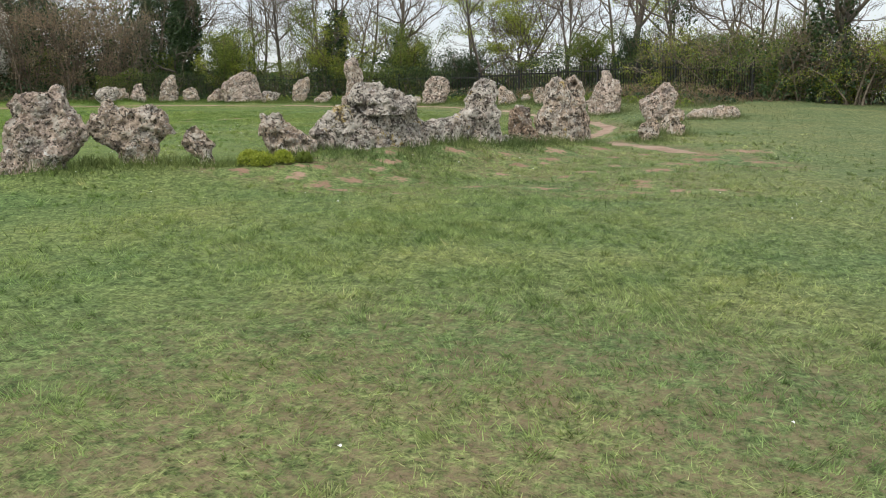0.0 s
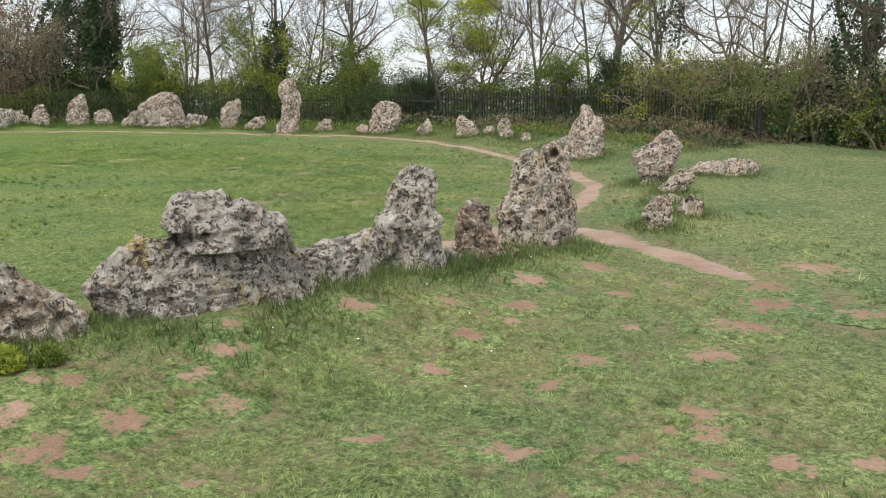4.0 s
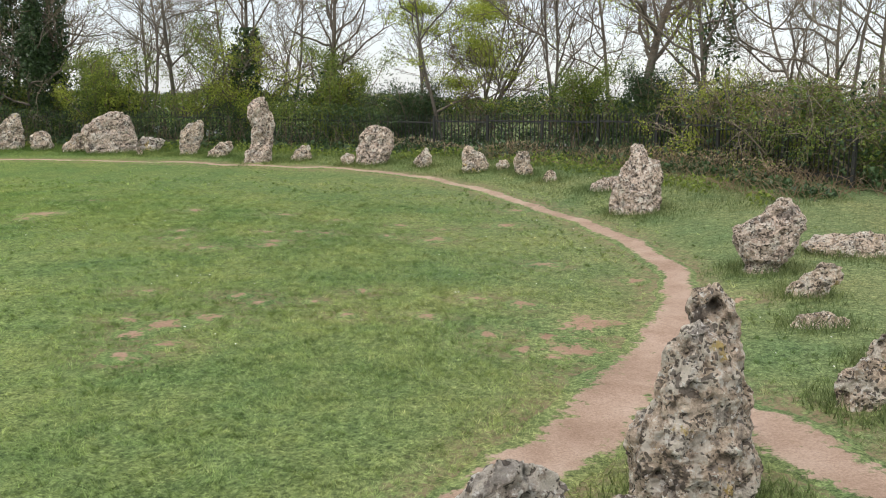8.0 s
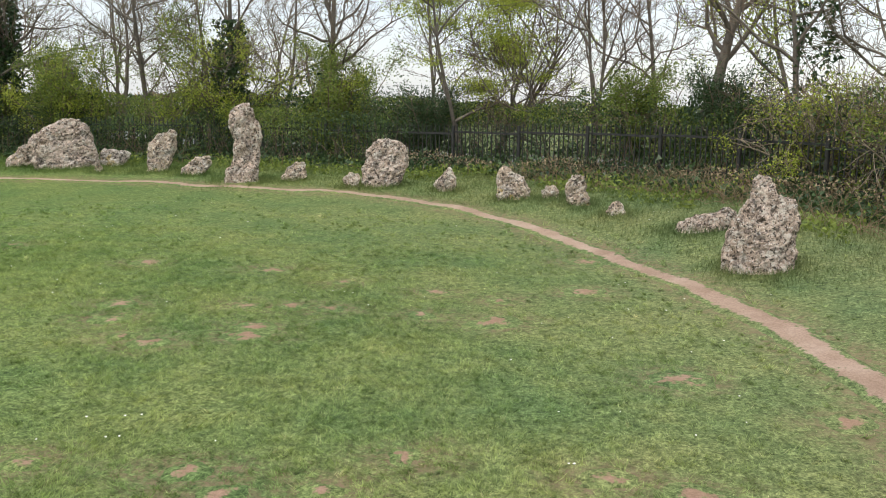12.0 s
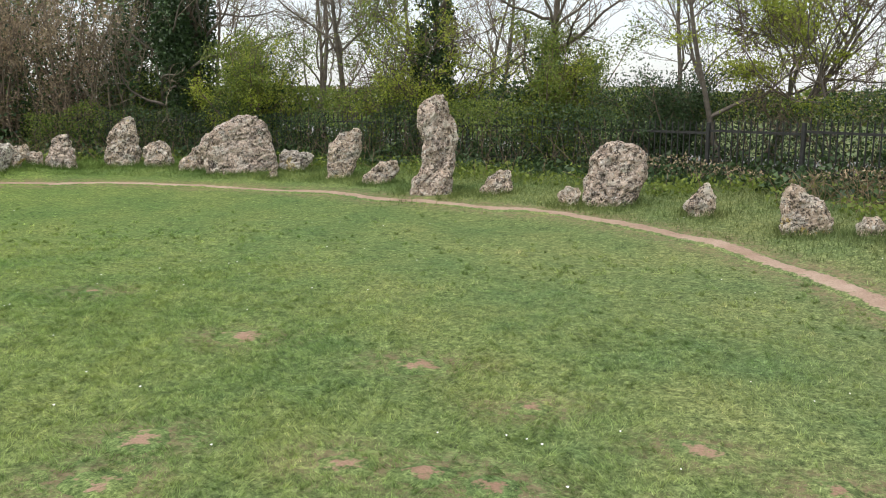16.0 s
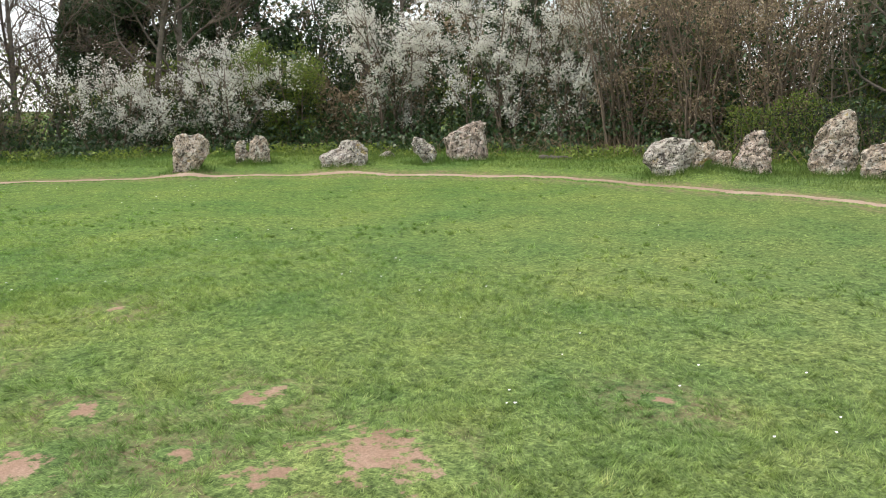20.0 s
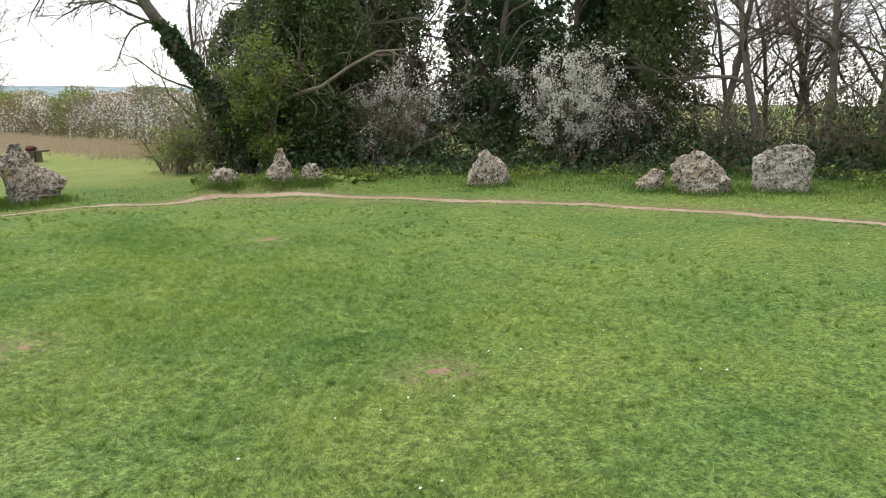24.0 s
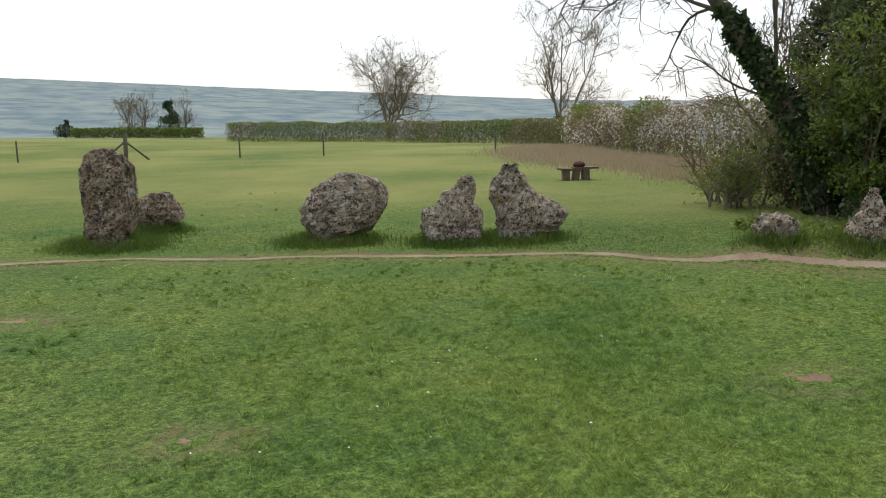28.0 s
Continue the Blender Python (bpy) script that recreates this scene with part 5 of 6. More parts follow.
def west_wood():
    for n, (x, y, h, w, c) in enumerate([(-19.0, 2.9, 5.0, 3.3, 9500), (-17.2, 3.9, 4.4, 2.4, 6000), (-21.3, 0.6, 4.7, 2.7, 7500), (-24.0, -3.6, 2.8, 3.2, 7000), (-25.2, -6.4, 2.3, 2.6, 4200),
                                         (-26.8, -16.2, 2.9, 2.0, 5000), (-26.8, -20.0, 2.1, 1.3, 1700), (-27.4, -14.4, 1.9, 1.1, 900)]):
        blossom(x, y, h, w, 200 + n, c)
    shrub(-22.9, -2.0, 2.9, 1.8, 210, HAW, HAWTHORN, 7920, 0.07, dark=900)
    shrub(-26.4, -9.4, 2.3, 2.4, 211, "thin brown thicket under the trees", HAWTHORN, 900, 0.06, PALE_TWIG, 20, 0.03, name="thicket", dark=300)
    shrub(-26.9, -12.0, 1.7, 2.4, 212, "thin brown thicket under the trees", BLOSSOM, 300, 0.05, PALE_TWIG, 18, 0.05, name="thicket", dark=200)
    for n, (x, y, h, w, c) in enumerate([(-20.8, 4.0, 7.5, 3.6, 6500), (-24.0, 0.8, 7.5, 3.4, 6500), (-26.6, -3.2, 7.0, 2.6, 5000), (-28.6, -14.2, 7.6, 3.0, 7500), (-28.2, -18.6, 7.8, 2.4, 6000),
                                         (-28.6, -21.6, 7.6, 2.6, 6000), (-27.4, -22.8, 7.8, 2.2, 6000), (-18.0, 6.0, 7.5, 3.4, 6000), (-29.6, -6.2, 7.0, 2.4, 4000)]):
        evergreen(x, y, h, w, 220 + n, IVIED, int(c * 1.75), size=0.105, leaf=YEW if n in (3, 5, 6) else IVY)
    for n, (x, y) in enumerate([(-26.9, -11.4), (-26.6, -9.9), (-25.6, -5.2), (-25.2, -4.5), (-28.4, -12.4), (-29.2, -8.6), (-22.6, 1.9)]):
        bare_tree(x, y, 8.5, 0.17, 235 + n, "tall bare tree at the edge of the wood", limbs=8, fork=0.3, bark=BARK)
    for n, (x, y) in enumerate([(-30.2, -5.6), (-30.6, -16.5), (-26.0, 2.4), (-21.8, 6.6)]):
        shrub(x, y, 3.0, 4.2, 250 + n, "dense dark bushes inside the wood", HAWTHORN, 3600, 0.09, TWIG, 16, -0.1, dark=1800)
    for n, (x, y) in enumerate([(-31.2, -15.4), (-31.4, -19.6), (-30.6, -4.4), (-28.4, -0.6), (-25.4, 4.4), (-22.6, 7.6), (-18.6, 9.0), (-30.0, -23.4), (-29.6, -16.6), (-31.6, -5.2), (-29.4, -2.6)]):
        evergreen(x, y, 8.0, 3.6, 280 + n, "dense dark evergreen deeper in the wood", 5500)
    rng = np.random.default_rng(290)
    for n, k in enumerate([140, 146, 152, 158, 163, 170, 181, 187, 193, 200, 207, 214]):
        x, y = ring_xy(k + rng.uniform(-2, 2), rng.uniform(23.6, 28.0))
        bare_tree(x, y, rng.uniform(7.5, 9.0), 0.15, 320 + n, "bare tree standing inside the wood", limbs=11, fork=0.15, bushy=1.4, twig=PALE_TWIG if n % 2 else TWIG, stout=1.4, fine=2, ivy=2500 if n % 3 == 0 else 0, ivy_to=4.5)
    # the corner where the wood ends, towards the field
    for n, (x, y, h, w, c) in enumerate([(-25.6, -22.7, 7.8, 2.8, 8000), (-26.4, -24.2, 7.6, 3.0, 8000), (-25.9, -23.4, 4.6, 2.2, 6000), (-27.6, -26.0, 6.5, 2.8, 6000)]):
        evergreen(x, y, h, w, 260 + n, "dark evergreen tree with drooping sprays", int(c * 2.2), size=0.11, leaf=YEW)
    shrub(-24.6, -23.4, 3.4, 2.2, 266, HAW, HAWTHORN, 9240, 0.08, dark=900)
    shrub(-25.4, -25.6, 2.0, 2.2, 267, "rounded green bush at the end of the wood", HAWTHORN, 3600, 0.06, dark=800)
    shrub(-24.0, -26.0, 1.0, 1.5, 268, "low green bush growing out of the grass", HAWTHORN, 1700, 0.06, PALE_TWIG, 12, -0.1)
    shrub(-24.9, -26.9, 1.3, 1.7, 269, "low green bush growing out of the grass", SPRING, 1300, 0.05, PALE_TWIG, 14, 0.0)
    shrub(-25.8, -20.8, 1.8, 1.8, 270, "thin brown thicket under the trees", DEAD, 800, 0.06, PALE_TWIG, 20, 0.0, name="thicket", dark=200)
    blossom(-25.9, -20.9, 2.6, 1.5, 271, 1800)


def leaning_tree():
    """The ivy-clad tree that leans out over the grass, with long bare branches."""
    rng = np.random.default_rng(300)
    x0, y0 = -24.55, -24.35
    heavy, thin = Wood(), Wood()
    # leans along the line from the wood to the open field
    out = np.array([0.72, -0.69, 0])
    pts = np.array([[0, 0, -0.3], out * 0.05 + (0, 0, 0.6), out * 0.4 + (0, 0, 1.4), out * 0.95 + (0, 0, 2.3), out * 1.6 + (0, 0, 3.2), out * 2.3 + (0, 0, 4.2), out * 2.9 + (0, 0, 5.2), out * 4.1 + (0, 0, 5.9)])
    heavy.tube(pts, [0.3, 0.26, 0.24, 0.21, 0.17, 0.145, 0.12, 0.08], 12)
    shoots = []
    for n in range(15):
        p, d = branch_off(rng, pts, rng.uniform(0.62, 1.0), rng.uniform(0.4, 1.0))
        d = d * 0.7 + out * rng.uniform(0.1, 0.8) + (0, 0, rng.uniform(-0.25, 0.25))
        b = wander(rng, p, d / np.linalg.norm(d), rng.uniform(1.8, 3.6), 8, 0.2, -0.05)
        heavy.tube(b, np.linspace(0.045, 0.012, 9), 6)
        shoots.append(b)
        for k in range(9):
            p2, d2 = branch_off(rng, b, rng.uniform(0.15, 1.0), rng.uniform(0.4, 1.1))
            c = wander(rng, p2, d2, rng.uniform(0.5, 1.2), 5, 0.25, -0.04)
            thin.tube(c, np.linspace(0.013, 0.006, 6), 4)
            for j in range(4):
                p3, d3 = branch_off(rng, c, rng.uniform(0.2, 1.0), rng.uniform(0.4, 1.0))
                thin.tube(wander(rng, p3, d3, rng.uniform(0.2, 0.5), 3, 0.25, 0.02), np.linspace(0.007, 0.004, 4), 3)
    t = rng.random(9000) * 0.66
    i = np.minimum((t * 7).astype(int), 6)
    f = (t * 7 - i)[:, None]
    p = pts[i] * (1 - f) + pts[i + 1] * f
    q = rng.normal(size=(9000, 3))
    q /= np.linalg.norm(q, axis=1, keepdims=True)
    p = p + q * (0.2 + 0.2 * rng.random((9000, 1)) ** 1.5) * (1.1 - 0.6 * t[:, None])
    parts = [("trunk", heavy.mesh("trunk", BARK), "leaning grey trunk and crooked boughs"), ("branchwork", thin.mesh("branchwork", BARK), "long crooked bare branches"), ("ivy", leaves_mesh("ivy", patchy(rng, p, 2.0, -0.12), 0.1, IVY, rng, 0.5, 0.9), "dark ivy wrapping the lower trunk")]
    plant("tree", x0, y0, "tree leaning over the grass, ivy below and bare above", "tree", parts)
    # a pale dead bough sweeping across the front of the wood
    w = Wood()
    b = np.array([(-24.4, -23.4, 1.7), (-24.3, -22.6, 2.05), (-24.2, -21.8, 2.25), (-24.2, -21.0, 2.75), (-24.3, -20.3, 3.1), (-24.5, -19.6, 3.15)]) - (-24.9, -23.6, gz(-24.9, -23.6))
    w.tube(np.vstack([[(0, 0, 0.0), (0.15, 0.05, 1.0)], b]), np.linspace(0.1, 0.02, 8), 7)
    for k in range(16):
        p2, d2 = branch_off(rng, b, rng.uniform(0.2, 1.0), rng.uniform(0.5, 1.2))
        w.tube(wander(rng, p2, d2, rng.uniform(0.5, 1.4), 6, 0.28, -0.06), np.linspace(0.018, 0.006, 7), 4)
    plant("tree", -24.9, -23.6, "small tree with a pale bough sweeping sideways", "tree", [("bough", w.mesh("bough", PALE_TWIG), "pale crooked bough")])


def far_trees():
    bare_tree(-59.4, -106.6, 11.5, 0.3, 400, "round-headed bare tree standing in a far hedge", bark=PALE_TWIG, limbs=12, stems=6, fork=0.25, bushy=1.5, twigs=6, fine=2, spread=1.1, twig=PALE_TWIG, stout=1.5, rise=0.02)
    bare_tree(-50.2, -63.7, 9.6, 0.2, 401, "bare upright tree standing in the hedge", limbs=9, stems=3, fork=0.2, bushy=1.6, spread=0.7, twig=PALE_TWIG, bark=PALE_TWIG, ivy=1500, ivy_to=2.0, stout=1.5)
    evergreen(-39.1, -128.1, 4.6, 3.4, 402, "dark round tree at the far side of the field", 2500)
    for n, (x, y, h) in enumerate([(-37.1, -132.2, 6.2), (-35.7, -134.0, 6.0), (-41.5, -130.0, 5.4)]):
        bare_tree(x, y, h, 0.12, 403 + n, "bare grey tree beyond the field", limbs=8, stems=3, fork=0.15, twig=PALE_TWIG)
    evergreen(-30.0, -150.0, 2.6, 3.0, 408, "small dark round bush beyond the field", 1200)


def hedge(points, height, depth, seed, label, mix, size, per_m, wobble=0.25, stems=3):
    """A clipped or overgrown field hedge along a line: stems inside, leaves through its depth."""
    rng = np.random.default_rng(seed)
    wood, pts, kinds = Wood(), [], []
    for (ax, ay), (bx, by) in zip(points, points[1:]):
        long = math.hypot(bx - ax, by - ay)
        n = int(long * per_m)
        t = rng.random(n)
        px, py = ax + (bx - ax) * t, ay + (by - ay) * t
        q = np.stack([px * 0.6, py * 0.6, 0 * px], 1)
        top = height * (1 + wobble * 2 * fbm(q, 3))
        z = top * rng.random(n) ** 0.75
        d = depth * (rng.random(n) - 0.5) * (1 - 0.3 * (z / top) ** 2)
        nx, ny = -(by - ay) / long, (bx - ax) / long
        x, y = px + nx * d, py + ny * d
        pts.append(np.stack([x, y, ground_z(x, y) + z], 1))
        t = rng.random(int(long * stems))
        sx, sy = ax + (bx - ax) * t, ay + (by - ay) * t
        lean = np.concatenate([rng.normal(size=(len(t), 2)) * 0.3, np.ones((len(t), 1))], 1)
        line = wanders(rng, np.stack([sx, sy, ground_z(sx, sy) - 0.1], 1), lean, height * rng.uniform(0.7, 1.05, len(t)), 4, 0.15, 0)
        wood.tubes(line, np.broadcast_to(np.linspace(0.016, 0.006, 5), line.shape[:2]), 4)
    p = np.concatenate(pts)
    base = new("hedge")
    tagged(base, label, "hedge")
    rows = [("stem_tangle", wood.mesh("stem_tangle", TWIG), "")]
    which = vnoise(p * 0.45 + seed) + rng.normal(size=len(p)) * 0.1
    edge = -9.0
    for name, mat, upto in mix:
        rows.append((name, leaves_mesh(name, p[(which > edge) & (which <= upto)], size, mat, rng), ""))
        edge = upto
    for name, me, _ in rows:
        ob = new(name, me)
        ob.parent = base
        tagged(ob, kind="stuff")
    return base


def hedges():
    hedge([(-35.0, -92.0), (-47.0, -80.0), (-49.0, -68.0), (-46.0, -57.0)], 1.75, 1.4, 500, "clipped field hedge of mixed green and brown", [("foliage", HAWTHORN, 0.46), ("dry_foliage", DEAD, 0.66), ("blossom", BLOSSOM, 0.675), ("late_foliage", HAWTHORN, 9)], 0.1, 1700, 0.1)
    hedge([(-46.0, -57.0), (-41.0, -49.0), (-38.5, -42.0), (-36.5, -33.0), (-33.5, -28.0)], 2.3, 1.9, 501, "overgrown hedge with drifts of white blossom", [("foliage", HAWTHORN, 0.36), ("dry_foliage", DEAD, 0.58), ("blossom", BLOSSOM, 0.72), ("late_foliage", DEAD, 9)], 0.11, 1300, 0.3, 14)
    hedge([(-28.0, -131.0), (-41.0, -120.0)], 1.2, 1.4, 502, "distant low green hedge", [("foliage", HAWTHORN, 9)], 0.2, 500, 0.1)
    hedge([(-26.0, 30.0), (0.0, 34.0), (20.0, 26.0), (40.0, 6.0), (46.0, -18.0)], 1.6, 1.8, 503, "dark hedge on the far side of the road", [("foliage", HAWTHORN, 0.5), ("dry_foliage", DEAD, 0.6), ("ivy", IVY, 9)], 0.22, 420, 0.2)


def wood_edge():
    """The dense low growth that fills the wood's edge between the trees."""
    mix = [("foliage", HAWTHORN, 0.32), ("ivy", IVY, 0.72), ("late_foliage", HAWTHORN, 9)]
    hedge([ring_xy(a, 21.4) for a in range(104, 6, -7)], 1.9, 1.5, 510, "wild dark hedge behind the railing", mix, 0.06, 2300, 0.45, 14)
    hedge([ring_xy(a, 19.7) for a in range(108, 52, -7)], 1.35, 1.0, 515, "dark wild hedge hiding the railing behind the tall stones", [("foliage", HAWTHORN, 0.34), ("ivy", IVY, 0.74), ("late_foliage", HAWTHORN, 9)], 0.05, 2000, 0.75, 12)
    hedge([ring_xy(a, 19.4) for a in range(58, 14, -7)], 0.42, 0.9, 514, "brambles and nettles along the railing", [("foliage", HAWTHORN, 0.4), ("dry_foliage", DEAD, 0.66), ("ivy", IVY, 9)], 0.055, 300, 0.9, 16)
    hedge([ring_xy(a, 22.0) for a in range(162, 100, -8)], 2.3, 2.4, 511, "dark brambly growth under the trees", [("foliage", HAWTHORN, 0.35), ("ivy", IVY, 0.6), ("dry_foliage", DEAD, 9)], 0.1, 1500, 0.5, 7)
    hedge([ring_xy(a, 22.2) for a in range(212, 160, -8)], 1.15, 2.2, 512, "thin brown growth under the trees", [("foliage", HAWTHORN, 0.4), ("dry_foliage", DEAD, 0.6), ("ivy", IVY, 9)], 0.09, 600, 0.6, 9)
    hedge([(14.8, -9.6), (18.0, -11.6), (24.0, -13.6), (32.0, -15.0)], 1.8, 2.0, 513, "straggling thicket running along the field", [("foliage", HAWTHORN, 0.45), ("dry_foliage", DEAD, 0.6), ("ivy", IVY, 9)], 0.07, 1200, 0.5, 14)


def deep_wood():
    """The wood behind its edge: a screen of twigs and dull leaves between the trunks."""
    mix = [("dry_foliage", DEAD, 0.42), ("ivy", IVY, 0.56), ("foliage", HAWTHORN, 0.62), ("late_foliage", DEAD, 9)]
    for points, high, per, seed in (([ring_xy(a, 27.5) for a in range(206, 177, -7)], 5.6, 520, 520), ([ring_xy(a, 27.5) for a in range(164, 134, -7)], 5.6, 560, 522), ([ring_xy(a, 25.0) for a in range(136, 98, -8)], 5.4, 620, 521)):
        tagged(hedge(points, high, 3.5, seed, "wood", mix, 0.17, per, 0.5, 2), "deep screen of twigs and dull leaves inside the wood", "wood", kind="stuff")

    tagged(hedge([ring_xy(a, 27.0) for a in range(180, 160, -6)], 3.0, 2.6, 523, "wood", mix, 0.12, 420, 0.7, 12), "thin screen of twigs and dull leaves inside the wood", "wood", kind="stuff")
    for n, (x, y) in enumerate([(-30.2, -12.3), (-30.8, -10.6), (-31.5, -8.4), (-29.6, -7.4), (-33.0, -11.4)]):
        bare_tree(x, y, 8.5, 0.12, 530 + n, "slender bare tree deep in the wood", limbs=13, fork=0.12, bushy=1.6, stout=1.4)


def dock_plants():
    """Broad-leaved docks and nettles at the foot of the wood."""
    rng = np.random.default_rng(650)
    for x, y, high, count in [(-21.7, -20.1, 0.2, 16), (-22.1, -20.4, 0.18, 12), (-25.2, -21.3, 0.28, 18), (-21.3, -19.5, 0.18, 12), (-22.6, -19.8, 0.18, 12), (-21.4, -23.7, 0.18, 12)]:
        a = rng.uniform(0, 2 * math.pi, count)
        out = np.stack([np.cos(a), np.sin(a), 0 * a], 1)
        t = np.linspace(0, 1, 6)
        reach, lift = rng.uniform(0.15, 0.34, count), rng.uniform(0.5, 1.0, count) * high
        mid = out[:, None] * (reach[:, None] * t[None])[:, :, None]
        mid[:, :, 2] = lift[:, None] * np.sin(t * 2.2)[None]
        side = np.stack([-np.sin(a), np.cos(a), 0 * a], 1)
        half = 0.055 * np.sin(np.clip(t * 0.92 + 0.06, 0, 1) * math.pi)
        v = np.stack([mid - side[:, None] * half[None, :, None] + (0, 0, 0.015), mid, mid + side[:, None] * half[None, :, None] + (0, 0, 0.015)], 2)
        f = (grid_faces(6, 3)[None] + np.arange(count)[:, None, None] * 18).reshape(-1, 4)
        tone = np.repeat(rng.uniform(0.2, 0.9, count), 18)
        ob = new("dock_plant", mesh_of("dock_plant", v.reshape(-1, 3), f, HAWTHORN, (("tone", tone),)))
        ob.matrix_world = pose(x, y, gz(x, y))
        tagged(ob, "broad-leaved green dock growing in the grass", "dock plant", "docks beside the wood")


def fallen_log():
    w, rng = Wood(), np.random.default_rng(660)
    w.tube(wander(rng, (-0.4, 0, 0.05), (1, 0.1, 0.02), 0.8, 7, 0.05, 0), [0.045, 0.065, 0.065, 0.06, 0.06, 0.055, 0.05, 0.03], 10)
    ob = new("fallen_log", w.mesh("fallen_log", BARK))
    ob.matrix_world = pose(-14.41, 0.95, gz(-14.41, 0.95), 0, 0, 50)
    tagged(ob, "grey fallen log lying at the wood's edge", "log")


def undergrowth():
    """Nettles, brambles and dead stalks along the foot of the wood."""
    rng = np.random.default_rng(600)
    n = 52000
    a = rng.uniform(9, 208, n)
    r = 18.4 + 3.6 * rng.random(n) ** 1.2
    x, y = CX + r * np.cos(np.radians(a)), CY + r * np.sin(np.radians(a))
    q = np.stack([x * 0.7, y * 0.7, 0 * x], 1)
    top = np.clip(0.2 + np.where(a < 100, 0.55, 1.5) * smooth(18.6, 20.8, r) * (0.55 + 1.2 * fbm(q, 3) + 0.3), 0.08, 2.0)
    # the strip is low where the field and the road show through
    top = np.where((a > 163) & (a < 185), top * 0.55, top)
    z = ground_z(x, y) + top * rng.random(n)
    p = np.stack([x, y, z], 1)
    keep = fbm(p * 1.4, 2) > -0.1
    me = leaves_mesh("undergrowth", p[keep], 0.1, IVY, rng, 0.2, 0.8)
    tagged(new("undergrowth", me), "dark ivy and nettles along the foot of the wood", "undergrowth", kind="stuff")
    # fresh green weeds at the edge of the mown grass
    n = 26000
    a = rng.uniform(9, 212, n)
    r = 17.0 + 2.2 * rng.random(n)
    x, y = CX + r * np.cos(np.radians(a)), CY + r * np.sin(np.radians(a))
    q = np.stack([x * 1.1, y * 1.1, 0 * x], 1)
    ok = fbm(q, 3) > -0.02 + 0.1 * (a < 28)
    p = np.stack([x, y, ground_z(x, y) + 0.24 * rng.random(n) ** 1.5], 1)[ok]
    tagged(new("weeds", leaves_mesh("weeds", p, 0.075, HAWTHORN, rng, -0.3, 0.8)), "low green nettles and weeds beside the wood", "weeds", kind="stuff")
    # dead stalks and bramble canes
    w = Wood()
    a = np.concatenate([rng.uniform(9, 45, 900), rng.uniform(95, 128, 450), rng.uniform(9, 210, 700)])
    r = rng.uniform(17.7, 20.5, len(a))
    x, y = CX + r * np.cos(np.radians(a)), CY + r * np.sin(np.radians(a))
    lean = np.concatenate([rng.normal(size=(len(a), 2)) * 0.6, np.ones((len(a), 1))], 1)
    s = wanders(rng, np.stack([x, y, ground_z(x, y)], 1), lean, rng.uniform(0.3, 0.8, len(a)), 4, 0.2, -0.16)
    w.tubes(s, np.broadcast_to(np.linspace(0.008, 0.004, 5), s.shape[:2]), 3)
    tagged(new("dead_stalks", w.mesh("dead_stalks", DEAD)), "tangle of dry pale stalks and bramble canes", "dead stalks", kind="stuff")


def railing():
    """The dark iron fence between the ring and the road."""
    iron, nt, b = material("dark_iron", 0.6, 0.4)
    c = ramp_of(nt, noise_fac(nt, 9, 4), [(0.3, (0.012, 0.013, 0.012)), (0.7, (0.035, 0.034, 0.03))])
    nt.links.new(c, b.inputs["Base Color"])
    bm = bmesh.new()
    bmesh.ops.create_cube(bm, size=1, matrix=Matrix.Translation((0, 0, 0.56)) @ Matrix.Diagonal((0.022, 0.022, 1.12, 1)))
    bmesh.ops.create_cone(bm, cap_ends=True, segments=4, radius1=0.02, radius2=0.0, depth=0.08, matrix=Matrix.Translation((0, 0, 1.15)))
    bar = bpy.data.meshes.new("bar")
    bm.to_mesh(bar)
    bm.free()
    bar.materials.append(iron)
    bm = bmesh.new()
    bmesh.ops.create_cube(bm, size=1, matrix=Matrix.Translation((0, 0, 0.6)) @ Matrix.Diagonal((0.08, 0.08, 1.2, 1)))
    bmesh.ops.bevel(bm, geom=bm.edges[:], offset=0.01, segments=1, affect="EDGES")
    post = bpy.data.meshes.new("post")
    bm.to_mesh(post)
    bm.free()
    post.materials.append(iron)
    for k, a0 in enumerate(np.arange(12, 108, 6.0)):
        base = new("railing")
        (xa, ya), (xb, yb) = ring_xy(a0, 20.0), ring_xy(a0 + 6.0, 20.0)
        base.matrix_world = pose(xa, ya, gz(xa, ya), 0, 0, math.degrees(math.atan2(yb - ya, xb - xa)))
        long = math.hypot(xb - xa, yb - ya)
        tagged(base, "dark iron railing panel behind the stones", "railing", "panels of the railing")
        new("post", post).parent = base
        for n in range(1, 15):
            o = new("bar", bar)
            o.parent = base
            o.location = (long * n / 15, 0, 0.05)
        for h in (0.22, 0.98):
            bm = bmesh.new()
            bmesh.ops.create_cube(bm, size=1, matrix=Matrix.Translation((long / 2, 0, h)) @ Matrix.Diagonal((long - 0.1, 0.035, 0.05, 1)))
            me = bpy.data.meshes.new("rail")
            bm.to_mesh(me)
            bm.free()
            me.materials.append(iron)
            new("rail", me).parent = base


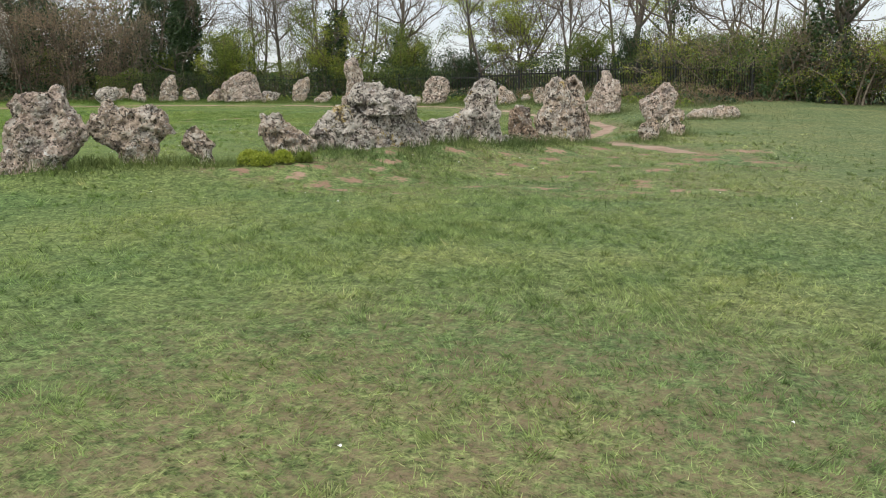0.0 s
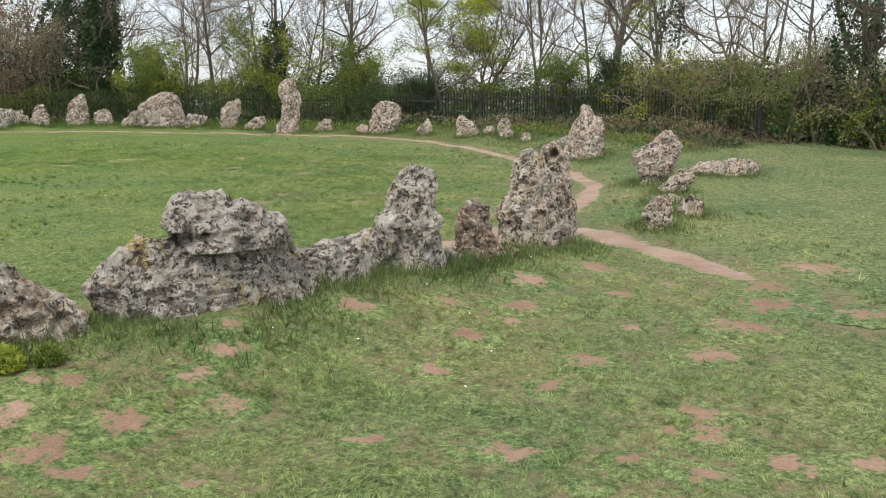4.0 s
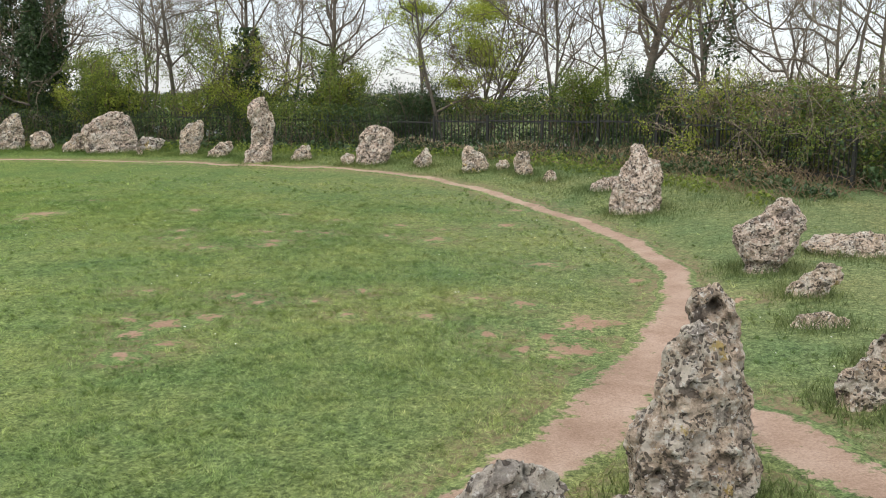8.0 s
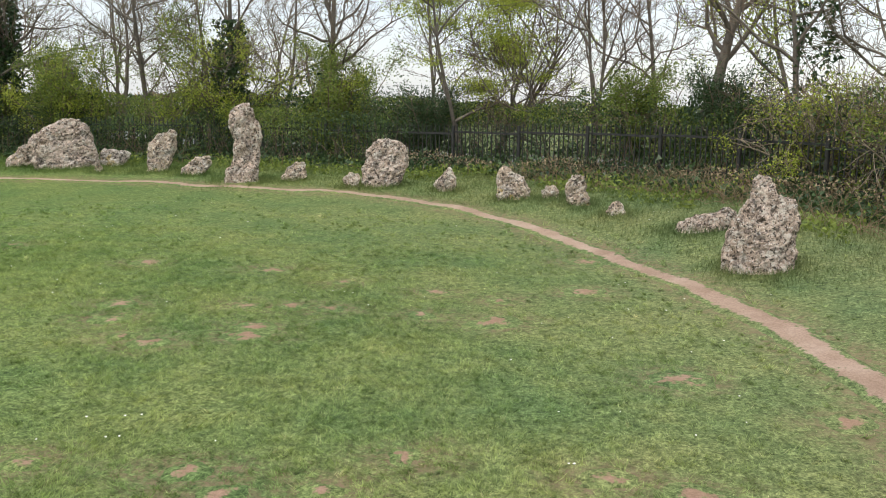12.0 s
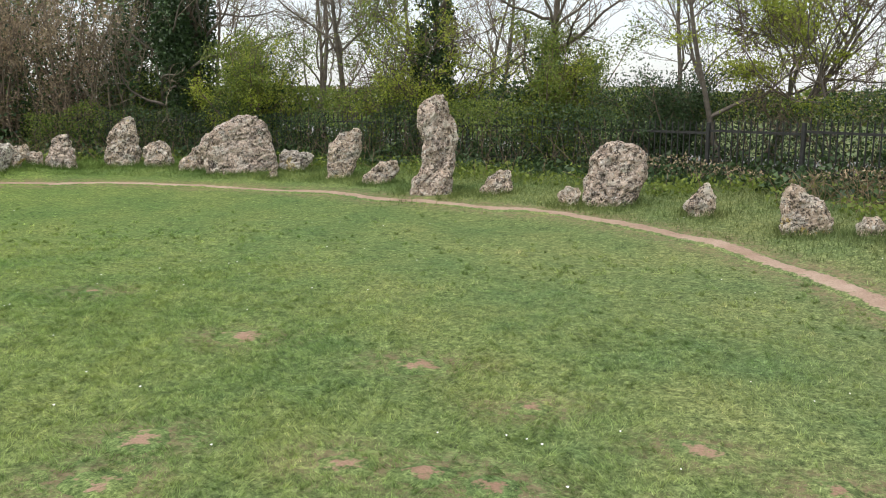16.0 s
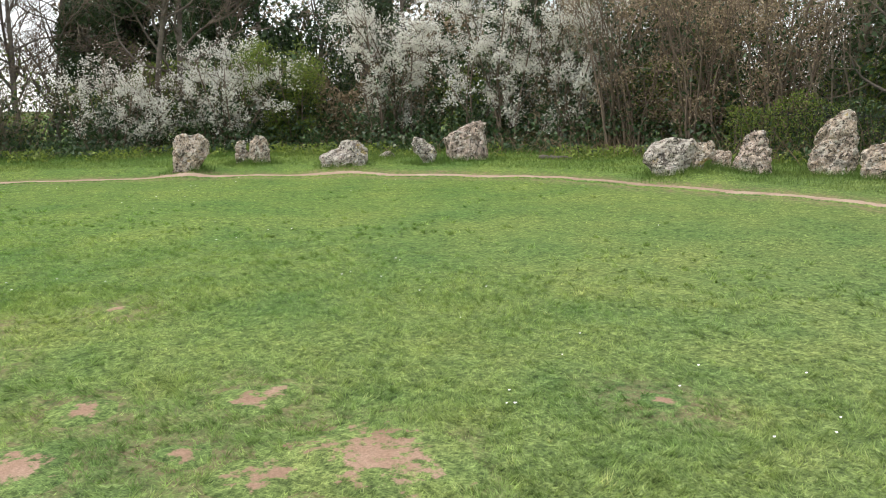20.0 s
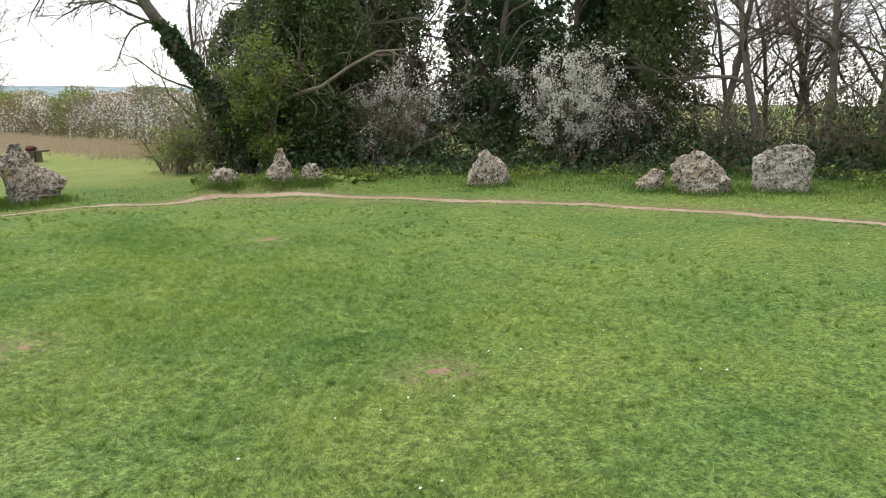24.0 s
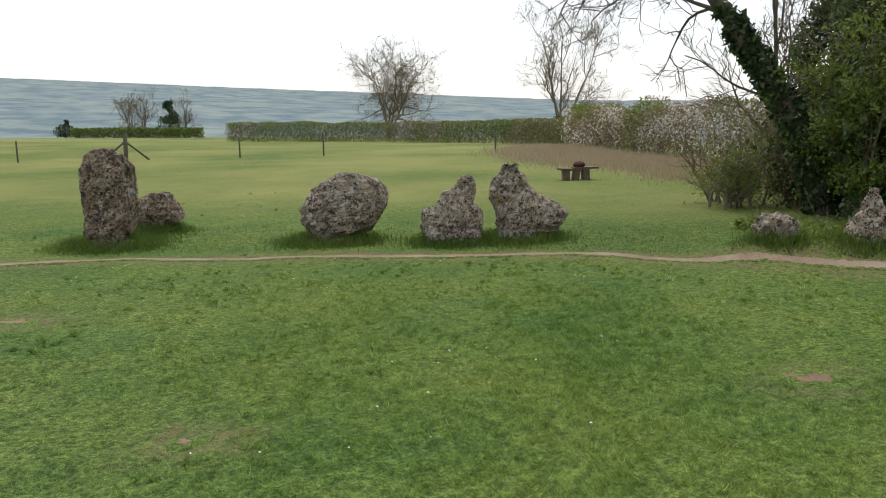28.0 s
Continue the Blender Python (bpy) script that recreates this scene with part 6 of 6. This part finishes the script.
def road():
    m, nt, b = material("pale_asphalt", 0.85, 0.3)
    c = ramp_of(nt, noise_fac(nt, 3, 5), [(0.3, (0.2, 0.2, 0.2)), (0.7, (0.3, 0.3, 0.295))])
    nt.links.new(c, b.inputs["Base Color"])
    n = np.array([math.cos(radians(55)), math.sin(radians(55))])
    s = np.array([-n[1], n[0]])
    t = np.linspace(-60, 60, 121)
    o = np.array([22.3, 23.4, 24.5, 25.6])
    x = CX + n[0] * o[None] + s[0] * t[:, None]
    y = CY + n[1] * o[None] + s[1] * t[:, None]
    z = ground_z(x, y) + 0.05
    me = mesh_of("road", np.stack([x.ravel(), y.ravel(), z.ravel()], 1), grid_faces(121, 4), m)
    tagged(new("road", me), "pale grey lane behind the railing", "road", kind="structure")


def hills():
    """The far side of the valley: a long wooded ridge with fields."""
    m, nt, b = material("hazed_hillside", 1.0, 0.0)
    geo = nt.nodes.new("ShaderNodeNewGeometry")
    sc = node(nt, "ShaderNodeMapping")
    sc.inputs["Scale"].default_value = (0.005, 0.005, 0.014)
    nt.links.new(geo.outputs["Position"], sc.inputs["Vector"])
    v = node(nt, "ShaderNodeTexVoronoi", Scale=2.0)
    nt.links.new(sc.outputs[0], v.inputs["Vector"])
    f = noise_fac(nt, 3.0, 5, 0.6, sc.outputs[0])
    # distance haze is put into the colour: low-contrast blue-grey
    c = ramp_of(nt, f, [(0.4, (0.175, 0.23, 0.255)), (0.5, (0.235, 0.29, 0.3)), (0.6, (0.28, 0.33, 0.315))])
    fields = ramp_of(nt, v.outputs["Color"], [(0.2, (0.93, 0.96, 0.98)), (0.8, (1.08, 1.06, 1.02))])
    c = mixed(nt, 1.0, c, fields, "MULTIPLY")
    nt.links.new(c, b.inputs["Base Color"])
    a = np.radians(np.linspace(195, 300, 260))
    r = np.linspace(1100, 3000, 24)
    ra, aa = np.meshgrid(r, a, indexing="ij")
    x, y = CX + ra * np.cos(aa), CY + ra * np.sin(aa)
    up = (ra - 1100) / 1900
    q = np.stack([x.ravel() * 0.0022, y.ravel() * 0.0022, 0 * x.ravel()], 1)
    crest = np.interp(np.degrees(aa), [195, 228, 243, 265, 300], [2, 10, 26, 66, 70])
    z = -62 + (crest + 62) * up**0.9 + 16 * fbm(q, 4).reshape(x.shape) * up + 2.5 * fbm(q * 22, 2).reshape(x.shape) * (up > 0.8)
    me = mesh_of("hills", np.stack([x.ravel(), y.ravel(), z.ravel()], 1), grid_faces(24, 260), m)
    tagged(new("hills", me), "long ridge of fields and woods across the valley, blue-green with painted haze", "hills", kind="structure")


def fence_posts():
    wood, nt, b = material("grey_post_wood", 0.9, 0.2)
    c = ramp_of(nt, noise_fac(nt, 12, 5), [(0.3, (0.08, 0.07, 0.055)), (0.7, (0.17, 0.15, 0.12))])
    nt.links.new(c, b.inputs["Base Color"])

    def baulk(name, a, z, parent, w=0.1):
        wd = Wood()
        wd.tube([a, (np.array(a) + np.array(z)) / 2, z, np.array(z) + (0, 0, 0.01)], (w / 2, w / 2, w / 2, 0.01), 6)
        o = new(name, wd.mesh(name, wood))
        o.parent = parent
        return o

    x, y = -18.3, -55.2
    base = new("fence_post")
    base.matrix_world = pose(x, y, gz(x, y), 0, 0, -10)
    tagged(base, "wooden straining post with two slanting braces", "fence post", "posts of the field fence")
    baulk("post", (0, 0, -0.3), (0, 0, 1.15), base, 0.2)
    baulk("brace", (0, 0, 0.85), (1.0, 0.1, 0.0), base, 0.09)
    baulk("brace", (0, 0, 0.85), (-1.0, 0.1, 0.0), base, 0.09)
    for x, y, h in [(-23.2, -54.0, 0.95), (-26.8, -52.5, 1.05), (-33.9, -48.4, 0.9), (-14.0, -56.4, 0.95)]:
        base = new("fence_post")
        base.matrix_world = pose(x, y, gz(x, y))
        tagged(base, "thin weathered wooden fence post in the field", "fence post", "posts of the field fence")
        baulk("post", (0, 0, -0.3), (0.03, 0, h), base, 0.08)


def bench():
    wood, nt, b = material("weathered_bench_wood", 0.8, 0.25)
    c = ramp_of(nt, noise_fac(nt, 10, 6), [(0.3, (0.1, 0.075, 0.055)), (0.7, (0.2, 0.155, 0.12))])
    nt.links.new(c, b.inputs["Base Color"])
    cloth, nt, b = material("red_brown_bundle", 0.9, 0.2)
    c = ramp_of(nt, noise_fac(nt, 14, 5), [(0.3, (0.05, 0.02, 0.018)), (0.7, (0.16, 0.06, 0.05))])
    nt.links.new(c, b.inputs["Base Color"])
    x, y = -26.8, -34.1
    base = new("bench")
    turn = -25.0
    base.matrix_world = pose(x, y, gz(x, y), 0, 0, turn)
    tagged(base, "low wooden bench of thick planks standing on the grass", "bench")

    def slab(name, size, at, ry=0.0, label=""):
        bm = bmesh.new()
        bmesh.ops.create_cube(bm, size=1, matrix=pose(*at, 0, ry, 0) @ Matrix.Diagonal((*size, 1)))
        bmesh.ops.bevel(bm, geom=bm.edges[:], offset=0.018, segments=2, affect="EDGES")
        me = bpy.data.meshes.new(name)
        bm.to_mesh(me)
        bm.free()
        me.materials.append(wood)
        o = new(name, me)
        o.parent = base
        return o

    # two broad planks laid one over the other's end, on rough blocks
    slab("plank", (0.78, 0.34, 0.055), (-0.22, 0.0, 0.385), 2.0)
    slab("plank", (0.72, 0.32, 0.055), (0.26, 0.02, 0.335), -2.0)
    slab("support", (0.2, 0.3, 0.4), (-0.24, 0, 0.165), 5.0)
    slab("support", (0.17, 0.3, 0.36), (0.06, 0.02, 0.14), -8.0)
    slab("support", (0.19, 0.3, 0.34), (0.36, 0, 0.145), 4.0)
    bm = bmesh.new()
    bmesh.ops.create_icosphere(bm, subdivisions=3, radius=0.15)
    for v in bm.verts:
        v.co = Vector((v.co.x * 1.25, v.co.y * 0.8, v.co.z * 0.6)) + v.co.normalized() * 0.05 * noise.noise(v.co * 9)
    me = bpy.data.meshes.new("bundle")
    bm.to_mesh(me)
    bm.free()
    me.materials.append(cloth)
    o = new("bundle", me)
    o.matrix_world = pose(x, y, gz(x, y) + 0.478, 0, 0, turn) @ Matrix.Translation((-0.02, 0, 0))
    tagged(o, "dark red-brown bundle lying on the bench", "bundle")


road()
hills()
railing()
undergrowth()
wood_edge()
deep_wood()
dock_plants()
fallen_log()
north_wood()
west_wood()
leaning_tree()
far_trees()
hedges()
fence_posts()
bench()


# ---------------------------------------------------------------- grass
def off_line(x, y, line):
    best = np.full(np.shape(x), 99.0)
    for (ax, ay), (bx, by) in zip(line, line[1:]):
        t = np.clip(((x - ax) * (bx - ax) + (y - ay) * (by - ay)) / ((bx - ax) ** 2 + (by - ay) ** 2), 0, 1)
        best = np.minimum(best, np.hypot(x - ax - t * (bx - ax), y - ay - t * (by - ay)))
    return best


# line through the turf nearest the camera's view; blades crowd along it
SEEN_WAY = [(3.9, -35.0), (4.2, -33.0), (4.4, -27.0), (3.2, -17.0), (2.6, -11.0), (-1.5, -9.5), (-6.0, -10.5), (-11.0, -14.5), (-13.5, -19.5)]


def blades_mesh(name, x, y, height, width, lean, mat, rng, tone, swirl=9.0):
    n = len(x)
    z = ground_z(x, y) - 0.004
    q = np.stack([x * 3.0, y * 3.0, 0 * x], 1)
    a, l = rng.uniform(0, 2 * math.pi, n), 4 * math.pi * vnoise(q, 2) + rng.normal(size=n) * swirl
    wx, wy = np.cos(a) * width / 2, np.sin(a) * width / 2
    v = np.empty((n, 3, 3), np.float32)
    v[:, 0] = np.stack([x - wx, y - wy, z], 1)
    v[:, 1] = np.stack([x + wx, y + wy, z], 1)
    v[:, 2] = np.stack([x + np.cos(l) * lean, y + np.sin(l) * lean, z + height], 1)
    return mesh_of(name, v.reshape(-1, 3), np.arange(3 * n).reshape(-1, 3), mat, (("tone", np.repeat(tone, 3)),), False)


def lawn():
    rng = np.random.default_rng(700)
    n = 3600000
    x, y = rng.uniform(-20, 11, n), rng.uniform(-36, -1.5, n)
    d = off_line(x, y, SEEN_WAY)
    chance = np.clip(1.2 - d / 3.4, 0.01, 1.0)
    # almost no blades where the turf lies out of the camera's view
    chance = np.where((x > -8.5) & (x < -1.5) & (y < -14.5) | (x < 0) & (y < -25), 0.01, chance)
    ok = rng.random(n) < chance
    x, y, d = x[ok], y[ok], d[ok]
    q = np.stack([x * 2.6, y * 2.6, 0 * x], 1)
    clump = 0.5 * vnoise(q) + 0.5 * vnoise(q * 3.1, 2)
    ok = rng.random(len(x)) < np.clip(1.5 * clump + 0.1, 0.3, 1)
    x, y, clump, d = x[ok], y[ok], clump[ok], d[ok]
    bare = bareness(x, y)
    trod = np.maximum(0.45 * np.exp(-((np.hypot(x - 5.6, y + 26.0) / 2.6) ** 2)), 0.6 * np.exp(-((np.hypot((x - 3.9) * 0.8, y + 34.3) / 2.1) ** 4)))
    ok = rng.random(len(x)) < smooth(-0.14, 0.14, bare) * (1 - trod) + 0.03
    x, y, clump, bare, d = x[ok], y[ok], clump[ok], bare[ok], d[ok]
    p = np.stack([x * 0.8, y * 0.8, 0 * x], 1)
    lush = vnoise(p, 1)
    height = (0.01 + 0.042 * clump * lush + 0.012 * rng.random(len(x))) * (0.5 + 0.5 * smooth(0, 0.5, bare))
    width = rng.uniform(0.005, 0.0085, len(x)) * (1 + 0.4 * (d > 4))
    tone = np.clip(rng.normal(0.5, 0.22, len(x)) + 0.2 * (rng.random(len(x)) < 0.07), 0, 1)
    # tufts: blades spraying out from common roots, each tuft of one shade
    tx, ty = rng.uniform(-20, 11, 90000), rng.uniform(-36, -1.5, 90000)
    q = np.stack([tx * 0.9, ty * 0.9, 0 * tx], 1)
    thick = 0.6 * vnoise(q, 1) + 0.4 * vnoise(q * 2.7, 0)
    ok = (rng.random(len(tx)) < np.clip(1.25 - off_line(tx, ty, SEEN_WAY) / 5.0, 0.02, 1.0) * np.clip(2.6 * thick - 0.75, 0.05, 1)) & (bareness(tx, ty) > 0.1)
    tx, ty = tx[ok], ty[ok]
    per = 13
    big = rng.uniform(0.6, 1.35, len(tx))
    a, out = rng.uniform(0, 2 * math.pi, (len(tx), per)), rng.uniform(0.0, 0.045, (len(tx), per)) * big[:, None]
    bx, by = (tx[:, None] + out * np.cos(a)).ravel(), (ty[:, None] + out * np.sin(a)).ravel()
    bh = (rng.uniform(0.03, 0.065, (len(tx), per)) * big[:, None]).ravel()
    bt = np.clip(np.repeat(rng.normal(0.5, 0.24, len(tx)), per) + rng.normal(0, 0.1, len(bx)), 0, 1)
    x, y, height, tone = np.concatenate([x, bx]), np.concatenate([y, by]), np.concatenate([height, bh]), np.concatenate([tone, bt])
    width = np.concatenate([width, rng.uniform(0.006, 0.009, len(bx)) * np.repeat(1 + 0.9 * (off_line(tx, ty, SEEN_WAY) > 4), per)])
    lean = np.concatenate([rng.uniform(0.015, 0.065, len(width) - len(bx)), bh * rng.uniform(0.5, 1.5, len(bx))])
    me = blades_mesh("grass_blades", x, y, height, width, lean, BLADE, rng, tone, 0.9)
    tagged(new("grass_blades", me), "short mown grass with thicker tufts", "grass", kind="stuff")


def long_grass():
    """Uncut grass round the feet of the stones and along the wood."""
    rng = np.random.default_rng(710)
    xs, ys, hs = [], [], []
    for x, y, size, z in STONES:
        n = int((3800 if y < -19 and x < -10 else 1100) * min(size, 1.6))
        a = rng.uniform(0, 2 * math.pi, n)
        r = size * 0.3 + np.abs(rng.normal(size=n)) * (0.16 + 0.1 * size)
        xs.append(x + r * np.cos(a))
        ys.append(y + r * np.sin(a))
        hs.append(rng.uniform(0.06, 0.24 if y < -19 and x < -10 else 0.2, n) * np.clip(1.25 - r / (size * 0.6 + 0.5), 0.3, 1))
    n = 165000
    a, r = rng.uniform(-170, 200, n), 15.0 + 4.2 * rng.random(n)
    # mown right up to the stones in the south-east, thinning out into the field in the south-west
    uncut = rng.random(n) < np.where((a > -110) & (a < 8), 0.06, np.where((a < -110) | (a > 194), 0.55 * (1 - smooth(15.2, 18.6, r)), 1.0))
    a, r = a[uncut], r[uncut]
    n = len(a)
    xs.append(CX + r * np.cos(np.radians(a)))
    ys.append(CY + r * np.sin(np.radians(a)))
    hs.append(rng.uniform(0.05, 0.13, n) * (0.7 + 0.6 * smooth(16, 18, r)) * np.where(ys[-1] < -17, 0.55, 1.0))
    x, y, h = np.concatenate(xs), np.concatenate(ys), np.concatenate(hs)
    ok = bareness(x, y) > 0.06
    x, y, h = x[ok], y[ok], h[ok]
    n = len(x)
    me = blades_mesh("long_grass", x, y, h, rng.uniform(0.008, 0.014, n), h * rng.uniform(0.2, 0.9, n), TALL, rng, np.clip(rng.normal(0.4, 0.2, n), 0, 1))
    tagged(new("long_grass", me), "longer uncut grass round the feet of the stones", "grass", kind="stuff")


def field_grass():
    """Rough pale grass at the foot of the field hedge."""
    rng = np.random.default_rng(720)
    n = 70000
    t = rng.random(n)
    line = np.array([(-30.0, -29.8), (-32.2, -33.6), (-32.4, -38.8), (-34.2, -44.6), (-38.5, -51.0)])
    x = np.interp(t * 4, range(5), line[:, 0]) + rng.normal(size=n) * 1.3 - 0.9
    y = np.interp(t * 4, range(5), line[:, 1]) + rng.normal(size=n) * 1.3 - 0.2
    h = rng.uniform(0.1, 0.36, n)
    me = blades_mesh("dry_grass", x, y, h, rng.uniform(0.015, 0.03, n), h * 0.5, STRAW, rng, rng.random(n))
    tagged(new("dry_grass", me), "tall dry straw-coloured grass before the hedge", "dry grass", kind="stuff")


def daisies():
    rng = np.random.default_rng(730)
    petals, nt, b = material("daisy_petals", 0.6, 0.3)
    b.inputs["Base Color"].default_value = (0.8, 0.8, 0.76, 1)
    n = 1500
    x, y = rng.uniform(-18, 10, n), rng.uniform(-36, -3, n)
    q = np.stack([x * 0.6, y * 0.6, 0 * x], 1)
    ok = (vnoise(q, 2) > 0.56) & (bareness(x, y) > 0.2)
    x, y = x[ok], y[ok]
    z = ground_z(x, y) + rng.uniform(0.03, 0.055, len(x))
    a = np.linspace(0, 2 * math.pi, 6, endpoint=False)
    rad = rng.uniform(0.007, 0.012, len(x))
    v = np.stack([x[:, None] + rad[:, None] * np.cos(a), y[:, None] + rad[:, None] * np.sin(a), z[:, None] + 0.004 * np.sin(a * 2)], 2)
    me = mesh_of("daisies", v.reshape(-1, 3), np.arange(6 * len(x)).reshape(-1, 6), petals)
    tagged(new("daisies", me), "small white daisies scattered in the turf", "daisies", kind="stuff")


def moss_tufts():
    """Yellow-green mossy cushions before the hollowed stone."""
    rng = np.random.default_rng(740)
    for x, y, w in [(1.5, -26.85, 0.15), (1.68, -27.0, 0.13), (1.9, -26.95, 0.12), (2.12, -26.85, 0.09)]:
        n = 900
        d = unit(rng.normal(size=(n, 3)))
        d[:, 2] = np.abs(d[:, 2])
        p = d * (w, w * 0.8, w * 1.1) * (0.85 + 0.2 * rng.random((n, 1)))
        ob = new("moss_tuft", leaves_mesh("moss_tuft", p, 0.035, HAWTHORN if w < 0.1 else SPRING, rng, -0.8, 0.5))
        ob.matrix_world = pose(x, y, gz(x, y))
        tagged(ob, "yellow-green cushion of moss and grass beside a stone", "moss tuft", "moss tufts")


moss_tufts()
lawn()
long_grass()
field_grass()
daisies()
